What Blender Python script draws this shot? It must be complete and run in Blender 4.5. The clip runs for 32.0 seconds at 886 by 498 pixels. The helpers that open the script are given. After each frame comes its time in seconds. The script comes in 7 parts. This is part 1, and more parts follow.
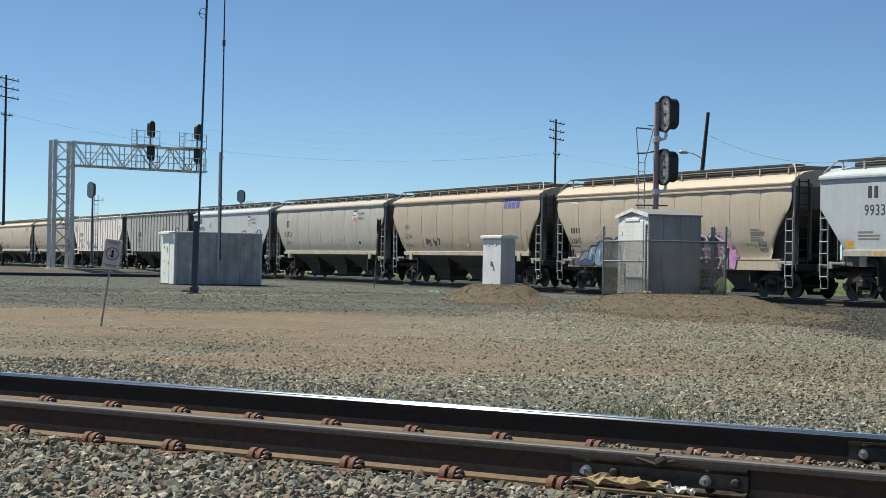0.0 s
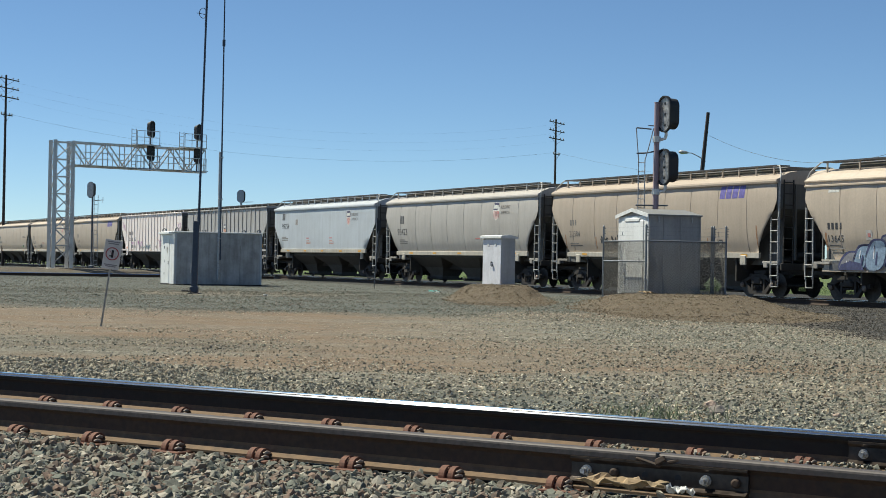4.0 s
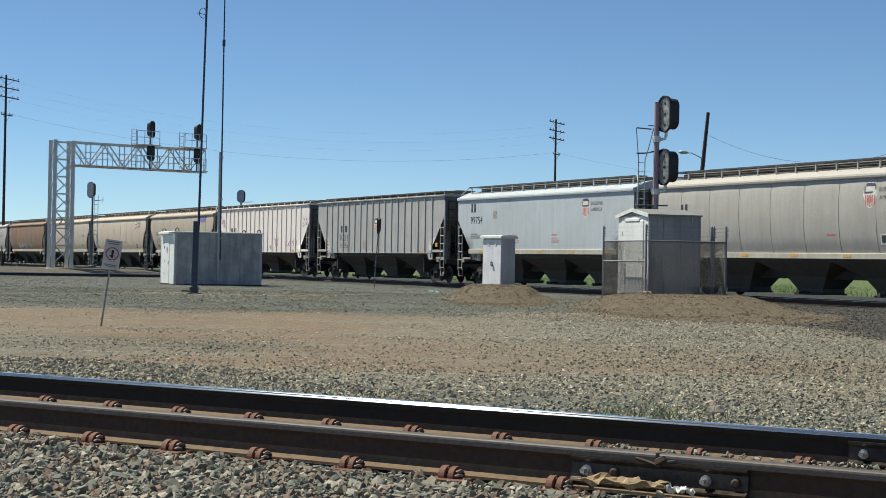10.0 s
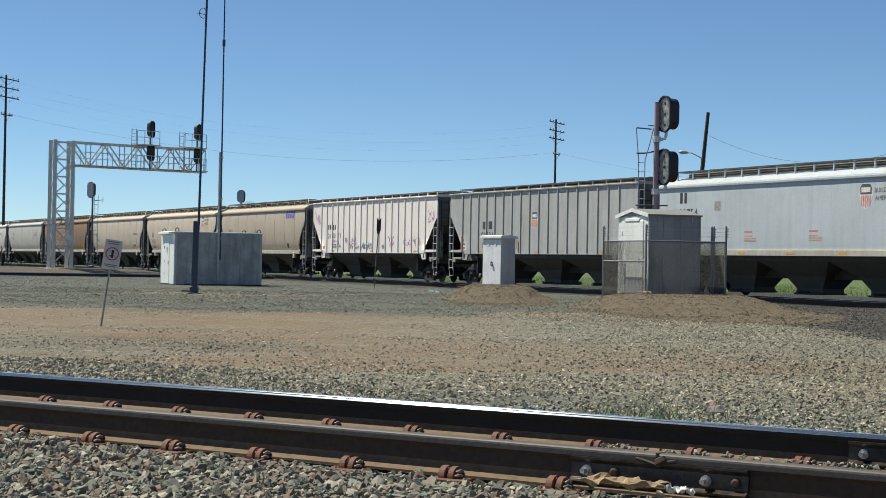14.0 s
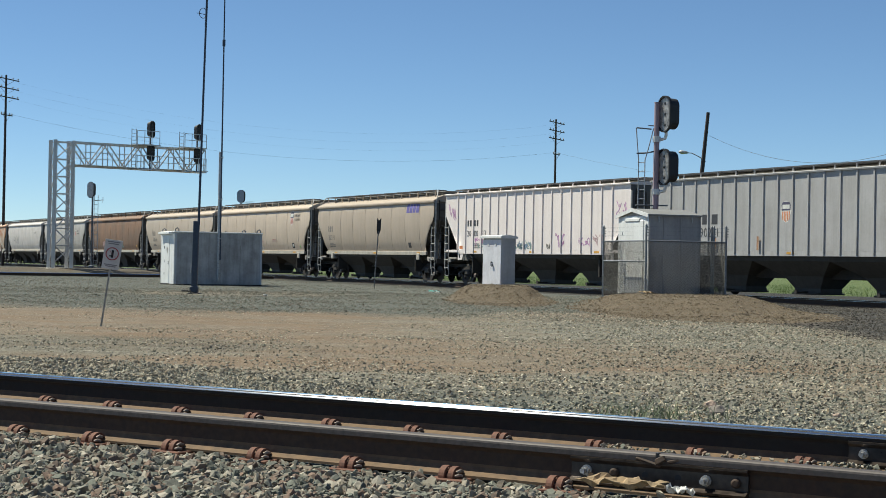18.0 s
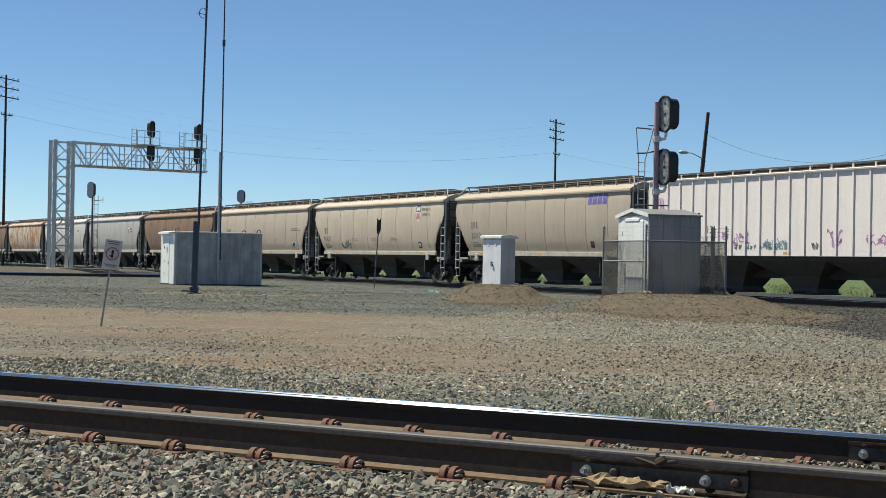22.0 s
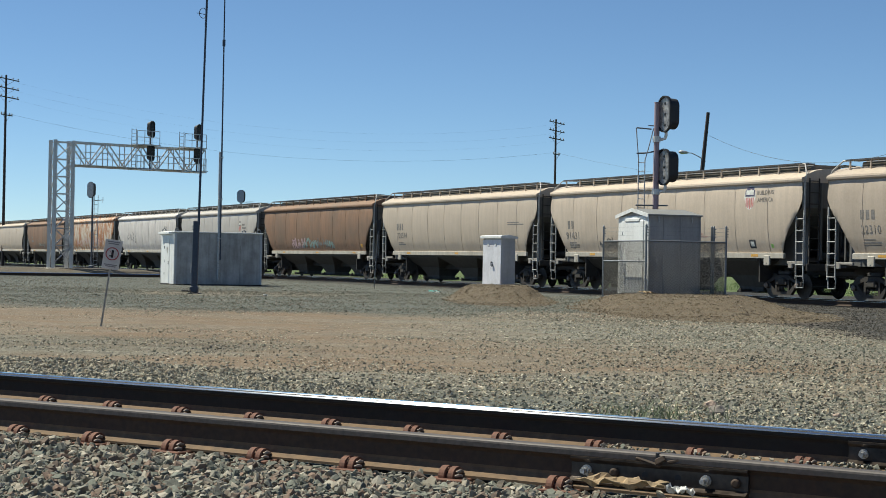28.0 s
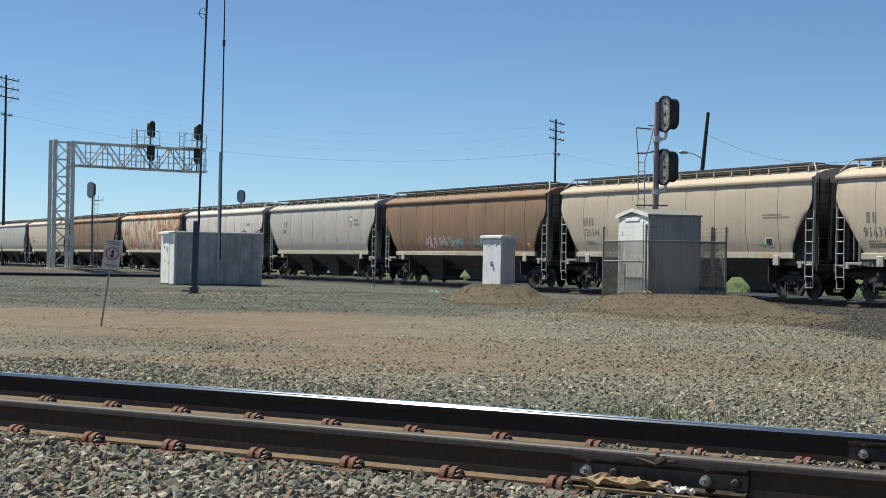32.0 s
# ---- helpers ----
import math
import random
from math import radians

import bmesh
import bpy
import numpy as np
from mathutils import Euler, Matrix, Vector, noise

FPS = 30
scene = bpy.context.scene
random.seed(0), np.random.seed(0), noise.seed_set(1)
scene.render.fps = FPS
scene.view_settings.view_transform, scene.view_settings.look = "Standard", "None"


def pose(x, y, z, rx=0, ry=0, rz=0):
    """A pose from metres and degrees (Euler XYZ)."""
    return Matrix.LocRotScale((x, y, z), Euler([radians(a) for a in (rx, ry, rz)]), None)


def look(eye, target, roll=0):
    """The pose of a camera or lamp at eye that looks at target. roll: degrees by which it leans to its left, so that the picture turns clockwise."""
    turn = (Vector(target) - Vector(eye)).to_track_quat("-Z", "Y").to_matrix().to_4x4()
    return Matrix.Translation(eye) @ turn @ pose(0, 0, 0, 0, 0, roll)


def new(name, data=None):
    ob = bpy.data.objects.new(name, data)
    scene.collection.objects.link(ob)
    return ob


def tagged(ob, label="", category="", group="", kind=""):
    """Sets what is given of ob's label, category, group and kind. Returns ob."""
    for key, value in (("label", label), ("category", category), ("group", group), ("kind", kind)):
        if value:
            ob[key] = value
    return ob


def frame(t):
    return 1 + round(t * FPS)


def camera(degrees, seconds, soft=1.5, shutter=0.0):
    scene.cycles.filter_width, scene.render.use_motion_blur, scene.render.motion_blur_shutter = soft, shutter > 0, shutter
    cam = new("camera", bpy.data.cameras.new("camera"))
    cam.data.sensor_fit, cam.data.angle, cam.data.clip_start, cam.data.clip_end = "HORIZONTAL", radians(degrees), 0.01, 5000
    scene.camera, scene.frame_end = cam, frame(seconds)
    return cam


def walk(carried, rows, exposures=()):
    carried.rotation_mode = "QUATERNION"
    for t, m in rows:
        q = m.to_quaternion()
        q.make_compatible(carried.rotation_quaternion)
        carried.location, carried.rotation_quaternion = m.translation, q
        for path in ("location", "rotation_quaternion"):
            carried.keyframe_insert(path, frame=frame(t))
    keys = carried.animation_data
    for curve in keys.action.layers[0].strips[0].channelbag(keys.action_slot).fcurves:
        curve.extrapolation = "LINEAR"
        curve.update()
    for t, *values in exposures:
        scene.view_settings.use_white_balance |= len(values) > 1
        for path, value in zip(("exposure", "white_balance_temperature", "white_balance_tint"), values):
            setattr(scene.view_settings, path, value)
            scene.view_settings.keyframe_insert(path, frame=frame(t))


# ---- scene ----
# The camera stands on a tripod beside the near track, 1.1 m above the rails of the far line, tilted a degree, and looks almost level across the yard.
EYE = (0.0, 0.0, 1.1)
cam = camera(30.0, 32.0, soft=0.8)
VIEW = look(EYE, (0.0, 100.0, 1.886), 1.03)
walk(cam, [(0.0, VIEW), (32.0, VIEW)], exposures=[(0.0, 0.5, 6500, 1.0), (32.0, 0.5, 6500, 1.0)])

# Sun from ahead and to the left, high; clear sky.
SUN_AZ, SUN_EL = -65.0, 57.8
world = bpy.data.worlds.new("sky")
scene.world = world
world.use_nodes = True
_sky = world.node_tree.nodes.new("ShaderNodeTexSky")
_sky.sky_type = "NISHITA"
_sky.sun_disc = False
_sky.sun_elevation = radians(SUN_EL)
_sky.sun_rotation = radians(SUN_AZ % 360)
_sky.air_density, _sky.dust_density, _sky.ozone_density = 0.82, 0.0, 5.0
_sky.altitude = 2500.0
_bg = world.node_tree.nodes["Background"]
_bg.inputs["Strength"].default_value = 0.0775
_tint = world.node_tree.nodes.new("ShaderNodeMix")
_tint.data_type, _tint.blend_type = "RGBA", "MULTIPLY"
_tint.inputs[0].default_value, _tint.inputs[7].default_value = 1.0, (0.985, 1.0, 1.02, 1)
world.node_tree.links.new(_sky.outputs["Color"], _tint.inputs[6])
world.node_tree.links.new(_tint.outputs[2], _bg.inputs["Color"])

sun = new("sun", bpy.data.lights.new("sun", "SUN"))
sun.data.energy, sun.data.angle, sun.data.color = 4.7, radians(0.55), (1.0, 0.93, 0.82)
_s = Vector((math.sin(radians(SUN_AZ)) * math.cos(radians(SUN_EL)), math.cos(radians(SUN_AZ)) * math.cos(radians(SUN_EL)), math.sin(radians(SUN_EL))))
sun.matrix_world = look(_s * 200, (0, 0, 0))

# ---------------------------------------------------------------- materials
def node_mat(name):
    m = bpy.data.materials.new(name)
    m.use_nodes = True
    nt = m.node_tree
    return m, nt, nt.nodes["Principled BSDF"]


def coords(nt, vary=True):
    """Object coordinates, shifted by the object's random number so that alike pieces differ."""
    tc = nt.nodes.new("ShaderNodeTexCoord")
    if not vary:
        return tc.outputs["Object"]
    info = nt.nodes.new("ShaderNodeObjectInfo")
    mul = nt.nodes.new("ShaderNodeMath")
    mul.operation = "MULTIPLY"
    mul.inputs[1].default_value = 83.0
    add = nt.nodes.new("ShaderNodeVectorMath")
    nt.links.new(info.outputs["Random"], mul.inputs[0])
    nt.links.new(tc.outputs["Object"], add.inputs[0])
    nt.links.new(mul.outputs[0], add.inputs[1])
    return add.outputs[0]


def noise_tex(nt, vec, scale, detail=4.0, stretch=(1, 1, 1), rough=0.55):
    mp = nt.nodes.new("ShaderNodeMapping")
    mp.inputs["Scale"].default_value = stretch
    n = nt.nodes.new("ShaderNodeTexNoise")
    n.inputs["Scale"].default_value, n.inputs["Detail"].default_value, n.inputs["Roughness"].default_value = scale, detail, rough
    nt.links.new(vec, mp.inputs["Vector"])
    nt.links.new(mp.outputs[0], n.inputs["Vector"])
    return n.outputs["Fac"]


def ramp(nt, fac, stops):
    r = nt.nodes.new("ShaderNodeValToRGB")
    el = r.color_ramp.elements
    while len(el) < len(stops):
        el.new(0.5)
    for e, (pos, c) in zip(el, stops):
        e.position = pos
        e.color = (*c, 1) if isinstance(c, tuple) else (c, c, c, 1)
    nt.links.new(fac, r.inputs[0])
    return r.outputs[0]


def mix(nt, fac, a, b, kind="MIX"):
    m = nt.nodes.new("ShaderNodeMix")
    m.data_type, m.blend_type = "RGBA", kind
    for sock, v in ((m.inputs[0], fac), (m.inputs[6], a), (m.inputs[7], b)):
        if isinstance(v, (int, float)):
            sock.default_value = v
        elif isinstance(v, tuple):
            sock.default_value = (*v, 1)
        else:
            nt.links.new(v, sock)
    return m.outputs[2]


def bump(nt, p, height, strength, dist):
    b = nt.nodes.new("ShaderNodeBump")
    b.inputs["Strength"].default_value, b.inputs["Distance"].default_value = strength, dist
    nt.links.new(height, b.inputs["Height"])
    nt.links.new(b.outputs[0], p.inputs["Normal"])


def painted(name, base, dirt, amount=0.5, streak=0.4, rough=0.55, metal=0.0, fine=14.0, coarse=1.1, rust=None, rust_at=0.66):
    """Weathered paint: grain, blotches of dirt, streaks that run down, and rust where asked."""
    m, nt, p = node_mat(name)
    v = coords(nt)
    blotch = ramp(nt, noise_tex(nt, v, coarse, 5), [(0.38, 0.0), (0.72, 1.0)])
    runs = ramp(nt, noise_tex(nt, v, 2.2, 5, (2.2, 2.2, 0.16), 0.65), [(0.42, 0.0), (0.75, 1.0)])
    grain = noise_tex(nt, v, fine, 6)
    c = mix(nt, ramp(nt, blotch, [(0, 0.0), (1, amount)]), base, dirt)
    c = mix(nt, ramp(nt, runs, [(0, 0.0), (1, streak)]), c, tuple(x * 0.6 for x in dirt))
    c = mix(nt, 0.15, c, ramp(nt, grain, [(0.3, tuple(x * 0.55 for x in base)), (0.7, tuple(min(1, x * 1.3) for x in base))]))
    if rust:
        spots = ramp(nt, noise_tex(nt, v, 1.7, 8, (1.0, 1.0, 0.5), 0.72), [(rust_at - 0.07, 0.0), (rust_at + 0.03, 1.0)])
        c = mix(nt, spots, c, rust)
    nt.links.new(c, p.inputs["Base Color"])
    nt.links.new(ramp(nt, grain, [(0.2, max(0.05, rough - 0.12)), (0.8, min(1, rough + 0.15))]), p.inputs["Roughness"])
    p.inputs["Metallic"].default_value = metal
    bump(nt, p, grain, 0.18, 0.01)
    return m


def plain(name, base, rough=0.5, metal=0.0, spread=0.25, scale=18.0):
    """A plain surface with slight unevenness."""
    m, nt, p = node_mat(name)
    g = noise_tex(nt, coords(nt), scale, 5)
    lo, hi = tuple(x * (1 - spread) for x in base), tuple(min(1, x * (1 + spread)) for x in base)
    nt.links.new(ramp(nt, g, [(0.3, lo), (0.7, hi)]), p.inputs["Base Color"])
    nt.links.new(ramp(nt, g, [(0.2, max(0.02, rough - 0.08)), (0.8, min(1, rough + 0.1))]), p.inputs["Roughness"])
    p.inputs["Metallic"].default_value = metal
    bump(nt, p, g, 0.12, 0.006)
    return m


def stones(name, colours):
    """Loose stones: one colour a stone, with a fine grain."""
    m, nt, p = node_mat(name)
    geo = nt.nodes.new("ShaderNodeNewGeometry")
    r = nt.nodes.new("ShaderNodeValToRGB")
    r.color_ramp.interpolation = "CONSTANT"
    el = r.color_ramp.elements
    while len(el) < len(colours):
        el.new(0.5)
    for i, (e, c) in enumerate(zip(el, colours)):
        e.position, e.color = i / len(colours), (c[0] * 1.05, c[1], c[2] * 0.94, 1)
    nt.links.new(geo.outputs["Random Per Island"], r.inputs[0])
    g = noise_tex(nt, coords(nt, False), 55.0, 6)
    c = mix(nt, 0.45, r.outputs[0], ramp(nt, g, [(0.25, 0.25), (0.75, 0.72)]), "OVERLAY")
    nt.links.new(c, p.inputs["Base Color"])
    p.inputs["Roughness"].default_value = 0.9
    bump(nt, p, g, 0.4, 0.01)
    return m


STONE_COLOURS = [(0.155, 0.16, 0.137), (0.205, 0.205, 0.175), (0.10, 0.107, 0.096), (0.24, 0.222, 0.18), (0.17, 0.148, 0.12), (0.125, 0.136, 0.116), (0.15, 0.115, 0.092),
                 (0.31, 0.285, 0.235), (0.19, 0.135, 0.105), (0.165, 0.18, 0.155), (0.36, 0.34, 0.29)]


def ground_material():
    """Sandy dirt, pale gravel and grey ballast in drifts, with stains."""
    m, nt, p = node_mat("yard_ground")
    tc = nt.nodes.new("ShaderNodeTexCoord")
    v = tc.outputs["Object"]
    sep = nt.nodes.new("ShaderNodeSeparateXYZ")
    nt.links.new(v, sep.inputs[0])

    def line(ax, ay, c, soft):
        """0 to 1 across the line ax*x + ay*y = c, wobbled by a broad noise."""
        a = nt.nodes.new("ShaderNodeMath"); a.operation = "MULTIPLY"; a.inputs[1].default_value = ax
        b = nt.nodes.new("ShaderNodeMath"); b.operation = "MULTIPLY_ADD"; b.inputs[1].default_value = ay
        nt.links.new(sep.outputs[0], a.inputs[0]); nt.links.new(sep.outputs[1], b.inputs[0]); nt.links.new(a.outputs[0], b.inputs[2])
        w = nt.nodes.new("ShaderNodeMath"); w.operation = "MULTIPLY_ADD"; w.inputs[1].default_value = soft * 2.5
        nt.links.new(wob, w.inputs[0]); nt.links.new(b.outputs[0], w.inputs[2])
        r = nt.nodes.new("ShaderNodeMapRange")
        r.inputs[1].default_value, r.inputs[2].default_value = c - soft + soft * 1.25, c + soft + soft * 1.25
        nt.links.new(w.outputs[0], r.inputs[0])
        return r.outputs[0]

    wob = noise_tex(nt, v, 0.16, 5, (1, 1, 1))
    fine = noise_tex(nt, v, 26.0, 7)
    mid = noise_tex(nt, v, 2.4, 6)
    vor = nt.nodes.new("ShaderNodeTexVoronoi")
    vor.inputs["Scale"].default_value = 17.0
    nt.links.new(v, vor.inputs["Vector"])
    clod = nt.nodes.new("ShaderNodeTexVoronoi")
    clod.inputs["Scale"].default_value = 8.0
    nt.links.new(v, clod.inputs["Vector"])
    pebble = nt.nodes.new("ShaderNodeSeparateColor")
    nt.links.new(mix(nt, 0.42, vor.outputs["Color"], clod.outputs["Color"]), pebble.inputs[0])
    def blob(cx, cy, rx, ry):
        """1 within an oval, 0 outside, with a wobbled edge."""
        mp = nt.nodes.new("ShaderNodeMapping")
        mp.inputs["Location"].default_value, mp.inputs["Scale"].default_value = (-cx / rx, -cy / ry, 0), (1 / rx, 1 / ry, 0)
        ln = nt.nodes.new("ShaderNodeVectorMath"); ln.operation = "LENGTH"
        w = nt.nodes.new("ShaderNodeMath"); w.operation = "MULTIPLY_ADD"; w.inputs[1].default_value = 0.5
        nt.links.new(v, mp.inputs["Vector"]); nt.links.new(mp.outputs[0], ln.inputs[0]); nt.links.new(mid, w.inputs[0]); nt.links.new(ln.outputs["Value"], w.inputs[2])
        r = nt.nodes.new("ShaderNodeMapRange")
        r.inputs[1].default_value, r.inputs[2].default_value, r.inputs[3].default_value, r.inputs[4].default_value = 1.05, 1.4, 1.0, 0.0
        nt.links.new(w.outputs[0], r.inputs[0])
        return r.outputs[0]

    vor.inputs["Scale"].default_value = 24.0
    dirt = mix(nt, 0.5, ramp(nt, mid, [(0.3, (0.15, 0.093, 0.05)), (0.7, (0.245, 0.165, 0.095))]), ramp(nt, fine, [(0.3, (0.085, 0.055, 0.033)), (0.7, (0.25, 0.18, 0.115))]))
    soil = mix(nt, 0.5, ramp(nt, mid, [(0.3, (0.092, 0.068, 0.041)), (0.7, (0.156, 0.117, 0.070))]), ramp(nt, fine, [(0.3, (0.050, 0.037, 0.024)), (0.7, (0.18, 0.14, 0.09))]))
    grit = ramp(nt, pebble.outputs[0], [(0.0, (0.06, 0.06, 0.048)), (0.3, (0.135, 0.13, 0.10)), (0.6, (0.205, 0.192, 0.148)), (0.85, (0.285, 0.265, 0.205)), (0.97, (0.50, 0.47, 0.40))])
    grey = ramp(nt, pebble.outputs[1], [(0.0, (0.052, 0.056, 0.047)), (0.5, (0.095, 0.101, 0.084)), (0.9, (0.143, 0.146, 0.122)), (0.98, (0.28, 0.27, 0.245))])
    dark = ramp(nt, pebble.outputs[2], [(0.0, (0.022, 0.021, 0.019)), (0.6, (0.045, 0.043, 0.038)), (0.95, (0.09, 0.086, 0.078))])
    turf = ramp(nt, fine, [(0.3, (0.055, 0.085, 0.022)), (0.7, (0.13, 0.17, 0.05))])
    patch = ramp(nt, noise_tex(nt, v, 0.5, 6, (0.4, 1.0, 1.0), 0.6), [(0.40, 0.0), (0.58, 1.0)])
    near = mix(nt, line(0.5284, 0.849, 11.9, 0.9), grey, mix(nt, ramp(nt, patch, [(0, 0.45), (1, 0.95)]), dirt, grit))
    c = mix(nt, line(0.10, 1.0, 16.2, 1.6), near, mix(nt, ramp(nt, patch, [(0, 0.03), (1, 0.45)]), dirt, grit))
    c = mix(nt, blob(9.0, 30.0, 10.0, 12.0), c, mix(nt, ramp(nt, patch, [(0, 0.6), (1, 0.95)]), dirt, grit))
    c = mix(nt, line(0.25, 1.0, 34.6, 1.6), c, grey)
    c = mix(nt, blob(5.2, 36.0, 4.8, 4.2), c, mix(nt, ramp(nt, patch, [(0, 0.15), (1, 0.7)]), dirt, grit))
    c = mix(nt, blob(-7.4, 57.5, 4.2, 5.0), c, mix(nt, ramp(nt, patch, [(0, 0.3), (1, 0.8)]), dirt, grit))
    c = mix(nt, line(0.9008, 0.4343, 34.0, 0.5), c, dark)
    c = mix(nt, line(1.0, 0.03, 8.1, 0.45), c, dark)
    c = mix(nt, blob(1.8, 53.0, 1.85, 8.5), c, soil)
    c = mix(nt, blob(6.6, 43.0, 3.2, 9.5), c, soil)
    c = mix(nt, blob(-6.0, 20.5, 4.5, 2.8), c, mix(nt, ramp(nt, patch, [(0, 0.1), (1, 0.7)]), soil, grit))
    c = mix(nt, blob(-27.0, 113.0, 26.0, 9.0), c, mix(nt, ramp(nt, patch, [(0, 0.15), (1, 0.6)]), soil, dark))
    # ground past the far line coloured near-black, in place of the train's shade there
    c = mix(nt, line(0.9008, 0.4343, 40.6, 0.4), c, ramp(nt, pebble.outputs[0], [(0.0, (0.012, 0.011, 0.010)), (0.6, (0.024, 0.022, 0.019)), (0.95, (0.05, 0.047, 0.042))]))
    c = mix(nt, line(0.9008, 0.4343, 51.5, 0.8), c, turf)
    c = mix(nt, ramp(nt, noise_tex(nt, v, 0.9, 6, (0.5, 1.0, 1.0), 0.65), [(0.5, 0.0), (0.75, 0.35)]), c, (0.075, 0.062, 0.048))
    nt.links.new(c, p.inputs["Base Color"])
    p.inputs["Roughness"].default_value = 0.95
    hgt = mix(nt, 0.5, fine, vor.outputs["Distance"])
    bump(nt, p, hgt, 1.0, 0.05)
    return m


M = {}
M["ground"] = ground_material()
M["ballast"] = stones("ballast_stone", STONE_COLOURS)
M["pebble"] = stones("pebble_stone", [(0.28, 0.27, 0.21), (0.37, 0.345, 0.27), (0.19, 0.195, 0.158), (0.43, 0.40, 0.31), (0.32, 0.28, 0.205), (0.22, 0.228, 0.186), (0.50, 0.47, 0.39), (0.33, 0.27, 0.19), (0.26, 0.265, 0.215), (0.15, 0.135, 0.105)])
M["shoulder"] = stones("mixed_shoulder_stone", STONE_COLOURS[:4] + [(0.30, 0.28, 0.22), (0.36, 0.33, 0.26), (0.25, 0.25, 0.205), (0.21, 0.222, 0.185), (0.29, 0.25, 0.185), (0.40, 0.37, 0.30)])
M["gravel_grey"] = stones("grey_green_gravel", [(0.148, 0.158, 0.128), (0.195, 0.203, 0.166), (0.112, 0.126, 0.105), (0.228, 0.226, 0.182), (0.17, 0.18, 0.148), (0.13, 0.131, 0.107), (0.27, 0.25, 0.208), (0.15, 0.122, 0.094)])
M["gravel_dark"] = stones("sooty_gravel", [(0.046, 0.044, 0.038), (0.066, 0.061, 0.053), (0.033, 0.031, 0.028), (0.085, 0.078, 0.066), (0.055, 0.047, 0.037), (0.15, 0.14, 0.12)])
M["gravel_brown"] = stones("brown_spoil_gravel", [(0.142, 0.11, 0.070), (0.185, 0.146, 0.096), (0.112, 0.088, 0.057), (0.21, 0.17, 0.116), (0.135, 0.107, 0.07), (0.168, 0.145, 0.108), (0.26, 0.215, 0.16)])
M["rail_side"] = plain("rail_brown_steel", (0.052, 0.032, 0.021), 0.8, 0.0, 0.35, 30)
M["rail_dark"] = plain("near_black_rail_steel", (0.026, 0.020, 0.016), 0.85, 0.0, 0.35, 30)
M["rail_foot"] = plain("rail_foot_dust", (0.145, 0.093, 0.053), 0.85, 0.0, 0.3, 20)
def scoured_steel():
    """Rail shoulder scoured lengthways by wheel flanges, so that highlights smear across it."""
    m, nt, p = node_mat("scoured_rail_steel")
    g = noise_tex(nt, coords(nt), 30.0, 5, (0.1, 1, 1))
    nt.links.new(ramp(nt, g, [(0.3, (0.52, 0.53, 0.55)), (0.7, (0.64, 0.64, 0.65))]), p.inputs["Base Color"])
    tan = nt.nodes.new("ShaderNodeTangent")
    tan.direction_type, tan.axis = "RADIAL", "X"
    nt.links.new(tan.outputs[0], p.inputs["Tangent"])
    p.inputs["Metallic"].default_value, p.inputs["Roughness"].default_value, p.inputs["Anisotropic"].default_value = 1.0, 0.22, 0.95
    return m


M["rail_shoulder"] = scoured_steel()
def mirror_steel():
    """Rail top burnished by wheels, almost a mirror, with faint lengthwise scuffs."""
    m, nt, p = node_mat("polished_rail_steel")
    g = noise_tex(nt, coords(nt), 22.0, 5, (0.08, 1, 1))
    nt.links.new(ramp(nt, g, [(0.3, (0.80, 0.80, 0.82)), (0.7, (0.90, 0.90, 0.91))]), p.inputs["Base Color"])
    nt.links.new(ramp(nt, g, [(0.3, 0.05), (0.7, 0.10)]), p.inputs["Roughness"])
    p.inputs["Metallic"].default_value = 1.0
    return m


M["rail_top"] = mirror_steel()
M["rail_dull"] = plain("dull_rail_steel", (0.088, 0.074, 0.068), 0.62, 0.2, 0.3, 40)
M["clip"] = plain("rusty_clip_steel", (0.155, 0.07, 0.045), 0.8, 0.1, 0.4, 60)
M["clip_tip"] = plain("rubbed_clip_steel", (0.22, 0.18, 0.155), 0.5, 0.5, 0.4, 60)
M["bolt"] = plain("worn_bright_bolt", (0.52, 0.50, 0.48), 0.38, 0.6, 0.3, 60)
M["galv"] = painted("galvanised_sheet", (0.50, 0.515, 0.53), (0.33, 0.33, 0.33), 0.5, 0.35, 0.5, 0.25, 12, 1.6)
# mottled zinc of the cabinet door, coloured paler to stand in for sunlight
M["cab_door_lit"] = painted("sun_paled_zinc", (0.80, 0.79, 0.82), (0.52, 0.50, 0.52), 0.5, 0.4, 0.5, 0.0, 12, 2.4)
M["white"] = painted("white_enamel_sheet", (0.78, 0.78, 0.76), (0.45, 0.42, 0.37), 0.35, 0.3, 0.45)
M["steel"] = plain("galvanised_steel", (0.42, 0.43, 0.44), 0.5, 0.5, 0.25, 12)
M["dark_steel"] = plain("dark_grey_steel", (0.12, 0.13, 0.145), 0.55, 0.3, 0.25, 12)
M["black"] = plain("flat_black_paint", (0.018, 0.018, 0.02), 0.6, 0.0, 0.3, 12)
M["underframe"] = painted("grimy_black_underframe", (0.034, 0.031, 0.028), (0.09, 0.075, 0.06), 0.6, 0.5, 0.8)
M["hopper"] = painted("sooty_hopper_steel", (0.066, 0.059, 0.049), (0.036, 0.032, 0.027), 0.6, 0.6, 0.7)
M["wheel"] = plain("greasy_wheel_steel", (0.055, 0.048, 0.042), 0.55, 0.4, 0.4, 10)
M["wood"] = painted("creosoted_wood", (0.055, 0.043, 0.042), (0.085, 0.07, 0.062), 0.5, 0.5, 0.9)
M["lens"] = plain("dark_signal_glass", (0.05, 0.05, 0.05), 0.12, 0.0, 0.2, 10)
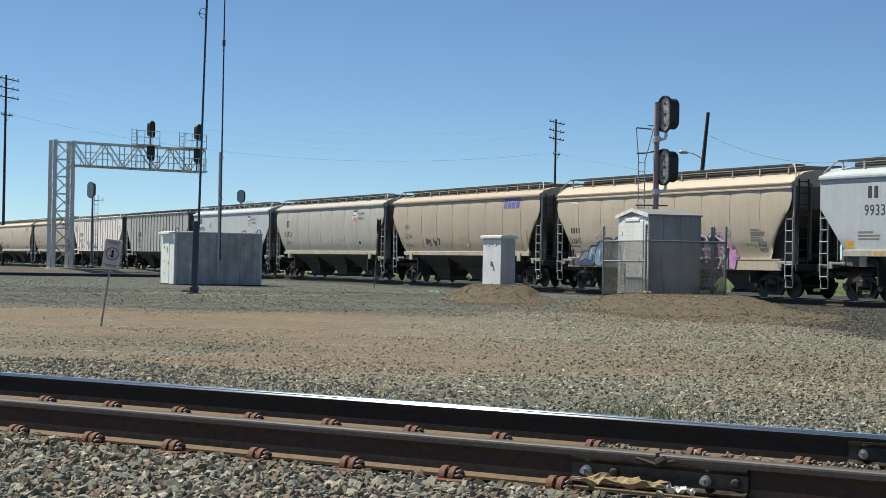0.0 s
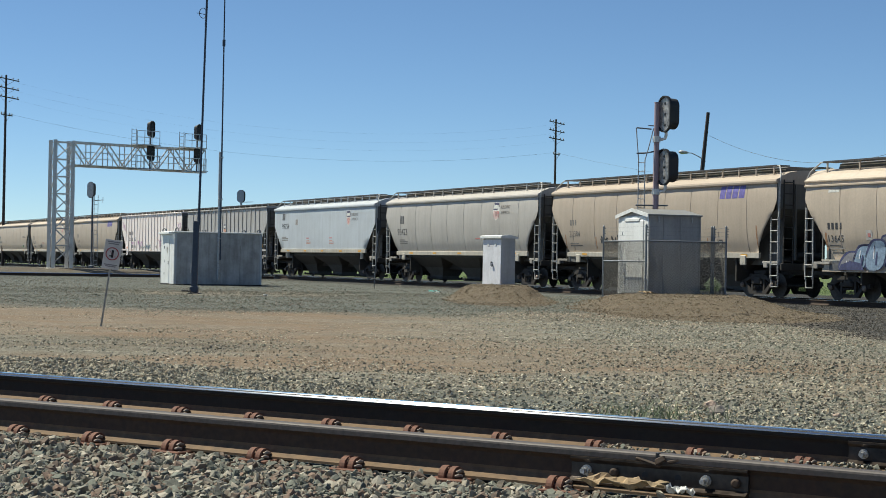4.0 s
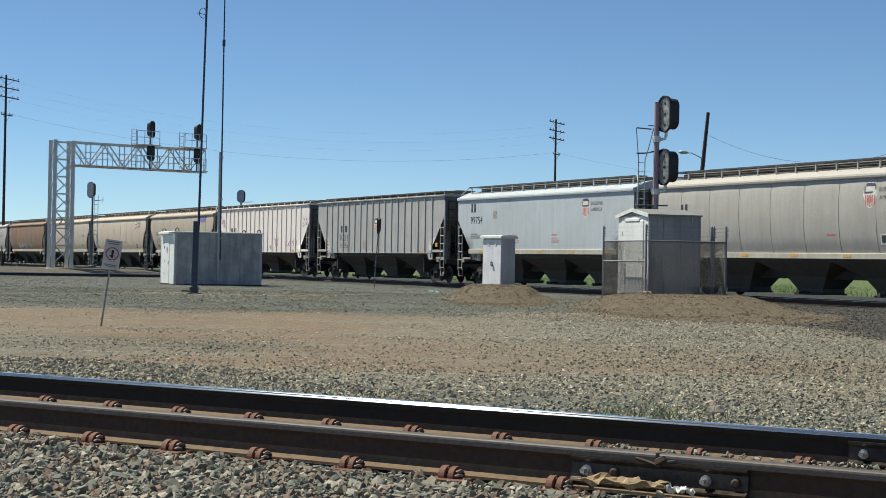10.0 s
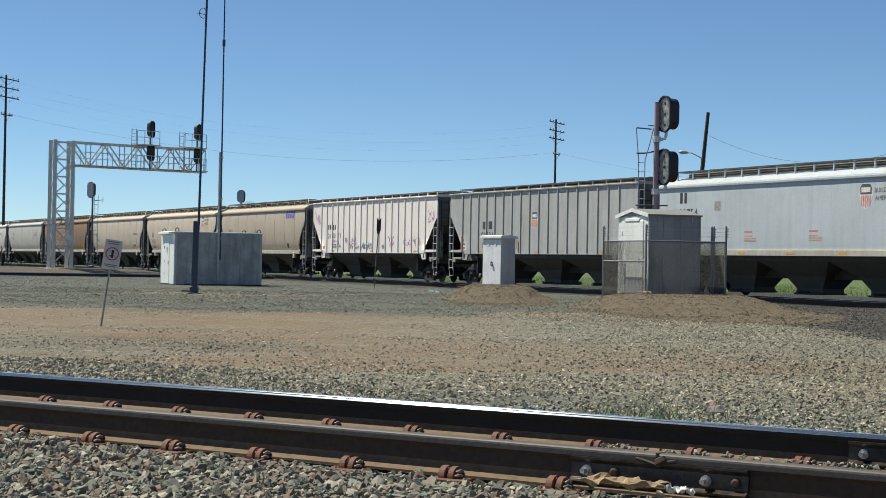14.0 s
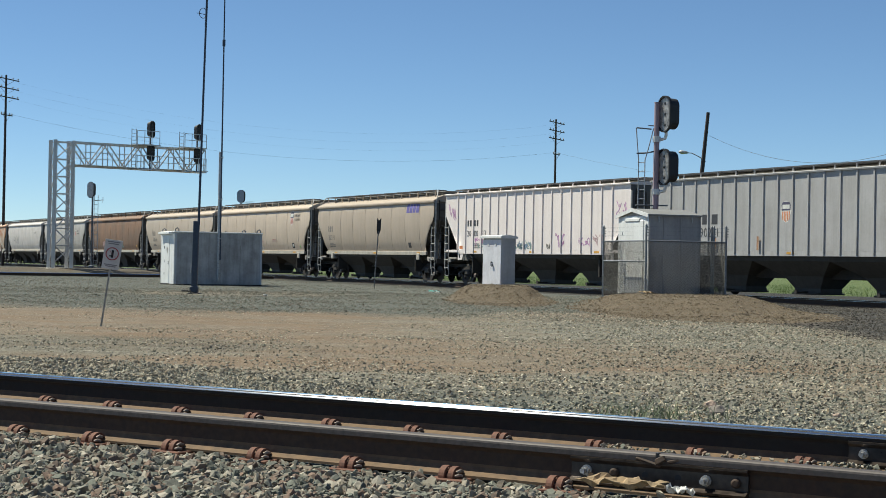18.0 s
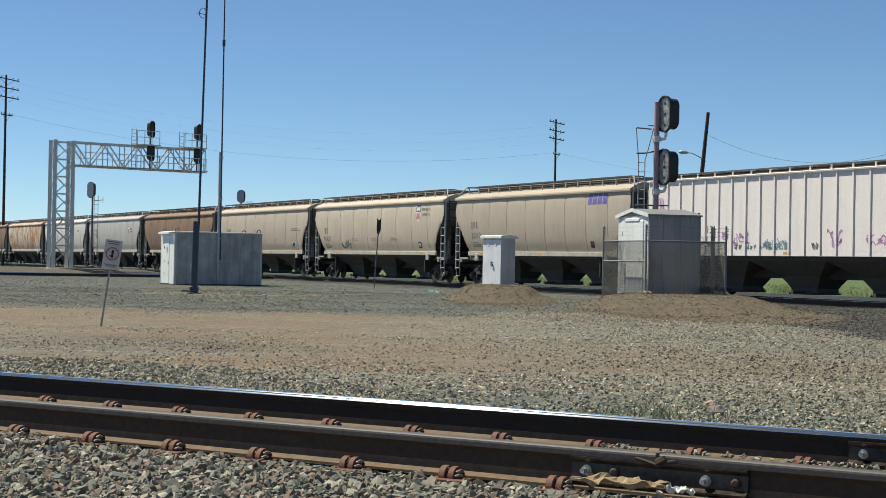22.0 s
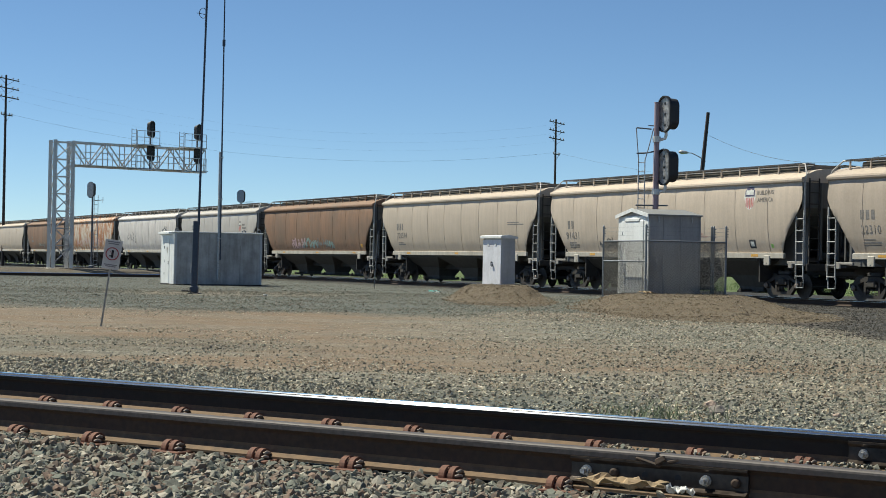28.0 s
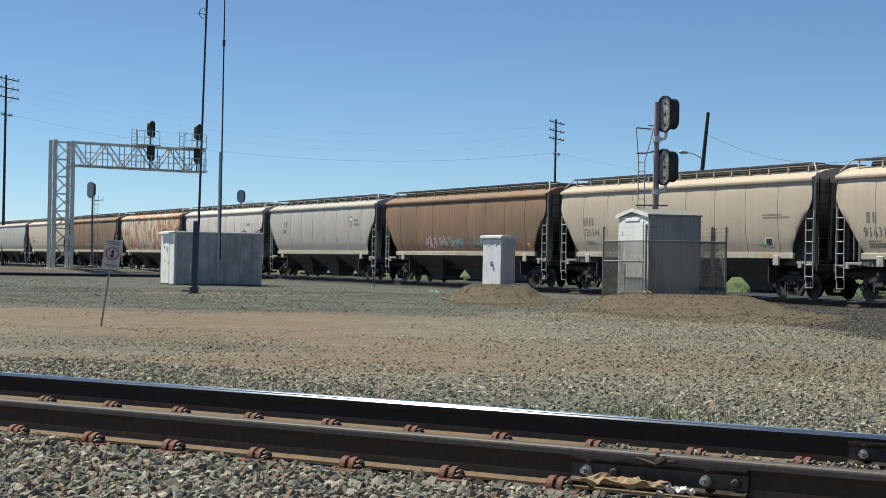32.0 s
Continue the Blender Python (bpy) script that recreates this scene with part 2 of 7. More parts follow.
# pale and black mottling paints the irregular reflections on the lens plates
M["glint"] = painted("painted_glint_lens_sheet", (0.52, 0.48, 0.44), (0.03, 0.03, 0.032), 0.95, 0.6, 0.3, 0.3, 9.0, 7.5)

# ---------------------------------------------------------------- mesh tools
class Shape:
    """Collects the faces of one mesh."""

    def __init__(self):
        self.v, self.f, self.s = [], [], []

    def add(self, verts, faces, smooth=False):
        o = len(self.v)
        self.v += [tuple(x) for x in verts]
        self.f += [tuple(i + o for i in f) for f in faces]
        self.s += [smooth] * len(faces)
        return self

    def box(self, c, size, m=None, b=0.0):
        """A box round c, its edges chamfered by b."""
        hx, hy, hz = (x / 2 for x in size)
        b = min(b, 0.45 * min(size))
        if b <= 0:
            vs = [Vector((x, y, z)) for z in (-hz, hz) for x, y in ((-hx, -hy), (hx, -hy), (hx, hy), (-hx, hy))]
            fs = [(3, 2, 1, 0), (4, 5, 6, 7), (0, 1, 5, 4), (1, 2, 6, 5), (2, 3, 7, 6), (3, 0, 4, 7)]
        else:
            ring = lambda x, y, z: [Vector(q + (z,)) for q in ((-x + b, -y), (x - b, -y), (x, -y + b), (x, y - b), (x - b, y), (-x + b, y), (-x, y - b), (-x, -y + b))]
            vs = ring(hx - b, hy - b, -hz) + ring(hx, hy, -hz + b) + ring(hx, hy, hz - b) + ring(hx - b, hy - b, hz)
            fs = [tuple(range(7, -1, -1)), tuple(range(24, 32))]
            fs += [(r * 8 + i, r * 8 + (i + 1) % 8, r * 8 + 8 + (i + 1) % 8, r * 8 + 8 + i) for r in range(3) for i in range(8)]
        m = m or Matrix.Identity(3)
        m = m.to_3x3()
        return self.add([m @ x + Vector(c) for x in vs], fs)

    def tube(self, pts, r, n=8, caps=True, smooth=True):
        """A round bar along the points; r is one radius or one for each point."""
        pts = [Vector(p) for p in pts]
        rs = r if isinstance(r, (list, tuple)) else [r] * len(pts)
        vs, up = [], None
        for i, p in enumerate(pts):
            d = (pts[min(i + 1, len(pts) - 1)] - pts[max(i - 1, 0)]).normalized()
            if up is None:
                up = d.orthogonal().normalized()
            up = (up - d * up.dot(d)).normalized()
            w = d.cross(up)
            vs += [p + (up * math.cos(a) + w * math.sin(a)) * rs[i] for a in (2 * math.pi * k / n for k in range(n))]
        fs = [(i * n + k, i * n + (k + 1) % n, (i + 1) * n + (k + 1) % n, (i + 1) * n + k) for i in range(len(pts) - 1) for k in range(n)]
        self.add(vs, fs, smooth)
        if caps:
            self.add(vs[:n], [tuple(range(n - 1, -1, -1))])
            self.add(vs[-n:], [tuple(range(n))])
        return self

    def bar(self, a, b, w, h=None, up=(0, 0, 1)):
        """A square bar from a to b."""
        a, b, h = Vector(a), Vector(b), h or w
        d = (b - a).normalized()
        u = Vector(up)
        if abs(d.dot(u)) > 0.98:
            u = Vector((1, 0, 0))
        s = d.cross(u).normalized()
        t = s.cross(d)
        m = Matrix((d, s, t)).transposed()
        return self.box((a + b) / 2, ((b - a).length, w, h), m)

    def prism(self, poly, x0, x1, axis="x", smooth=False):
        """A flat outline pushed from x0 to x1 along an axis."""
        put = {"x": lambda a, b, c: (c, a, b), "y": lambda a, b, c: (a, c, b), "z": lambda a, b, c: (a, b, c)}[axis]
        n = len(poly)
        vs = [put(a, b, c) for c in (x0, x1) for a, b in poly]
        fs = [tuple(range(n - 1, -1, -1)), tuple(range(n, 2 * n))]
        self.add(vs, fs)
        if smooth:
            self.add(vs, [])
        o = len(self.v) - 2 * n
        for i in range(n):
            self.f.append((o + i, o + (i + 1) % n, o + n + (i + 1) % n, o + n + i))
            self.s.append(smooth)
        return self

    def loft(self, rings, smooth=False, closed=True, caps=True):
        n = len(rings[0])
        vs = [p for r in rings for p in r]
        k = n if closed else n - 1
        fs = [(i * n + j, i * n + (j + 1) % n, (i + 1) * n + (j + 1) % n, (i + 1) * n + j) for i in range(len(rings) - 1) for j in range(k)]
        self.add(vs, fs, smooth)
        if caps and closed:
            o = len(self.v) - len(vs)
            self.f += [tuple(o + j for j in range(n - 1, -1, -1)), tuple(o + len(vs) - n + j for j in range(n))]
            self.s += [False, False]
        return self

    def mesh(self, name, material, fix=True):
        me = bpy.data.meshes.new(name)
        me.from_pydata(self.v, [], self.f)
        me.polygons.foreach_set("use_smooth", self.s)
        if fix:
            bm = bmesh.new()
            bm.from_mesh(me)
            bmesh.ops.recalc_face_normals(bm, faces=bm.faces)
            bm.to_mesh(me)
            bm.free()
        for x in (material if isinstance(material, (list, tuple)) else [material]):
            me.materials.append(x)
        return me


def part(name, shape, material, parent=None, label="", m=None):
    """One mesh object under its thing."""
    me = shape if isinstance(shape, bpy.types.Mesh) else shape.mesh(name, material)
    ob = new(name, me)
    ob.parent = parent
    if m is not None:
        ob.matrix_basis = m
    if label:
        ob["label"] = label
    return ob


def thing(name, m, label, category, group="", kind=""):
    ob = new(name)
    ob.empty_display_size = 0.2
    ob.matrix_basis = m
    return tagged(ob, label, category, group, kind)


def words(name, text, size, material, parent, m, label="", depth=0.002, spacing=1.0):
    """Painted lettering, as a thin mesh."""
    cu = bpy.data.curves.new(name, "FONT")
    cu.body, cu.size, cu.extrude, cu.align_x, cu.align_y = text, size, depth, "CENTER", "CENTER"
    cu.resolution_u = 2
    cu.space_character = spacing
    tmp = bpy.data.objects.new("tmp", cu)
    me = bpy.data.meshes.new_from_object(tmp)
    bpy.data.objects.remove(tmp)
    me.name = name
    me.materials.clear()
    me.materials.append(material)
    return part(name, me, None, parent, label, m)


def ease(a, b, x):
    t = min(1.0, max(0.0, (x - a) / (b - a)))
    return t * t * (3 - 2 * t)


# ---------------------------------------------------------------- plan
# Near track: runs 58.1 degrees to the left of the view; far line: 25.74 degrees.
NEAR_D = Vector((-math.sin(radians(58.1)), math.cos(radians(58.1)), 0))
NEAR_N = Vector((math.cos(radians(58.1)), math.sin(radians(58.1)), 0))
NEAR_TOP = 0.261
Q_NEAR, Q_FAR = 6.826, 8.336
LINE_D = Vector((-math.sin(radians(25.74)), math.cos(radians(25.74)), 0))
LINE_N = Vector((math.cos(radians(25.74)), math.sin(radians(25.74)), 0))
LINE_0 = Vector((-0.655, 85.88, 0)) + LINE_N * 1.62
GROUND_Y = [(-400, 0.0), (0, 0.05), (11, 0.05), (13, 0.03), (20, 0.0), (30, -0.03), (45, -0.08), (60, -0.12), (80, -0.18), (100, -0.2), (140, -0.22), (400, -0.3), (5000, -2)]


def mound(x, y, cx, cy, rx, ry, top):
    r = math.hypot((x - cx) / rx, (y - cy) / ry)
    if r < 1.3:
        r *= 1 + 0.10 * noise.noise((x * 1.1, y * 0.5, 7.0)) + 0.05 * noise.noise((x * 3.1, y * 1.6, 1.0))
    return top * (1 - ease(0.45, 1.0, r))


def ground_z(x, y):
    z = GROUND_Y[-1][1]
    for (a, za), (b, zb) in zip(GROUND_Y, GROUND_Y[1:]):
        if y <= b:
            z = za + (zb - za) * max(0.0, (y - a) / (b - a))
            break
    q = NEAR_N.x * x + NEAR_N.y * y
    if q < 11:
        z = z + (0.05 - z) * (1 - ease(8.6, 10.4, q))
    z += mound(x, y, 1.9, 56.0, 1.85, 7.0, 0.46) + mound(x, y, 6.75, 46.5, 3.25, 8.0, 0.38)
    z += max(mound(x, y, -24.9, 108.8, 9.0, 5.4, 0.47), mound(x, y, -24.0, 112.5, 5.0, 4.5, 0.47))
    u = (Vector((x, y, 0)) - LINE_0).dot(LINE_N)
    if abs(u) < 5.5:
        k = 1 - ease(1.9, 4.2, abs(u))
        z += (-0.21 - z) * k
    if y > 9:
        z += 0.035 * noise.noise((x * 0.5, y * 0.35, 0.3)) + 0.012 * noise.noise((x * 2.1, y * 1.6, 4.0))
    return z

# ---------------------------------------------------------------- ground


def spread(lo, hi, step):
    return [lo + step * i for i in range(int(round((hi - lo) / step)) + 1)]


def build_ground():
    xs = [-4000, -2200, -1200, -700, -400, -250, -160, -110, -80, -64, -52] + spread(-44, -14, 1.2) + spread(-13, 12, 0.2) + spread(13, 32, 0.8) + [38, 50, 70, 110, 180, 300, 600, 1200, 2200, 4000]
    ys = [-600, -200, -60, -20, -5, 3, 6] + spread(7, 30, 0.22) + spread(30.5, 62, 0.4) + spread(63, 150, 1.5) + [160, 180, 210, 260, 340, 460, 650, 900, 1300, 2000, 3000, 4500]
    xs = sorted(set(round(x, 3) for x in xs))
    n = len(xs)
    vs = [(x, y, ground_z(x, y)) for y in ys for x in xs]
    fs = [(j * n + i, j * n + i + 1, (j + 1) * n + i + 1, (j + 1) * n + i) for j in range(len(ys) - 1) for i in range(n - 1)]
    s = Shape()
    s.add(vs, fs, True)
    ob = part("ground", s.mesh("ground", M["ground"], False), None)
    return tagged(ob, "sandy rail-yard ground with drifts of grey gravel and dirt", "ground", kind="structure")


def chunk_templates(count=36, points=15):
    """Angular lumps of crushed rock: hulls of scattered points, each longer and flatter in its own way."""
    rng = random.Random(21)
    made = []
    for _ in range(count):
        bm = bmesh.new()
        ax = (rng.uniform(1.0, 1.55), rng.uniform(0.7, 1.05), rng.uniform(0.42, 0.8))
        for _ in range(points):
            p = [math.copysign(abs(rng.uniform(-1, 1)) ** 0.55, rng.uniform(-1, 1)) for _ in range(3)]
            ln = max(0.6, (p[0] ** 2 + p[1] ** 2 + p[2] ** 2) ** 0.5 * 0.82)
            bm.verts.new([q / ln * w for q, w in zip(p, ax)])
        hull = bmesh.ops.convex_hull(bm, input=bm.verts)
        bmesh.ops.delete(bm, geom=[v for v in hull["geom_interior"] if isinstance(v, bmesh.types.BMVert)], context="VERTS")
        bmesh.ops.triangulate(bm, faces=bm.faces)
        bmesh.ops.recalc_face_normals(bm, faces=bm.faces)
        bm.verts.index_update()
        made.append((np.array([v.co[:] for v in bm.verts]), np.array([[v.index for v in f.verts] for f in bm.faces])))
        bm.free()
    return made


def ridge_template():
    """A low roof-shaped lump without an underside, for stones farther off."""
    v = np.array([(-1, -0.8, -0.5), (1, -0.8, -0.5), (1, 0.8, -0.5), (-1, 0.8, -0.5), (-0.45, -0.1, 0.42), (0.45, 0.1, 0.42)])
    return v, np.array([(0, 1, 5), (0, 5, 4), (1, 2, 5), (2, 3, 4), (2, 4, 5), (3, 0, 4)])


def stone_field(name, material, spots, label, reach="far"):
    """Many loose stones as one mesh; spots are rows of x, y, z, size."""
    rng = np.random.default_rng(7)
    spots = np.array(spots)
    shapes = {"near": chunk_templates(), "middle": chunk_templates(24, 7), "far": [ridge_template()]}[reach]
    vs, fs, at = [], [], 0
    for g, (base, tri) in enumerate(shapes):
        own = spots[g::len(shapes)]
        k, m = len(own), len(base)
        near = reach != "far"
        jit = 0.06 if near else 0.32
        v = (base[None] + rng.uniform(-jit, jit, (k, m, 3))) * rng.uniform(0.7, 1.25, (k, 1, 3)) * own[:, None, 3:4]
        q = rng.normal(size=(k, 4)) * (np.array([1, 0.5, 0.5, 1]) if near else np.array([1, 0.1, 0.1, 1]))
        q /= np.linalg.norm(q, axis=1, keepdims=True)
        w, x, y, z = q.T
        rot = np.stack([1 - 2 * (y * y + z * z), 2 * (x * y - z * w), 2 * (x * z + y * w), 2 * (x * y + z * w), 1 - 2 * (x * x + z * z), 2 * (y * z - x * w),
                        2 * (x * z - y * w), 2 * (y * z + x * w), 1 - 2 * (x * x + y * y)], 1).reshape(k, 3, 3)
        v = np.einsum("kij,knj->kni", rot, v) + own[:, None, :3]
        vs.append(v.reshape(-1, 3))
        fs.append((tri[None] + m * np.arange(k)[:, None, None]).reshape(-1, 3) + at)
        at += m * k
    v, f = np.concatenate(vs), np.concatenate(fs)
    me = bpy.data.meshes.new(name)
    me.vertices.add(len(v))
    me.vertices.foreach_set("co", v.reshape(-1))
    me.loops.add(3 * len(f))
    me.loops.foreach_set("vertex_index", f.reshape(-1).astype(np.int32))
    me.polygons.add(len(f))
    me.polygons.foreach_set("loop_start", np.arange(0, 3 * len(f), 3, dtype=np.int32))
    me.polygons.foreach_set("use_smooth", [False] * len(f))
    me.update(calc_edges=True)
    me.materials.append(material)
    return tagged(new(name, me), label, "gravel", kind="stuff")


def build_stones():
    rng = random.Random(5)
    rows = []
    # ballast in front of and between the near rails
    for q0, q1, s0, s1, count, size in ((4.5, 6.74, 1.2, 8.0, 33000, 0.0182), (6.93, 8.24, 1.6, 10.5, 4200, 0.021)):
        for _ in range(count):
            q, s = rng.uniform(q0, q1), rng.uniform(s0, s1)
            p = NEAR_N * q + NEAR_D * s
            r = size * (0.42 + 1.15 * rng.random() ** 1.9)
            rows.append((p.x, p.y, ground_z(p.x, p.y) + rng.uniform(-0.35, 0.6) * r, r))
    # stones thrown up against the foot of the back rail
    for _ in range(110):
        p = NEAR_N * rng.uniform(8.12, 8.26) + NEAR_D * rng.choice((rng.gauss(2.75, 0.12), rng.gauss(3.35, 0.16), rng.gauss(3.9, 0.14)))
        r = rng.uniform(0.007, 0.017)
        rows.append((p.x, p.y, 0.105 + rng.uniform(-0.5, 0.6) * r, r))
    stone_field("track_ballast", M["ballast"], rows, "crushed grey and brown ballast stones along the near track", "near")
    rows = []
    for _ in range(52000):
        q = rng.uniform(8.45, 12.6)
        p = NEAR_N * q + NEAR_D * rng.uniform(2.2, 13.5)
        if q > 11.7 - 1.2 * ease(-1.0, 1.0, p.x) + 0.9 * ease(0.0, -2.5, p.x) + 0.25 * noise.noise((p.x * 0.8, p.y * 0.6, 5.0)):
            continue
        if noise.noise((p.x * 0.5, p.y * 0.4, 3.0)) < rng.uniform(-1.0, -0.1) + 0.5 * ease(-1.0, 3.0, p.x):
            continue
        r = 0.0165 * (0.5 + 1.0 * rng.random() ** 1.5)
        rows.append((p.x, p.y, ground_z(p.x, p.y) + rng.uniform(-0.3, 0.25) * r, r))
    stone_field("shoulder_gravel", M["shoulder"], rows, "grey gravel banked behind the near track", "middle")
    tan, grey, dark, brown = [], [], [], []
    for _ in range(205000):
        y = 10.3 + 54 * rng.random() ** 1.15
        x = rng.uniform(-0.29, 0.29) * y
        q = NEAR_N.x * x + NEAR_N.y * y
        if q < 10.2:
            continue
        n = noise.noise((x * 0.28, y * 0.30, 9.0)) + 0.5 * noise.noise((x * 0.9, y * 0.7, 2.0))
        heap = math.hypot((x - 6.6) / 3.3, (y - 43.5) / 9.3) < 1 or math.hypot((x - 1.85) / 1.85, (y - 53.5) / 8.3) < 1
        bare = ease(14.0, 17.5, y + 0.1 * x) * (1 - ease(32.5, 36.0, y + 0.25 * x)) * (1 - ease(-1.5, 6.0, x + 0.12 * (y - 25))) * (0.62 + 0.38 * ease(23.0, 28.0, y))
        east = ease(-1.0, 4.0, x - 0.06 * (y - 20))
        if not heap and n < rng.uniform(-1.1, 0.3) + 0.95 * bare - 0.45 * east:
            continue
        r = rng.choice((0.009, 0.011, 0.013, 0.016, 0.019)) * rng.uniform(0.78, 1.22) * (1.04 - 0.02 * ease(20.0, 34.0, y)) * (1 + 0.010 * max(0.0, y - 15)) * (1 - 0.3 * bare) * (0.8 if heap else 1.0)
        row = (x, y, ground_z(x, y) + r * (rng.uniform(-0.35, 0.1) if y < 22 else rng.uniform(-0.15, 0.35)), r)
        if heap:
            brown.append(row)
        elif x + 0.03 * y + 0.5 * n > 8.1 - rng.uniform(0, 0.7):
            dark.append(row)
        elif y + 0.25 * x + 3 * n > 34.6 + 5.5 * ease(0.0, 2.0, x) or rng.random() < 0.38 + 0.22 * east - 0.5 * n:
            grey.append(row)
        else:
            tan.append(row)
    for cx, cy, rx, ry, count in ((6.6, 43.5, 3.3, 9.3, 11000), (1.85, 53.5, 1.85, 8.3, 6000)):
        for _ in range(count):
            a, k = rng.uniform(0, 2 * math.pi), rng.random() ** 0.5
            x, y = cx + rx * k * math.cos(a), cy + ry * k * math.sin(a)
            r = 0.009 + 0.026 * rng.random() ** 3
            brown.append((x, y, ground_z(x, y) + r * rng.uniform(-0.1, 0.35), r))
    for _ in range(16000):
        y = rng.uniform(56, 103)
        x = rng.uniform(-0.29, 0.05) * y
        if (Vector((x, y, 0)) - LINE_0).dot(LINE_N) > -2.2:
            continue
        r = rng.uniform(0.012, 0.032)
        grey.append((x, y, ground_z(x, y) + r * 0.3, r))
    for reach, mine in (("middle", lambda row: row[1] < 22.0), ("far", lambda row: row[1] >= 22.0)):
        stone_field("yard_gravel", M["pebble"], [row for row in tan if mine(row)], "pale tan loose gravel strewn over sandy yard ground", reach)
        stone_field("grey_gravel", M["gravel_grey"], [row for row in grey if mine(row)], "grey green crushed gravel spread over the yard", reach)
    stone_field("dark_gravel", M["gravel_dark"], dark, "sooty dark gravel beside the far line")
    stone_field("spoil_gravel", M["gravel_brown"], brown, "brown gritty spoil heaped round the hut and cabinet")


RAIL = [(-0.076, 0.0), (0.076, 0.0), (0.076, 0.011), (0.024, 0.026), (0.0095, 0.05), (0.0095, 0.125), (0.02, 0.14), (0.036, 0.146), (0.0378, 0.152), (0.0378, 0.168), (0.0350, 0.1745), (0.0275, 0.1785)]
HEAD = [(-0.0365, 0.172), (-0.035, 0.1785), (-0.030, 0.1835), (-0.021, 0.1862), (0.014, 0.1862), (0.0205, 0.1850), (0.0205, 0.172)]
SHOULDER = [(0.0203, 0.172), (0.0203, 0.1852), (0.0252, 0.1820), (0.0252, 0.172)]
DULL_HEAD = [(-0.038, 0.168), (-0.036, 0.178), (-0.030, 0.1845), (-0.02, 0.1865), (0.022, 0.1865), (0.031, 0.184), (0.0365, 0.1785), (0.0388, 0.170), (0.0388, 0.149), (0.02, 0.149)]


def rail(name, origin, way, s0, s1, top, label, detail=True, dull=False, web=None):
    """A rail along a level line: foot and web, and a head polished on its top and along its gauge corner."""
    rz = math.degrees(math.atan2(way.y, way.x))
    t = thing(name, pose(origin.x, origin.y, top - 0.186, 0, 0, rz), label, "rail", kind="structure")
    prof = RAIL + [(-a, b) for a, b in reversed(RAIL[4:])] + [(-0.024, 0.026), (-0.076, 0.011)]
    part("web", Shape().prism(prof, s0, s1), web or M["rail_side"], t)
    part("head", Shape().prism(DULL_HEAD if dull else HEAD, s0, s1), M["rail_dull"] if dull else M["rail_top"], t, "dull worn rail top" if dull else "polished bright running surface")
    if not dull:
        part("head_shoulder", Shape().prism(SHOULDER, s0, s1), M["rail_shoulder"], t)
    if detail and not dull:
        part("gauge_corner", Shape().prism([(0.030, 0.168), (0.0338, 0.1758), (0.0368, 0.1728), (0.0390, 0.1690), (0.0390, 0.1665), (0.030, 0.164)], s0, s1), M["rail_shoulder"], t, "thin bright strip worn by wheel flanges")
    if detail:
        for side in (-1, 1):
            sh = Shape().prism([(side * 0.0775, 0.0), (side * 0.0775, 0.0125), (side * 0.026, 0.0285), (side * 0.0125, 0.049), (side * 0.0108, 0.062), (side * 0.006, 0.062), (side * 0.006, 0.0)], s0, s1)
            part("foot", sh, M["rail_foot"], t, "dusty brown rail foot")
    return t


build_ground()
build_stones()
near_rail = rail("rail_near_front", NEAR_N * Q_NEAR, NEAR_D, -25, 70, NEAR_TOP, "steel rail with dusty brown web and dull top", True, True)
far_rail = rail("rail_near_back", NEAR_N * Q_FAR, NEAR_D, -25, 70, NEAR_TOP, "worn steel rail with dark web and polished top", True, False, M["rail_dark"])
for _i, _o in enumerate((-0.755, 0.755)):
    rail("rail_line_%d" % (_i + 1), LINE_0 + LINE_N * _o, LINE_D, -90, 330, 0.0, "steel rail of the line on which the grain train runs", False)

# ---------------------------------------------------------------- near track details
def strap(x0, x1, path, thick):
    """A flat band bent along a path in y and z, x0 to x1 wide."""
    rings = []
    for i, (y, z) in enumerate(path):
        (ya, za), (yb, zb) = path[max(i - 1, 0)], path[min(i + 1, len(path) - 1)]
        ln = math.hypot(yb - ya, zb - za)
        ny, nz = -(zb - za) / ln * thick, (yb - ya) / ln * thick
        rings.append([(x0, y, z), (x1, y, z), (x1 - 0.004, y + ny, z + nz), (x0 + 0.004, y + ny, z + nz)])
    return Shape().loft(rings, smooth=False)


def clip_shape():
    """A sprung rail clip: two broad bent bands over the rail foot, seated in an iron shoulder."""
    arc = [(-0.150 + 0.052 * (1 - math.cos(radians(a))), 0.004 + 0.050 * math.sin(radians(a))) for a in range(-5, 166, 15)]
    s = strap(-0.062, -0.016, arc, 0.013)
    for more in (strap(-0.002, 0.040, [(y + 0.004, z * 0.96) for y, z in arc], 0.013), Shape().box((-0.012, -0.100, 0.014), (0.115, 0.075, 0.034), b=0.008), Shape().box((-0.010, -0.100, 0.044), (0.018, 0.05, 0.034), b=0.006)):
        s.add(more.v, more.f)
    return s


def clip_tip_shape():
    """The curled ends of a clip, rubbed bright."""
    return Shape().tube([(0.045, -0.128, 0.034), (0.058, -0.110, 0.043), (0.064, -0.088, 0.036)], [0.008, 0.012, 0.009], 7).tube([(0.048, -0.150, 0.014), (0.066, -0.138, 0.020), (0.078, -0.118, 0.014)], [0.007, 0.011, 0.008], 7)


def shrunk(shape, k):
    shape.v = [(a * k, -0.112 + (b + 0.112) * k, c * k) for a, b, c in shape.v]
    return shape


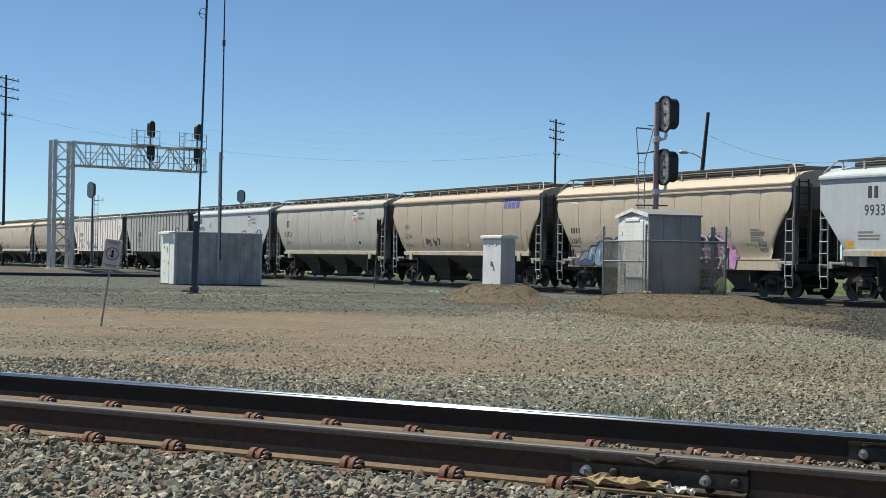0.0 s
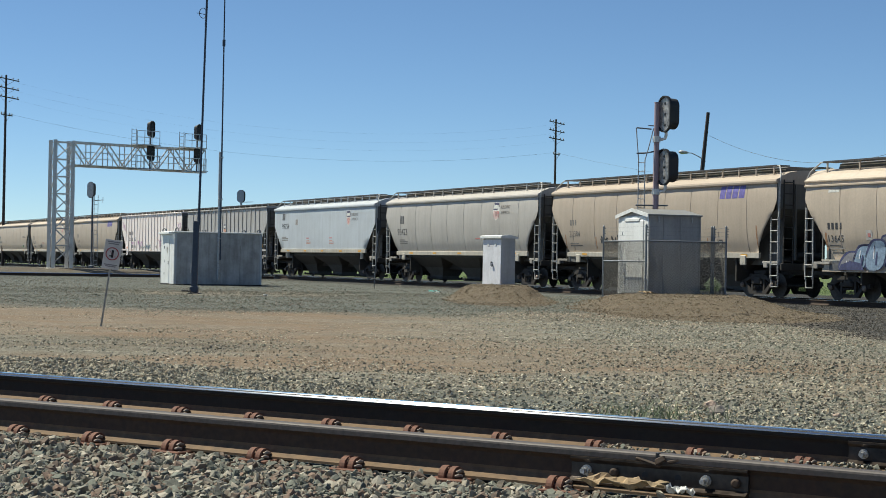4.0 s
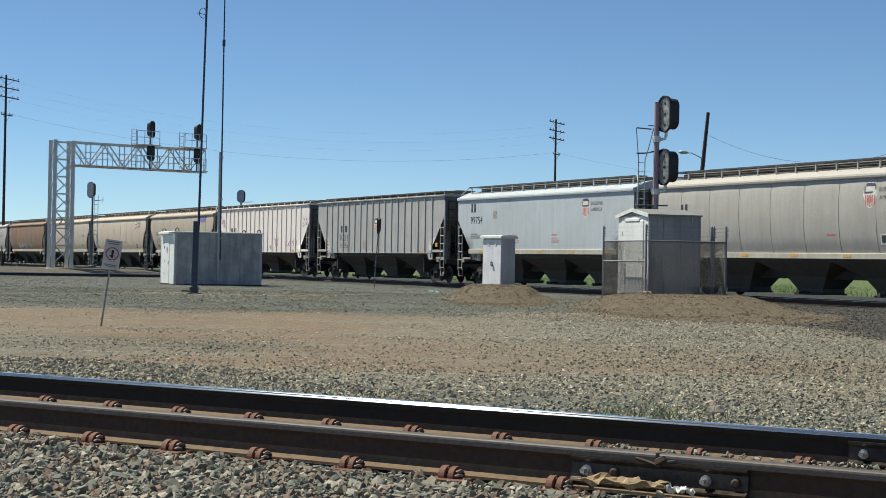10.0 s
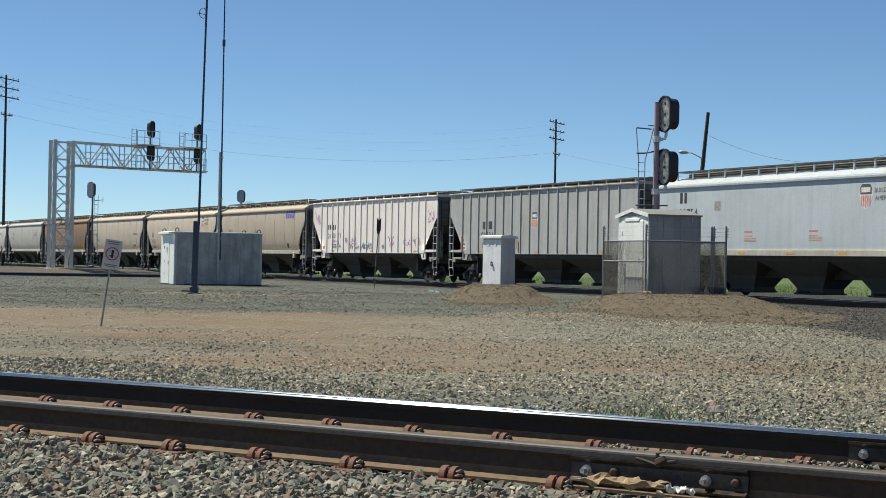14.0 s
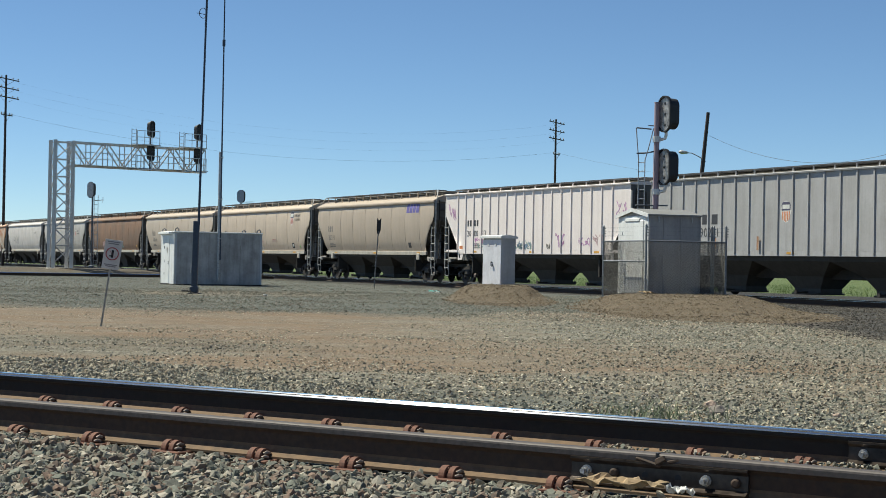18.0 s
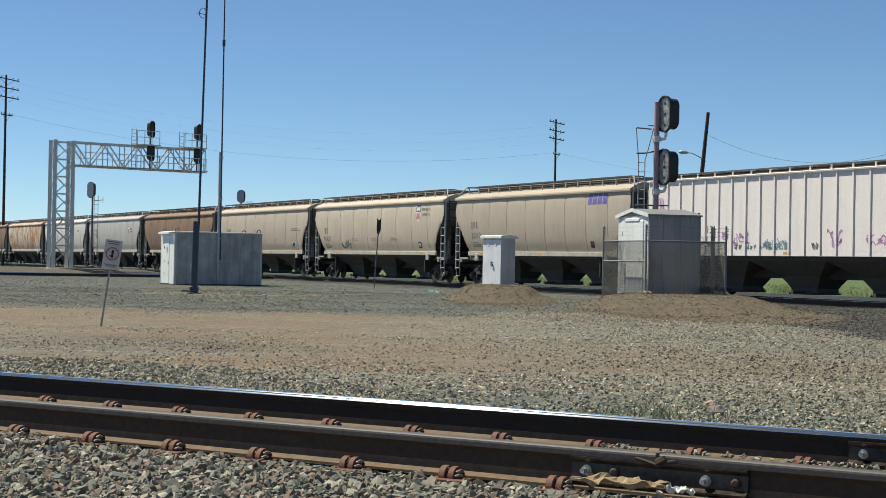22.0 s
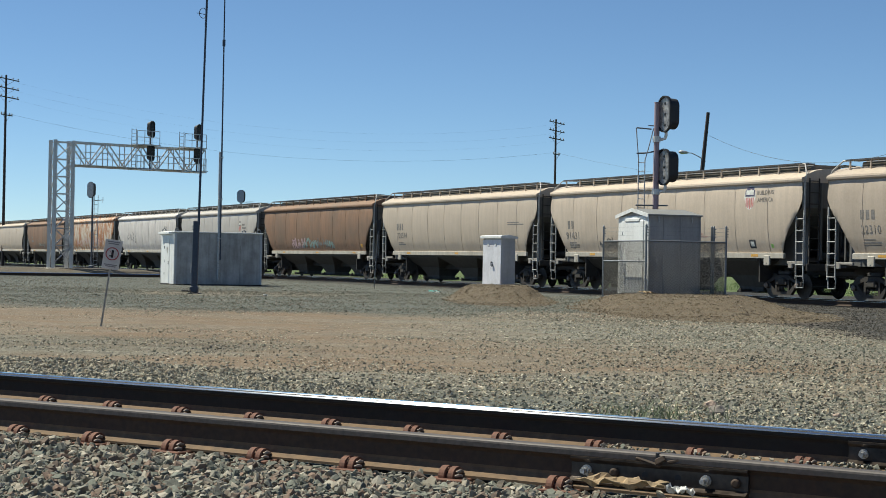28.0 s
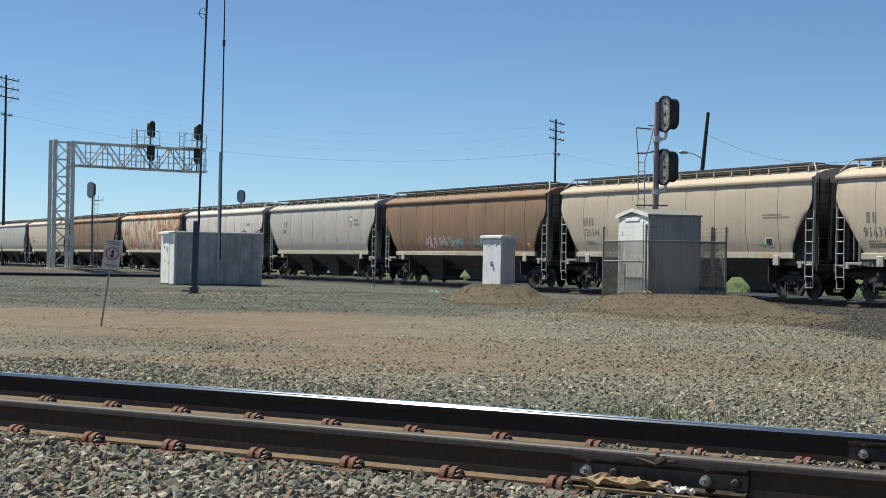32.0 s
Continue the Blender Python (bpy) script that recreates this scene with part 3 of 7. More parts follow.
CLIP = shrunk(clip_shape(), 0.84).mesh("clip", M["clip"])
CLIP_TIP = shrunk(clip_tip_shape(), 0.84).mesh("clip_tip", M["clip_tip"])
PLATE = Shape().box((0, 0, -0.006), (0.19, 0.36, 0.016), b=0.004).mesh("tie_plate", M["clip"])
for track, first, gap in ((near_rail, 7.003, 0.5785), (far_rail, 8.303, 0.600)):
    for i in range(-6, 16):
        at = first - gap * i
        if track == near_rail and 2.9 < at < 3.2:
            continue
        for _m in (pose(at, 0, 0, 0, 0, 180), pose(at, 0, 0)):
            _cl = part("clip", CLIP, None, track, "rust-red spring clip", _m)
            part("clip_tip", CLIP_TIP, None, _cl, "clip end rubbed bright")
        part("tie_plate", PLATE, None, track, "", pose(at, 0, -0.002))


def joint_bar(track, at, hole_at):
    """Six-hole joint bar on the camera's side of a rail, with its bolts."""
    sg = 1
    prof = [(0.012, 0.030), (0.062, 0.026), (0.066, 0.036), (0.034, 0.052), (0.030, 0.118), (0.046, 0.136), (0.046, 0.146), (0.022, 0.149)]
    for side in (1, -1):
        bar = part("joint_bar", Shape().prism([(side * a, b) for a, b in prof], at - 0.43, at + 0.43), M["joint"], track, "dark bolted joint bar")
        for k, h in enumerate(hole_at):
            if k in (0, 3):
                sh = Shape().tube([(at + h, side * 0.03, 0.085), (at + h, side * 0.058, 0.085)], 0.021, 6, smooth=False).tube([(at + h, side * 0.03, 0.085), (at + h, side * 0.085, 0.085)], 0.012, 10).tube([(at + h, side * 0.028, 0.085), (at + h, side * 0.040, 0.085)], 0.025, 14)
                part("bolt", sh, M["bolt"], bar, "bright worn bolt and nut")
            elif k in (1, 4):
                part("bolt_head", Shape().tube([(at + h, side * 0.028, 0.085), (at + h, side * 0.046, 0.085), (at + h, side * 0.05, 0.085)], [0.022, 0.021, 0.012], 12), M["rail_side"], bar)
            else:
                part("bolt_hole", Shape().tube([(at + h, side * 0.028, 0.085), (at + h, side * 0.0325, 0.085)], 0.016, 12), M["black"], bar)
    return track


M["joint"] = plain("greasy_dark_joint_steel", (0.060, 0.045, 0.036), 0.34, 0.5, 0.4, 26)
joint_bar(near_rail, 3.08, (0.35, 0.21, 0.06, -0.235, -0.375, -0.1))
joint_bar(far_rail, 2.27, (0.35, 0.21, 0.06, -0.235, -0.375, -0.1))
# the gap between the rail ends, bridged by a battered lip of metal
part("rail_joint", Shape().box((3.08, 0.0, 0.165), (0.012, 0.08, 0.046)), M["black"], near_rail, "dark gap between two rail ends")


part("rail_joint", Shape().box((3.02, 0.036, 0.152), (0.11, 0.018, 0.016), pose(0, 0, 0, 6, 14, 8), b=0.004).box((3.12, 0.042, 0.146), (0.13, 0.016, 0.014), pose(0, 0, 0, -8, -12, -6), b=0.004).box((3.06, 0.046, 0.158), (0.05, 0.02, 0.03), pose(0, 0, 0, 20, 30, 10), b=0.005), M["rail_side"], near_rail, "battered rusty lip of metal at the joint")


def crumpled(name, at, size, material, label, seed, cat):
    """A flat scrap of litter, folded and torn, lying on the stones."""
    rng = random.Random(seed)
    n, m = 14, 6
    vs = []
    for j in range(m + 1):
        for i in range(n + 1):
            u, v = i / n - 0.5, j / m - 0.5
            edge = 1 + 0.35 * noise.noise((u * 5 + seed, v * 6, 2.0))
            vs.append((u * size[0] * edge, v * size[1] * (edge + 0.3 * math.sin(u * 7 + seed)), size[2] * (0.5 + noise.noise((u * 4 + seed, v * 3, 1.0)) + 0.4 * abs(math.sin(u * 13 + v * 5)))))
    s = Shape()
    s.add(vs, [(j * (n + 1) + i, j * (n + 1) + i + 1, (j + 1) * (n + 1) + i + 1, (j + 1) * (n + 1) + i) for j in range(m) for i in range(n)])
    ob = part(name, s.mesh(name, material, False), None, None, "", at)
    md = ob.modifiers.new("thick", "SOLIDIFY")
    md.thickness = 0.004
    return tagged(ob, label, cat)


M["card"] = plain("sun_bleached_cardboard", (0.30, 0.215, 0.125), 0.9, 0.0, 0.35, 9)
M["paper"] = plain("dirty_white_paper", (0.66, 0.64, 0.60), 0.8, 0.0, 0.25, 12)
crumpled("torn_cardboard", pose(0.80, 7.22, 0.12, 0, 0, -30), (0.36, 0.10, 0.045), M["card"], "torn brown cardboard scrap lying against the rail", 3, "litter")
crumpled("paper_scrap", pose(1.035, 7.07, 0.115, 0, 0, -20), (0.11, 0.07, 0.04), M["paper"], "crumpled white paper scrap on the ballast", 8, "litter")
M["teal"] = plain("faded_teal_plastic", (0.20, 0.52, 0.46), 0.5, 0.0, 0.2, 10)
for _k, (_x, _y, _w, _mt, _n, _lb) in enumerate(((-0.32, 67.0, 0.42, "teal", "plastic_scrap", "faded teal plastic scrap on grey gravel"), (-0.2, 64.5, 0.2, "paper", "paper_scrap", "small white paper scrap on grey gravel"),
                                                 (-5.6, 52.5, 0.22, "paper", "paper_scrap", "small white paper scrap on grey gravel"), (5.66, 45.9, 0.42, "card", "concrete_lump", "pale lump of broken concrete by a fence post"))):
    crumpled(_n, pose(_x, _y, ground_z(_x, _y) + 0.02, 0, 0, 40 * _k), (_w, _w * 0.5, 0.05), M[_mt], _lb, 20 + _k, "litter")


def boulder(name, x, y, r, material, label, seed, up=0.5):
    bm = bmesh.new()
    bmesh.ops.create_icosphere(bm, subdivisions=2, radius=r)
    for v in bm.verts:
        v.co *= 1 + 0.35 * noise.noise(v.co * (1.6 / r) + Vector((seed, 0, 0)))
        v.co.x *= 1.25
        v.co.z *= 0.8
    me = bpy.data.meshes.new(name)
    bm.to_mesh(me)
    bm.free()
    me.materials.append(material)
    return tagged(part(name, me, None, None, "", pose(x, y, ground_z(x, y) + r * up, 0, 0, seed * 40)), label, "rock")


M["rock_tan"] = plain("pale_tan_rock", (0.42, 0.31, 0.24), 0.9, 0.0, 0.3, 30)
M["rock_grey"] = plain("grey_brown_rock", (0.23, 0.20, 0.17), 0.9, 0.0, 0.35, 30)
boulder("rock", 1.93, 11.80, 0.040, M["rock_tan"], "pale tan lump of rock on gravel", 1, 1.7)
boulder("rock", 1.96, 11.74, 0.062, M["rock_grey"], "grey brown lump of rock on gravel", 2, 0.45)
boulder("rock", 2.86, 11.9, 0.024, M["rock_tan"], "pale brown lump of rock beside the rail", 4)


def blades(name, spots, h, material, label, spread_r, count, seed):
    """Tufts of thin bent blades, one mesh."""
    rng = random.Random(seed)
    s = Shape()
    for x, y in spots:
        z = ground_z(x, y) - 0.01
        for _ in range(count):
            a, r = rng.uniform(0, 6.283), spread_r * rng.random() ** 0.5
            bx, by = x + r * math.cos(a), y + r * math.sin(a)
            hh, w = h * rng.uniform(0.35, 1.15), h * rng.uniform(0.012, 0.024)
            lean = Vector((rng.uniform(-0.5, 0.5), rng.uniform(-0.5, 0.5), 1)) * hh
            sd = Vector((math.cos(a + 1.3), math.sin(a + 1.3), 0)) * w
            b = Vector((bx, by, z))
            m = b + lean * 0.55
            t = b + lean + Vector((lean.x * 0.6, lean.y * 0.6, -0.12 * hh))
            s.add([b - sd, b + sd, m + sd * 0.7, m - sd * 0.7, t], [(0, 1, 2, 3), (3, 2, 4)])
    return tagged(part(name, s.mesh(name, material, False), None), label, "grass", kind="stuff")


M["weed"] = plain("dusty_green_weed", (0.185, 0.215, 0.125), 0.85, 0.0, 0.35, 30)
M["turf"] = plain("bright_green_turf", (0.075, 0.13, 0.032), 0.8, 0.0, 0.4, 3)
_r = random.Random(11)
blades("weed_tuft", [(1.40 + _r.gauss(0, 0.18), 11.35 + _r.gauss(0, 0.28)) for _ in range(30)], 0.16, M["weed"], "straggling dusty green weed beside the near rail", 0.08, 9, 4)
_sp = []
for _ in range(2600):
    _u, _o = _r.uniform(-70, 60), 13.0 + 26 * _r.random() ** 1.6
    _p = LINE_0 + LINE_D * _u + LINE_N * _o
    _sp.append((_p.x, _p.y))
blades("rough_grass", _sp, 0.3, M["turf"], "rough green grass growing beyond the far line", 0.5, 9, 6)

# ---------------------------------------------------------------- the grain train
# Section of a car: half width against height above the rail.
ROUND = ("round", "ledge")
SIDE = {"round": [(1.40, 1.64), (1.42, 1.72), (1.49, 1.95), (1.56, 2.4), (1.60, 3.0), (1.60, 3.5), (1.575, 3.9), (1.54, 4.16)],
        "ledge": [(1.38, 1.43), (1.42, 1.72), (1.49, 1.95), (1.56, 2.4), (1.60, 3.0), (1.60, 3.5), (1.575, 3.9), (1.55, 4.05)],
        "flat": [(1.56, 1.72), (1.575, 1.95), (1.585, 2.4), (1.59, 3.0), (1.59, 3.5), (1.59, 3.9), (1.59, 4.16)],
        "ribbed": [(1.52, 1.72), (1.52, 1.95), (1.52, 2.4), (1.52, 3.0), (1.52, 3.5), (1.52, 3.9), (1.52, 4.48)]}
ROOF = {"round": [(1.60, 4.165), (1.635, 4.19), (1.645, 4.25), (1.625, 4.31), (1.53, 4.345), (1.35, 4.45), (1.05, 4.575), (0.62, 4.65), (0.3, 4.67), (0.0, 4.675)],
        "flat": [(1.64, 4.165), (1.665, 4.19), (1.67, 4.25), (1.65, 4.31), (1.54, 4.345), (1.32, 4.46), (1.0, 4.585), (0.62, 4.655), (0.3, 4.67), (0.0, 4.675)],
        "ledge": [(1.58, 3.94), (1.64, 3.96), (1.64, 4.01), (1.59, 4.03), (1.595, 4.11), (1.635, 4.13), (1.635, 4.17), (1.56, 4.21), (1.36, 4.39), (1.05, 4.55), (0.62, 4.63), (0.3, 4.65), (0.0, 4.655)],
        "ribbed": [(1.60, 4.48), (1.61, 4.53), (1.52, 4.56), (1.30, 4.58), (1.0, 4.60), (0.62, 4.62), (0.3, 4.63), (0.0, 4.63)]}


def side_y(kind, z):
    prof = SIDE[kind]
    for (a, za), (b, zb) in zip(prof, prof[1:]):
        if z <= zb:
            return a + (b - a) * max(0.0, (z - za) / (zb - za))
    return prof[-1][0]


def surface_y(kind, half, x, z):
    """Half width of the painted side at a place, with the swell between the seams."""
    low = SIDE[kind][0][1]
    if z < low + 0.02:
        return 1.468 if kind == "ledge" else side_y(kind, low) + 0.068
    sub = 6 if kind in ROUND else 2
    t = (x + half) / (2 * half) * 9 * sub
    i = math.floor(t)
    f = t - i
    h = (1 - f) * math.sin(math.pi * (i % sub) / sub) + f * math.sin(math.pi * ((i + 1) % sub) / sub)
    swell = {"round": 0.022, "ledge": 0.022, "flat": 0.004, "ribbed": 0.0}[kind] * h * ease(1.7, 2.1, z) * (1 - ease(3.95, 4.16, z))
    return max(side_y(kind, z) + swell, 1.468) if kind == "ledge" else side_y(kind, z) + swell


def end_cut(kind, z, half):
    """Half length of the side sheet at a height: the lower corners are cut away for the slope sheets."""
    if kind in ROUND:
        knee, deep = 3.55, 1.25
        if z >= knee:
            return half
        t = (knee - z) / (knee - 1.72)
        return half - deep * (1.15 * t - 0.15 * t * t) * ease(-0.35, 0.6, t)
    knee, deep = (3.2, 1.35) if kind == "flat" else (3.45, 1.55)
    return half if z >= knee else half - deep * (knee - z) / (knee - 1.72)


def body_shape(kind, half):
    s = Shape()
    bays = 9
    sub = 6 if kind in ROUND else 2
    heights = ([] if SIDE[kind][0][1] > 1.7 else [SIDE[kind][0][1]]) + [1.72, 1.95, 2.2, 2.5, 2.8, 3.0, 3.2, 3.45, 3.55, 3.75, 3.95, SIDE[kind][-1][1]]
    cols = bays * sub
    for sg in (-1, 1):
        rows = []
        for z in heights:
            h, row = end_cut(kind, z, half), []
            for i in range(cols + 1):
                x = -half + 2 * half * i / cols
                x = max(-h, min(h, x))
                t = (i % sub) / sub
                swell = {"round": 0.022, "ledge": 0.022, "flat": 0.004, "ribbed": 0.0}[kind] * math.sin(math.pi * t) * ease(1.7, 2.1, z) * (1 - ease(3.95, 4.16, z))
                row.append((x, sg * (side_y(kind, z) + swell), z))
            rows.append(row)
        s.loft(rows, smooth=True, closed=False)
    # eaves and roof
    prof = ROOF[kind]
    full = [(SIDE[kind][-1][0] - 0.01, SIDE[kind][-1][1] - 0.01)] + prof
    ring = full + [(-a, b) for a, b in reversed(full[:-1])]
    s.loft([[(x, a, b) for a, b in ring] for x in (-half - 0.02, -half * 0.5, 0, half * 0.5, half + 0.02)], closed=False, smooth=False)
    for x in (-half - 0.02, half + 0.02):
        s.add([(x, a, b) for a, b in ring], [tuple(range(len(ring)))])
    return s


def end_shape(kind, half, sg):
    """End wall above, slope sheet below, seen between the cars."""
    s = Shape()
    knee = {"round": 3.5, "ledge": 3.5, "flat": 3.2, "ribbed": 3.45}[kind]
    w = side_y(kind, 3.4) - 0.015
    top = {"ribbed": 4.5, "ledge": 4.05}.get(kind, 4.2)
    x = sg * (half - 0.012)
    s.add([(x, -w, knee - 0.25), (x, w, knee - 0.25), (x, w, top), (x, -w, top)], [(0, 1, 2, 3)])
    rows = []
    for k in range(7):
        z = knee - 0.25 + (1.35 - knee + 0.25) * k / 6
        ww = side_y(kind, max(1.72, z)) - 0.03
        xx = sg * (half - 0.012 - 2.9 * k / 6)
        rows.append([(xx, -ww, z), (xx, ww, z)])
    s.loft(rows, closed=False)
    for y in (-0.95, 0.95):
        s.prism([(sg * (half - 0.45), 1.2), (sg * (half - 0.45), knee - 0.55), (sg * (half - 2.75), 1.42), (sg * (half - 2.75), 1.2)], y - 0.02, y + 0.02, "y")
    for y in (-0.75, 0.0, 0.75):
        s.bar((x + sg * 0.03, y, 1.4), (x + sg * 0.03, y, 4.15), 0.07, 0.06)
    return s


def hopper_shape(width=2.9, length=4.4):
    s = Shape()
    a, b = length / 2, width / 2
    rect = lambda x, y, z: [(-x, -y, z), (x, -y, z), (x, y, z), (-x, y, z)]
    rings = [rect(a, b * 0.93, 1.58), rect(a, b * 0.91, 1.36), rect(1.14, 0.68, 0.82), rect(0.74, 0.48, 0.38), rect(0.74, 0.48, 0.22)]
    return s.loft(rings)


def gate_shape():
    s = Shape().box((0, 0, 0.19), (1.4, 1.3, 0.07), b=0.015).tube([(0, -1.0, 0.24), (0, 1.0, 0.24)], 0.035, 6)
    for y in (-1.0, 1.0):
        s.tube([(0, y - 0.03, 0.24), (0, y + 0.03, 0.24)], 0.08, 8)
    return s


def wheelset_shape():
    wheel = Shape()
    for y in (-0.7175, 0.7175):
        o = 1 if y > 0 else -1
        prof = [(0.07, y + o * 0.04), (0.17, y + o * 0.045), (0.19, y - o * 0.01), (0.36, y - o * 0.005), (0.38, y + o * 0.03), (0.452, y + o * 0.062), (0.457, y + o * 0.06)]
        n = 24
        wheel.loft([[(r * math.cos(2 * math.pi * i / n), yy, r * math.sin(2 * math.pi * i / n)) for i in range(n)] for r, yy in prof], caps=True)
        # bolts on the hub make the turning visible
        for k in range(3):
            a = k * 2.094
            wheel.box((0.12 * math.cos(a), y + o * 0.05, 0.12 * math.sin(a)), (0.035, 0.03, 0.035))
    wheel.tube([(0, -1.05, 0), (0, 1.05, 0)], 0.075, 10)
    for y in (-1.06, 1.06):
        wheel.tube([(0, y - 0.06, 0), (0, y + 0.06, 0)], 0.11, 10)
    return wheel


def side_frame_shape():
    """Cast truck side frame with its window, springs and journal ends, lying along x."""
    s = Shape()
    w = 0.13
    s.prism([(-1.12, 0.60), (-0.80, 0.66), (-0.35, 0.86), (0.35, 0.86), (0.80, 0.66), (1.12, 0.60), (1.12, 0.46), (0.86, 0.44), (0.84, 0.52), (0.45, 0.68), (-0.45, 0.68), (-0.84, 0.52), (-0.86, 0.44), (-1.12, 0.46)], -w / 2, w / 2, "y")
    s.prism([(-0.84, 0.52), (-0.72, 0.56), (-0.38, 0.24), (0.38, 0.24), (0.72, 0.56), (0.84, 0.52), (0.50, 0.12), (-0.50, 0.12)], -w / 2, w / 2, "y")
    for x in (-0.36, 0.36):
        s.box((x, 0, 0.46), (0.10, w, 0.46))
    for x in (-0.2, 0.0, 0.2):
        for k in range(5):
            s.tube([(x, 0, 0.25 + 0.045 * k), (x, 0, 0.272 + 0.045 * k)], 0.085, 8)
    s.box((0, 0, 0.56), (0.60, 0.22, 0.14), b=0.02)
    return s


def ladder_shape(z0, z1, w, rungs):
    s = Shape()
    for x in (-w / 2, w / 2):
        s.bar((x, 0, z0), (x, 0, z1), 0.045, 0.03)
    for i in range(rungs):
        z = z0 + 0.1 + (z1 - z0 - 0.2) * i / (rungs - 1)
        s.tube([(-w / 2, -0.02, z), (w / 2, -0.02, z)], 0.018, 6)
    return s


def stadium(w, h, n=10, shift=(0, 0)):
    r = w / 2
    c = h / 2 - r
    pts = [(r * math.cos(a), c + r * math.sin(a)) for a in (math.pi * i / n for i in range(n + 1))]
    pts += [(r * math.cos(a), -c + r * math.sin(a)) for a in (math.pi + math.pi * i / n for i in range(n + 1))]
    return [(a + shift[0], b + shift[1]) for a, b in pts]


SHARED = {}


def shared(key, make, material):
    if key not in SHARED:
        SHARED[key] = make().mesh(key[0] if isinstance(key, tuple) else key, material)
    return SHARED[key]


CARS = []      # (thing, place along the line at the start, wheelsets)


def hopper_car(u_front, u_back, kind, paint, label, ribs=18):
    """A covered hopper car on its trucks, x along the way it rolls, the near side at -y."""
    half = round((u_back - u_front) / 2 * 5) / 5
    car = thing("hopper_car", Matrix.Identity(4), label, "freight car", "cars of the grain train")
    part("body", shared(("body", kind, half, paint.name), lambda: body_shape(kind, half), paint), None, car)
    deep = kind == "ledge"
    sill_mat = paint if deep or kind == "ribbed" else M["sill_white"]
    s_mid, s_high = {"ledge": (1.215, 0.43), "round": (1.545, 0.20), "flat": (1.645, 0.22), "ribbed": (1.625, 0.20)}[kind]
    s_y = 1.468 if kind == "ribbed" else side_y(kind, SIDE[kind][0][1]) + 0.015
    for sg in (-1, 1):
        low = end_cut(kind, 1.75, half)
        part("side_sill", shared(("side_sill", half, kind, sill_mat.name, sg), lambda: Shape().box((0, sg * s_y, s_mid), (2 * low + (0.9 if deep else 0.1), 0.10, s_high), b=0.012), sill_mat), None, car, "" if deep or kind == "ribbed" else "pale sill stripe under the side")
        if deep:
            part("sill_lip", shared(("sill_lip", half, sg), lambda: Shape().box((0, sg * (s_y + 0.052), 1.405), (2 * low + 0.9, 0.03, 0.05)), M["sill_white"]), None, car)
        part("end_wall", shared(("end_wall", kind, half, sg), lambda: end_shape(kind, half, sg), M["end_dark"]), None, car, "dark end wall and slope sheet")
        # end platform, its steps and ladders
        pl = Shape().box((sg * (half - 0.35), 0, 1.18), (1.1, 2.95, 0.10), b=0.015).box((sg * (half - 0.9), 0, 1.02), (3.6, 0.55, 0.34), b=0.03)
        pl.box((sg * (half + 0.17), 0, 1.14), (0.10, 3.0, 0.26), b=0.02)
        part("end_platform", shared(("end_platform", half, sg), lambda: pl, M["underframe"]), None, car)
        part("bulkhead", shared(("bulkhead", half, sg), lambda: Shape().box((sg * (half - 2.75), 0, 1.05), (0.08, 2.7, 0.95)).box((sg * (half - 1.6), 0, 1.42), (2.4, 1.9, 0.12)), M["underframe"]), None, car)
        co = Shape().box((sg * (half + 0.45), 0, 0.88), (0.7, 0.16, 0.20), b=0.03).box((sg * (half + 0.80), sg * 0.05, 0.88), (0.26, 0.30, 0.30), b=0.06)
        part("coupler", shared(("coupler", half, sg), lambda: co, M["underframe"]), None, car)
        for yy in (-1, 1):
            lm = M["ladder_pale"]
            part("ladder", shared(("ladder", 0), lambda: ladder_shape(0.72, 2.95, 0.42, 6), lm), None, car, "pale side ladder", pose(sg * (half - 0.18), yy * 1.53, 0))
            part("corner_post", shared(("corner_post", 0), lambda: Shape().box((0, 0, 2.7), (0.07, 0.07, 3.0), b=0.01), lm), None, car, "", pose(sg * (half + 0.03), yy * 1.50, 0))
            part("step_plate", shared(("step_plate", 0), lambda: Shape().box((0.2, 0, 1.30), (0.95, 0.06, 0.09), b=0.01).box((-0.1, 0, 1.22), (0.24, 0.07, 0.24), b=0.02), M["bracket_dull"]), None, car, "dull pulling bracket at the corner", pose(sg * (half - 0.62), yy * 1.50, 0))
            hr = Shape().tube([(sg * (half - 0.62), yy * 1.20, 4.82), (sg * (half - 0.36), yy * 1.21, 4.83), (sg * (half - 0.02), yy * 1.40, 4.50), (sg * (half + 0.06), yy * 1.5, 4.2)], 0.027, 6)
            if kind != "ribbed":
                part("handrail", shared(("handrail", half, sg, yy), lambda: hr, M["ladder_pale"]), None, car)
        part("ladder", shared(("end_ladder", 0), lambda: ladder_shape(1.25, 4.3, 0.42, 8), M["underframe"]), None, car, "", pose(sg * (half + 0.06), -sg * 1.1, 0, 0, 0, 90))
        part("brake_rigging", shared(("brake_rigging", 0), lambda: Shape().tube([(0, -0.7, 1.55), (0, 0.5, 1.55)], 0.13, 10).bar((0, 0.1, 1.25), (0, 0.1, 2.9), 0.06).tube([(-0.05, 0.1, 2.7), (0.05, 0.1, 2.7)], 0.27, 14), M["underframe"]), None, car, "", pose(sg * (half - 0.35), 0.3, 0))
    # hopper bays below
    step = (2 * half - 4.2) / 3
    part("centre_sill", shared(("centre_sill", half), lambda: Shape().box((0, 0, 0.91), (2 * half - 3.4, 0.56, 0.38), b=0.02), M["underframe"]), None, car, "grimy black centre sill")
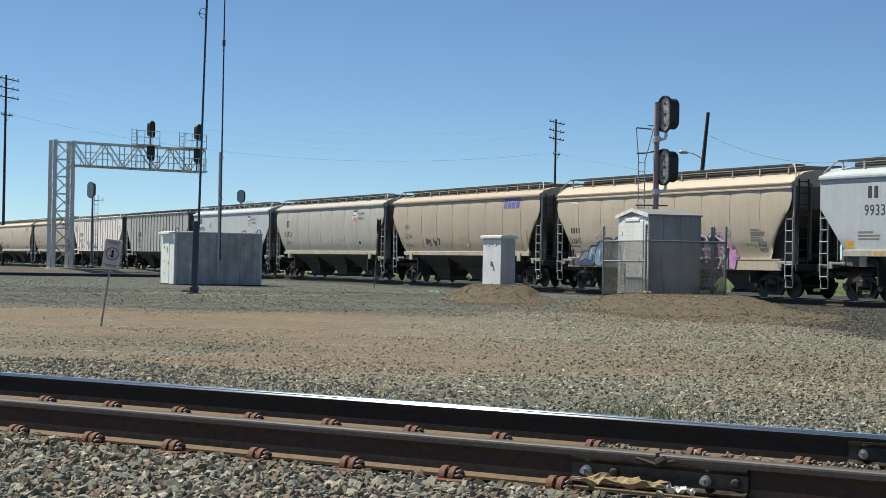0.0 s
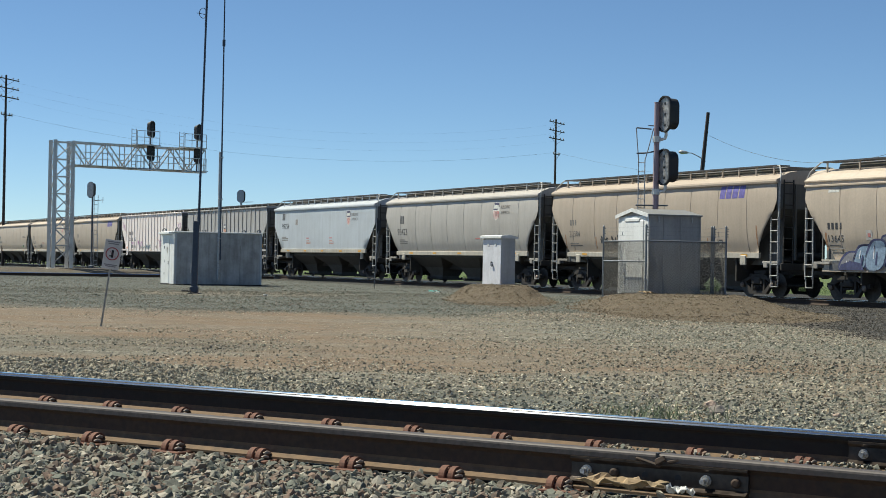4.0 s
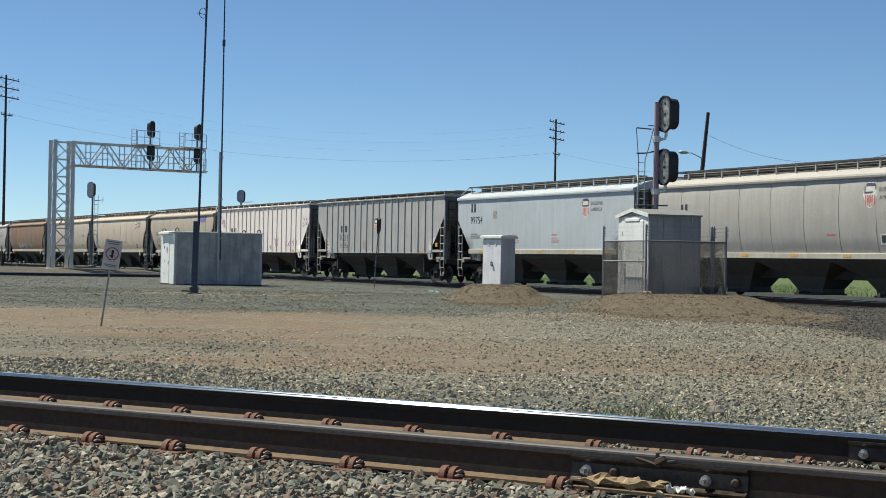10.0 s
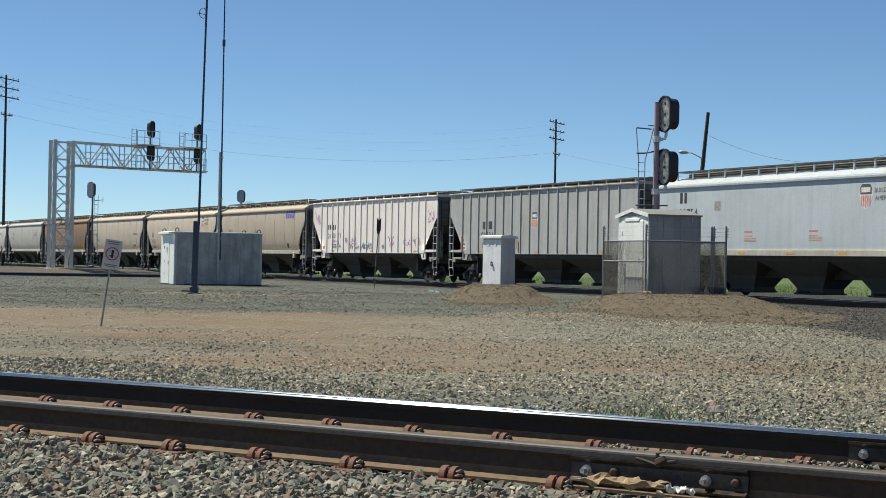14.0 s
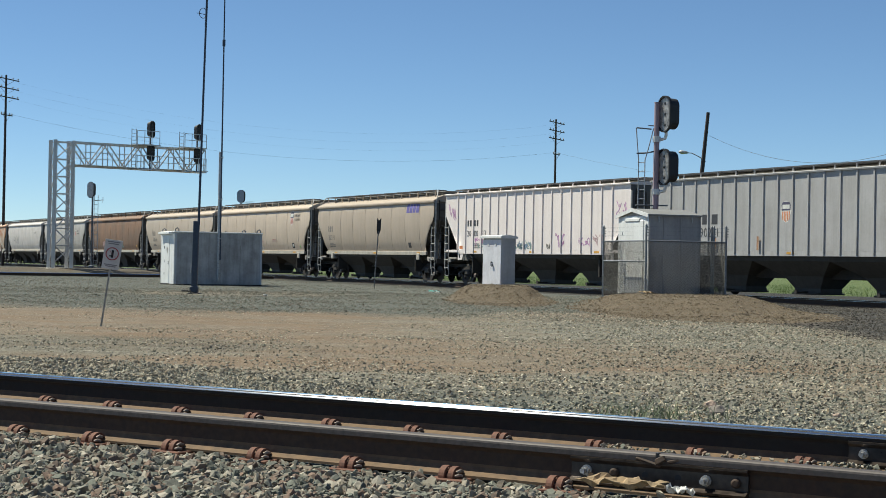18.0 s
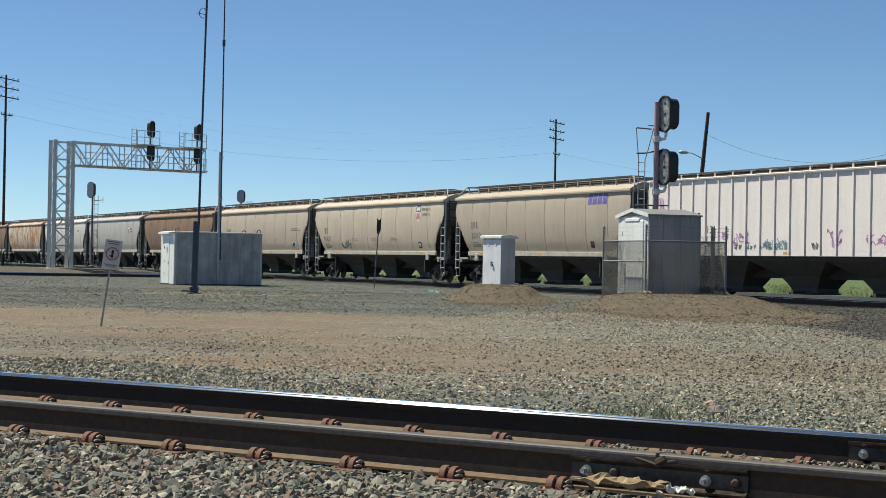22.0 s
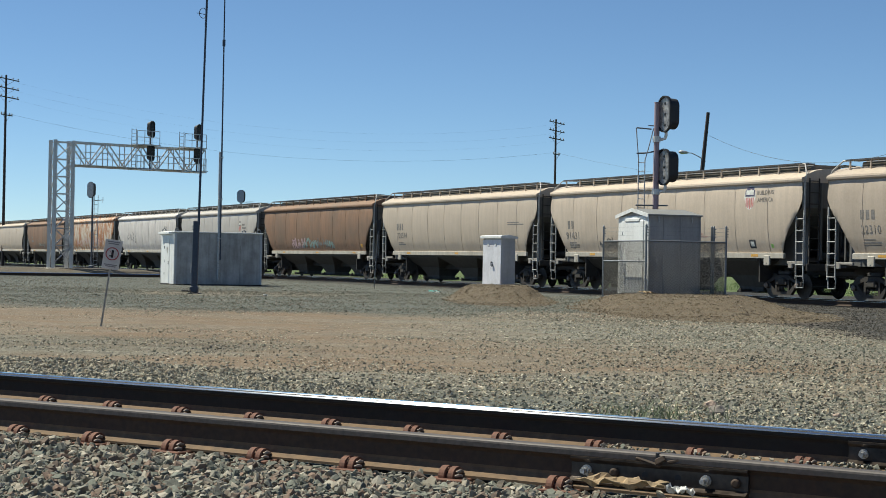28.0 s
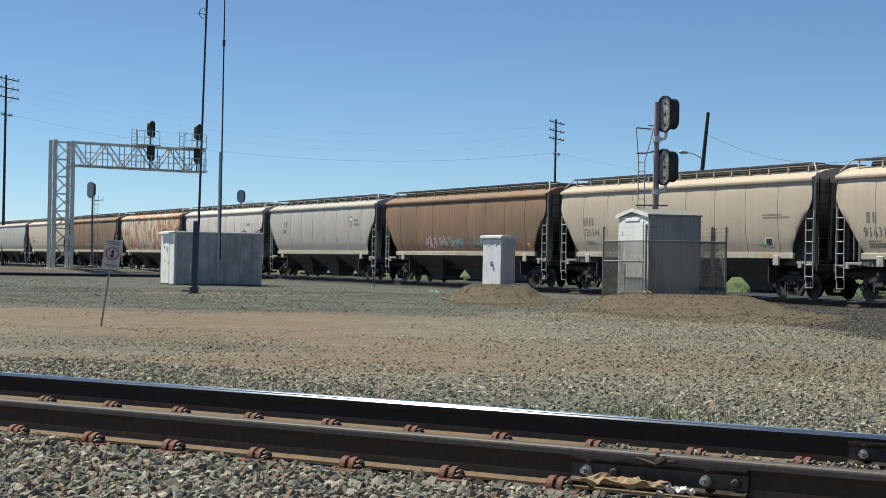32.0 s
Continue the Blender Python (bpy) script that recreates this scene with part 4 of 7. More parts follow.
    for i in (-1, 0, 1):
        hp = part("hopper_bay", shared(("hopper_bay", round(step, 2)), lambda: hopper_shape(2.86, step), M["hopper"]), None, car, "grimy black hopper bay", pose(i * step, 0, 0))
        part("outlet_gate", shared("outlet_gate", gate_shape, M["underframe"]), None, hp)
    # roof walk
    for sg in (-1, 1):
        def grating():
            g = Shape()
            for k in range(7):
                g.box((0, (k - 3) * 0.092, 4.845), (2 * half - 1.0, 0.058, 0.045))
            for k in range(29):
                g.box(((k - 14) * (2 * half - 1.04) / 28, 0, 4.845), (0.035, 0.58, 0.03))
            return g
        part("running_board", shared(("running_board", half), grating, M["walkway"]), None, car, "grated roof walkway", pose(0, sg * 0.95, -0.09 if kind == "ribbed" else 0))
    n = 10 if deep else 15
    for i in range(n):
        x = (i - (n - 1) / 2) * (2 * half - 1.4) / (n - 1)
        for sg in (-1, 1):
            part("bracket", shared(("bracket", kind, paint.name), lambda: Shape().box((0, 0, 4.65), (0.07, 0.05, 0.44), b=0.01).bar((0, 0, 4.84), (0, 0.3, 4.84), 0.05), paint), None, car, "", pose(x, sg * 1.20, -0.09 if kind == "ribbed" else 0, 0, 0, 0 if sg < 0 else 180))
    part("hatch_cover", shared(("hatch_cover", half), lambda: Shape().prism([(-0.72, 4.45), (0.72, 4.45), (0.66, 4.78), (0.5, 4.835), (-0.5, 4.835), (-0.66, 4.78)], -half + 0.7, half - 0.7), M["roof_dark"]), None, car, "dusty trough hatch cover coloured dark for the walkway's shade")
    if kind in ROUND:
        for i in range(1, 9):
            x = -half + 2 * half * i / 9
            for sg in (-1, 1):
                def seam():
                    prof = [(z, side_y(kind, z)) for z in (1.66, 1.95, 2.4, 3.0, 3.5, 3.9, 4.05 if deep else 4.15)]
                    return Shape().loft([[(-0.020, sg * y, z), (-0.012, sg * (y + 0.010), z), (0.012, sg * (y + 0.010), z), (0.020, sg * y, z)] for z, y in prof])
                part("seam", shared(("seam", kind, sg, paint.name), seam, paint), None, car, "", pose(x, 0, 0))
    elif kind == "ribbed":
        n = ribs
        for i in range(n):
            x = (i - (n - 1) / 2) * (2 * half - 2.85) / (n - 1)
            for sg in (-1, 1):
                part("rib", shared(("rib", sg, paint.name), lambda: Shape().prism([(-0.045, 0), (-0.034, sg * 0.05), (0.034, sg * 0.05), (0.045, 0)], 1.60, 4.485, "z"), paint), None, car, "", pose(x, sg * 1.518, 0))
    for sg in (-1, 1):
        for yy in (-1, 1):
            if kind == "ribbed":
                part("jacking_plate", shared(("jacking_plate", sg, yy, paint.name), lambda: Shape().prism([(-sg * 0.34, 1.66), (sg * 0.34, 1.66), (sg * 0.34, 1.22), (-sg * 0.10, 1.22)], yy * 1.44, yy * 1.50, "y"), paint), None, car, "", pose(sg * (half - 1.75), 0, 0))
                part("jacking_hole", shared(("jacking_hole", yy), lambda: Shape().prism(stadium(0.11, 0.24, shift=(0, 1.42)), yy * 1.501, yy * 1.506, "y"), M["black"]), None, car, "", pose(sg * (half - 1.62), 0, 0))
                part("end_sill", shared(("end_sill", sg, yy, paint.name), lambda: Shape().box((0, yy * 1.5, 1.66), (1.5, 0.07, 0.13), b=0.01), paint), None, car, "", pose(sg * (half - 0.85), 0, 0))
            elif not deep:
                part("jacking_pad", shared(("jacking_pad", yy), lambda: Shape().box((0, yy * 1.46, 1.37), (0.36, 0.07, 0.36), b=0.02).tube([(0, yy * 1.49, 1.30), (0, yy * 1.505, 1.30)], 0.05, 10), M["sill_white"]), None, car, "dusty jacking pad under the sill", pose(sg * (half - 2.15), 0, 0))
            part("stirrup_step", shared("stirrup_step", lambda: Shape().tube([(-0.21, 0, 0.80), (-0.19, 0, 0.42), (0.19, 0, 0.42), (0.21, 0, 0.80)], 0.02, 6), M["ladder_pale"]), None, car, "bent bar step below the ladder", pose(sg * (half - 0.18), yy * 1.50, 0))
    wheels = []
    for sg in (-1, 1):
        tx = sg * (half - 1.75)
        bolster = part("truck", shared("truck", lambda: Shape().box((0, 0, 0.62), (0.42, 2.3, 0.26), b=0.04).tube([(0, 0, 0.7), (0, 0, 0.88)], 0.3, 12).box((0, 0, 0.93), (0.7, 2.0, 0.14), b=0.03).box((-0.42, 0, 0.5), (0.1, 2.0, 0.12)).box((0.42, 0, 0.5), (0.1, 2.0, 0.12)), M["underframe"]), None, car, "two-axle freight truck", pose(tx, 0, 0))
        for yy in (-1, 1):
            part("side_frame", shared("side_frame", side_frame_shape, M["truck"]), None, bolster, "", pose(0, yy * 1.01, 0))
        for ax in (-0.89, 0.89):
            ws = part("wheelset", shared("wheelset", lambda: wheelset_shape(), M["wheel"]), None, bolster, "", pose(ax, 0, 0.46))
            for yy in (-1, 1):
                part("bearing_cap", shared(("bearing_cap", yy), lambda: Shape().tube([(0, yy * 1.12, 0), (0, yy * 1.15, 0), (0, yy * 1.165, 0)], [0.105, 0.095, 0.05], 12).box((0.04, yy * 1.165, 0.03), (0.03, 0.02, 0.03)).box((-0.045, yy * 1.165, 0.02), (0.03, 0.02, 0.03)).box((0.0, yy * 1.165, -0.05), (0.03, 0.02, 0.03)), M["clip_tip"]), None, ws, "worn bright bearing cap")
            wheels.append((ws, ax))
    CARS.append((car, (u_front + u_back) / 2, wheels))
    return car, half


M["sill_white"] = painted("dusty_white_sill", (0.50, 0.46, 0.39), (0.26, 0.22, 0.17), 0.5, 0.45, 0.6)
M["end_dark"] = painted("grimy_end_steel", (0.15, 0.15, 0.145), (0.09, 0.08, 0.07), 0.6, 0.5, 0.7)
M["bracket_dull"] = painted("dusty_bracket_steel", (0.38, 0.35, 0.31), (0.14, 0.12, 0.10), 0.6, 0.5, 0.7)
M["ladder_pale"] = plain("pale_grey_steel", (0.42, 0.41, 0.39), 0.6, 0.1, 0.25, 12)
M["walkway"] = plain("dull_dark_walkway", (0.10, 0.098, 0.10), 0.5, 0.3, 0.3, 10)
# dusty hatch steel, coloured darker to stand in for shade under the walkway
M["roof_dark"] = painted("dusty_shade_dark_roof_steel", (0.14, 0.125, 0.105), (0.07, 0.06, 0.05), 0.5, 0.3, 0.6)
M["truck"] = painted("brown_grease_cast_steel", (0.030, 0.026, 0.023), (0.085, 0.065, 0.048), 0.4, 0.3, 0.75)
TAN, TAN_D = (0.475, 0.388, 0.302), (0.29, 0.23, 0.175)
M["tan"] = painted("dusty_tan_paint", TAN, TAN_D, 0.2, 0.2, 0.5)
M["tan_b"] = painted("warm_tan_paint", (0.525, 0.433, 0.338), TAN_D, 0.18, 0.22, 0.5)
M["cream"] = painted("faded_cream_paint", (0.58, 0.475, 0.37), (0.33, 0.26, 0.19), 0.2, 0.28, 0.5)
M["grey"] = painted("weathered_light_grey_paint", (0.465, 0.432, 0.392), (0.30, 0.26, 0.22), 0.22, 0.26, 0.5)
M["blue_grey"] = painted("pale_blue_grey_paint", (0.51, 0.54, 0.57), (0.32, 0.32, 0.32), 0.3, 0.25, 0.45)
M["rib_grey"] = painted("dull_grey_paint", (0.44, 0.43, 0.42), (0.28, 0.25, 0.22), 0.4, 0.4, 0.55)
M["rib_white"] = painted("chalky_white_paint", (0.86, 0.765, 0.72), (0.62, 0.51, 0.45), 0.16, 0.2, 0.6)
M["brown"] = painted("rusty_brown_paint", (0.275, 0.158, 0.095), (0.15, 0.115, 0.085), 0.85, 0.55, 0.7, coarse=0.55)
M["rust_white"] = painted("rust_streaked_white_paint", (0.62, 0.57, 0.48), (0.40, 0.26, 0.14), 0.5, 0.4, 0.6, rust=(0.36, 0.15, 0.055), rust_at=0.52)
M["white_dirty"] = painted("soiled_white_paint", (0.64, 0.59, 0.545), (0.36, 0.33, 0.30), 0.4, 0.45, 0.55)

K = 1.03
TRAIN = [(-47.3, -30.7, "flat", "blue_grey", "pale blue-grey covered hopper car with flat sides"),
         (-29.2, -12.7, "ledge", "tan_b", "tan covered hopper car with graffiti along its lower side"),
         (-11.2, 4.7, "round", "tan", "tan covered hopper car with rounded sides and a violet mark"),
         (6.0, 22.7, "round", "grey", "weathered grey covered hopper car with a shield emblem"),
         (24.1, 40.2, "flat", "blue_grey", "pale blue-grey covered hopper car with a shield emblem"),
         (41.9, 58.8, "ribbed", "rib_grey", "dull grey covered hopper car with ribbed sides"),
         (60.4, 77.5, "ribbed", "rib_white", "chalky white covered hopper car with ribbed sides and graffiti"),
         (78.7, 94.7, "round", "tan", "dusty tan covered hopper car with a violet mark"),
         (96.1, 113.4, "round", "cream", "faded cream covered hopper car with a shield emblem"),
         (114.7, 131.9, "round", "tan_b", "warm tan covered hopper car with plain sides"),
         (133.3, 150.6, "round", "brown", "rusty brown covered hopper car with faded graffiti"),
         (152.2, 168.9, "round", "grey", "grey covered hopper car with a faded red emblem"),
         (170.4, 187.0, "round", "white_dirty", "soiled white covered hopper car with stains and painted shadow streaks"),
         (188.6, 205.4, "round", "rust_white", "white covered hopper car streaked with rust"),
         (207.0, 223.8, "round", "brown", "rusty brown covered hopper car"),
         (225.6, 242.4, "round", "cream", "faded cream covered hopper car"),
         (244.0, 260.8, "round", "grey", "grey covered hopper car"),
         (262.4, 279.2, "round", "tan", "dusty tan covered hopper car")]
BUILT = [hopper_car(a * K, b * K, kind, M[mt], label) for a, b, kind, mt, label in TRAIN]

# ---------------------------------------------------------------- huts, cabinets, masts, signals
LINE_RZ = math.degrees(math.atan2(-LINE_D.y, -LINE_D.x))     # x towards the camera along the far line
ALONG = 25.74


def equipment_house():
    """Long steel relay house; the origin is its corner next to the camera, x along the long face."""
    w, d, h = 4.08, 2.84, 2.42
    t = thing("equipment_house", pose(-12.17, 75.0, -0.2, 0, 0, 22.0), "long weathered grey steel equipment house on gravel", "equipment house")
    part("wall", Shape().box((w / 2, d / 2, h / 2), (w, d, h), b=0.015), M["house"], t)
    part("roof", Shape().box((w / 2, d / 2, h + 0.035), (w + 0.10, d + 0.12, 0.07), b=0.02), M["white"], t, "pale sheet roof with a lip")
    part("base_skid", Shape().box((w / 2, d / 2, 0.03), (w + 0.06, d + 0.06, 0.12), b=0.01), M["underframe"], t)
    for x in (0.04, w - 0.04):
        for y in (0.0, d):
            part("corner_trim", Shape().box((x, y, h / 2), (0.10, 0.05, h - 0.04), b=0.008), M["galv"], t)
    for i in range(1, 4):
        part("wall_seam", Shape().box((w * i / 4, -0.004, h / 2), (0.035, 0.012, h - 0.1)), M["house"], t)
    # the sunlit end gets a white sheet: its brightness is in the colour
    part("end_sheet", Shape().box((-0.006, d * 0.5, h / 2), (0.016, d - 0.16, h - 0.06), b=0.004), M["white"], t, "end wall sheet coloured white as if sunlit")
    dr = part("door", Shape().box((-0.02, d * 0.52, 1.12), (0.03, 0.95, 2.05), b=0.008), M["white"], t, "white steel door")
    for z in (0.55, 1.12, 1.75):
        part("hinge", Shape().box((-0.035, d * 0.52 + 0.46, z), (0.03, 0.05, 0.12), b=0.006), M["dark_steel"], dr)
    part("door_handle", Shape().box((-0.04, d * 0.52 - 0.38, 1.05), (0.03, 0.05, 0.16), b=0.008), M["dark_steel"], dr)
    part("notice", Shape().box((-0.031, d * 0.52 - 0.1, 1.62), (0.008, 0.22, 0.28)), M["paper"], dr, "white notice plate")
    part("end_hood", Shape().prism([(0, h - 0.12), (-0.22, h - 0.05), (-0.22, h + 0.02), (0, h + 0.06)], d * 0.1, d * 0.9, "y"), M["white"], t)
    for x in (0.12, w - 0.12):
        for y in (0.1, d - 0.1):
            part("lifting_eye", Shape().tube([(x - 0.08, y, h + 0.05), (x - 0.075, y, h + 0.16), (x, y, h + 0.22), (x + 0.075, y, h + 0.16), (x + 0.08, y, h + 0.05)], 0.026, 6), M["dark_steel"], t)
    return t


def signal_cabinet():
    w, d, h = 0.59, 1.08, 1.70
    t = thing("signal_cabinet", pose(2.02, 56.8, 0.27, 0, 0, 34.8), "galvanised signal cabinet with a hooded top on a dirt mound", "cabinet")
    part("body", Shape().box((w / 2, d / 2, h / 2), (w, d, h), b=0.012), M["galv"], t)
    part("hood", Shape().prism([(-0.10, h - 0.02), (-0.10, h + 0.05), (-0.06, h + 0.075), (w / 2, h + 0.10), (w + 0.06, h + 0.05), (w + 0.06, h - 0.02)], -0.07, d + 0.07, "y"), M["white"], t, "pale overhanging hood")
    dr = part("door", Shape().box((-0.012, d / 2, h * 0.48), (0.028, d - 0.03, h - 0.06), b=0.008), M["cab_door_lit"], t, "mottled zinc door, its sunlight put into a paler colour")
    part("door_handle", Shape().tube([(-0.02, d * 0.48, h * 0.5), (-0.07, d * 0.48, h * 0.5)], 0.03, 10).box((-0.07, d * 0.48, h * 0.5 - 0.05), (0.025, 0.04, 0.16), b=0.008).box((-0.06, d * 0.44, h * 0.44), (0.04, 0.07, 0.09), b=0.01), M["dark_steel"], dr, "handle with a padlock")
    for y in (d * 0.3, d * 0.68):
        part("vent", Shape().tube([(-0.026, y, h * 0.86), (-0.04, y, h * 0.86)], 0.045, 12), M["white"], dr)
    part("plinth", Shape().box((w / 2, d / 2, 0.0), (w + 0.05, d + 0.05, 0.14), b=0.02), M["steel"], t)
    return t


def signal_hut():
    """Small gabled hut, its door in the gable end that takes the sun."""
    w, d, h, rise = 1.63, 2.12, 2.30, 0.17
    t = thing("signal_hut", pose(5.90, 47.4, 0.25, 0, 0, 18.0), "small grey metal signal hut with a low gable roof", "hut")
    part("wall", Shape().prism([(0, 0), (d, 0), (d, h), (d / 2, h + rise), (0, h)], 0, w), M["hut"], t)
    for sg, y0, y1 in ((0, -0.09, d / 2), (1, d + 0.09, d / 2)):
        za = h - 0.015
        part("roof_slope", Shape().prism([(y0, za), (y1, h + rise + 0.005), (y1, h + rise + 0.045), (y0, za + 0.045)], -0.06, w + 0.02), M["hut_roof"], t)
        part("fascia", Shape().prism([(y0, za - 0.05), (y1, h + rise - 0.05), (y1, h + rise + 0.055), (y0, za + 0.055)], -0.085, -0.062), M["white"], t, "white gable trim")
    part("gable_sheet", Shape().box((-0.008, d * 0.5, h / 2), (0.02, d - 0.03, h - 0.02), b=0.004), M["white"], t, "white gable end sheet")
    dr = part("door", Shape().box((-0.025, d * 0.5, 1.10), (0.035, 1.5, 2.12), b=0.008), M["white"], t, "sunlit white door")
    part("door_vent", Shape().box((-0.04, d * 0.5, h - 0.12), (0.05, 1.0, 0.10), b=0.015), M["white"], t, "white louvred vent hood")
    for k in range(3):
        part("slat", Shape().box((-0.034, d * 0.5, h - 0.24 - 0.03 * k), (0.012, 0.9, 0.018)), M["rust_paint"], t)
    part("door_handle", Shape().box((-0.045, d * 0.26, 1.0), (0.04, 0.05, 0.16), b=0.01), M["dark_steel"], dr)
    for z in (0.4, 1.1, 1.8):
        part("hinge", Shape().box((-0.04, d * 0.83, z), (0.02, 0.05, 0.10), b=0.005), M["steel"], dr)
    for x, ww in ((w * 0.28, 0.03), (w * 0.62, 0.03), (w - 0.02, 0.05), (0.02, 0.05)):
        part("wall_seam", Shape().box((x, -0.006, h / 2), (ww, 0.018, h - 0.04)), M["hut"], t)
    for x in (0.28, 1.34):
        part("lifting_lug", Shape().tube([(x, -0.03, h - 0.03), (x, -0.045, h - 0.2)], 0.022, 6).box((x, -0.03, h - 0.02), (0.07, 0.05, 0.05), b=0.01), M["steel"], t)
    part("plinth", Shape().box((w / 2, d / 2, -0.06), (w + 0.12, d + 0.12, 0.14), b=0.02), M["concrete"], t, "thin concrete plinth")
    return t


def fence():
    """Wire-mesh fence round the hut: posts, rails, mesh and barbed strands."""
    t = thing("wire_fence", pose(5.687, 46.3, 0.24, 0, 0, 18.0), "grey chain-link fence with steel posts round the hut", "fence")
    h, w, d = 1.98, 2.49, 2.97
    corners = [(0, 0), (w, 0), (w, d), (0, d)]
    for x, y in corners + [(w, 0.75), (w, 0.88), (w * 0.5, d)]:
        p = part("post", Shape().tube([(x, y, -0.25), (x, y, h + 0.02)], 0.032, 8).tube([(x, y, h + 0.02), (x, y, h + 0.06)], [0.036, 0.012], 8), M["fence_post"], t)
        for k in range(4):
            part("insulator", Shape().box((x + 0.02, y - 0.02, h - 0.04 - 0.075 * k), (0.07, 0.05, 0.025)), M["fence_post"], p)
    sides = [((0, 0), (w, 0)), ((w, 0), (w, d)), ((w, d), (0, d)), ((0, d), (0, 0))]
    for a, b in sides:
        a3, b3 = Vector((*a, 0)), Vector((*b, 0))
        run = b3 - a3
        n = run.normalized()
        for z in (h - 0.42, 0.98):
            if z > 1.2 or a[0] == 0 and b[0] == 0:
                part("rail_bar", Shape().tube([a3 + Vector((0, 0, z)), b3 + Vector((0, 0, z))], 0.021, 6), M["fence_post"], t)
        for k in range(3):
            z = h - 0.02 - 0.12 * k
            part("wire_strand", Shape().tube([a3 + Vector((0, 0, z)), b3 + Vector((0, 0, z))], 0.0022, 4), M["fence_post"], t)
        s = Shape()
        top, step = h - 0.42, 0.042
        k = -top
        while k < run.length:
            for sg in (1, -1):
                x0, x1 = (k, k + top)
                z0, z1 = (0, top) if sg > 0 else (top, 0)
                if x0 < 0:
                    z0 += (z1 - z0) * (-x0) / (x1 - x0)
                    x0 = 0
                if x1 > run.length:
                    z1 = z0 + (z1 - z0) * (run.length - x0) / (x1 - x0)
                    x1 = run.length
                if x1 - x0 > 0.02:
                    s.tube([a3 + n * x0 + Vector((0, 0, z0)), a3 + n * x1 + Vector((0, 0, z1))], 0.0034, 3, caps=False)
            k += step
        part("mesh_panel", s.mesh("mesh_panel", M["mesh"], False), None, t, "diamond wire mesh")
    return t


def signal_head(parent, m, h=1.16, w=0.62, lenses=3, pale=True, deep=0.42):
    """A colour-light head facing -y: housing, oval rim, lens plate, lenses and hoods."""
    body = part("signal_head", Shape().prism(stadium(w * 0.82, h * 0.84, shift=(0, 0.02)), 0.03, deep, "y"), M["black"], parent, "black signal head", m)
    ring = Shape()
    for y0, y1, k in ((-0.05, 0.03, 1.0),):
        o, i = stadium(w, h), stadium(w * 0.86, h * 0.925)
        n = len(o)
        vs = [(a, y, b) for y in (y0, y1) for a, b in o] + [(a, y, b) for y in (y0, y1) for a, b in i]
        fs = []
        for q in range(n):
            r = (q + 1) % n
            fs += [(q, r, n + r, n + q), (2 * n + r, 2 * n + q, 3 * n + q, 3 * n + r), (r, q, 2 * n + q, 2 * n + r), (n + q, n + r, 3 * n + r, 3 * n + q)]
        ring.add(vs, fs)
    part("rim", ring, M["black"], body)
    part("lens_plate", Shape().prism(stadium(w * 0.84, h * 0.91), 0.0, 0.028, "y"), M["glint"] if pale else M["black"], body, "lens plate with reflections painted as pale mottling" if pale else "")
    for k in range(lenses):
        z = (k - (lenses - 1) / 2) * h * 0.29
        part("lens", Shape().tube([(0, 0.0, z), (0, -0.012, z), (0, -0.02, z)], [0.05, 0.04, 0.02] if pale else [0.085, 0.07, 0.03], 14), M["lens"], body)
        if pale:
            continue
        hood = Shape()
        ang = [radians(a) for a in range(-10, 191, 20)]
        hood.loft([[(0.095 * math.cos(a), 0.0, z + 0.095 * math.sin(a)) for a in ang], [(0.095 * math.cos(a), -0.02 - 0.06 * max(0.0, math.sin(a)), z + 0.095 * math.sin(a)) for a in ang],
                   [(0.088 * math.cos(a), -0.02 - 0.06 * max(0.0, math.sin(a)), z + 0.088 * math.sin(a)) for a in ang], [(0.088 * math.cos(a), 0.0, z + 0.088 * math.sin(a)) for a in ang]], closed=False)
        part("hood", hood, M["black"] if k != 1 else M["dark_steel"], body)
    return body


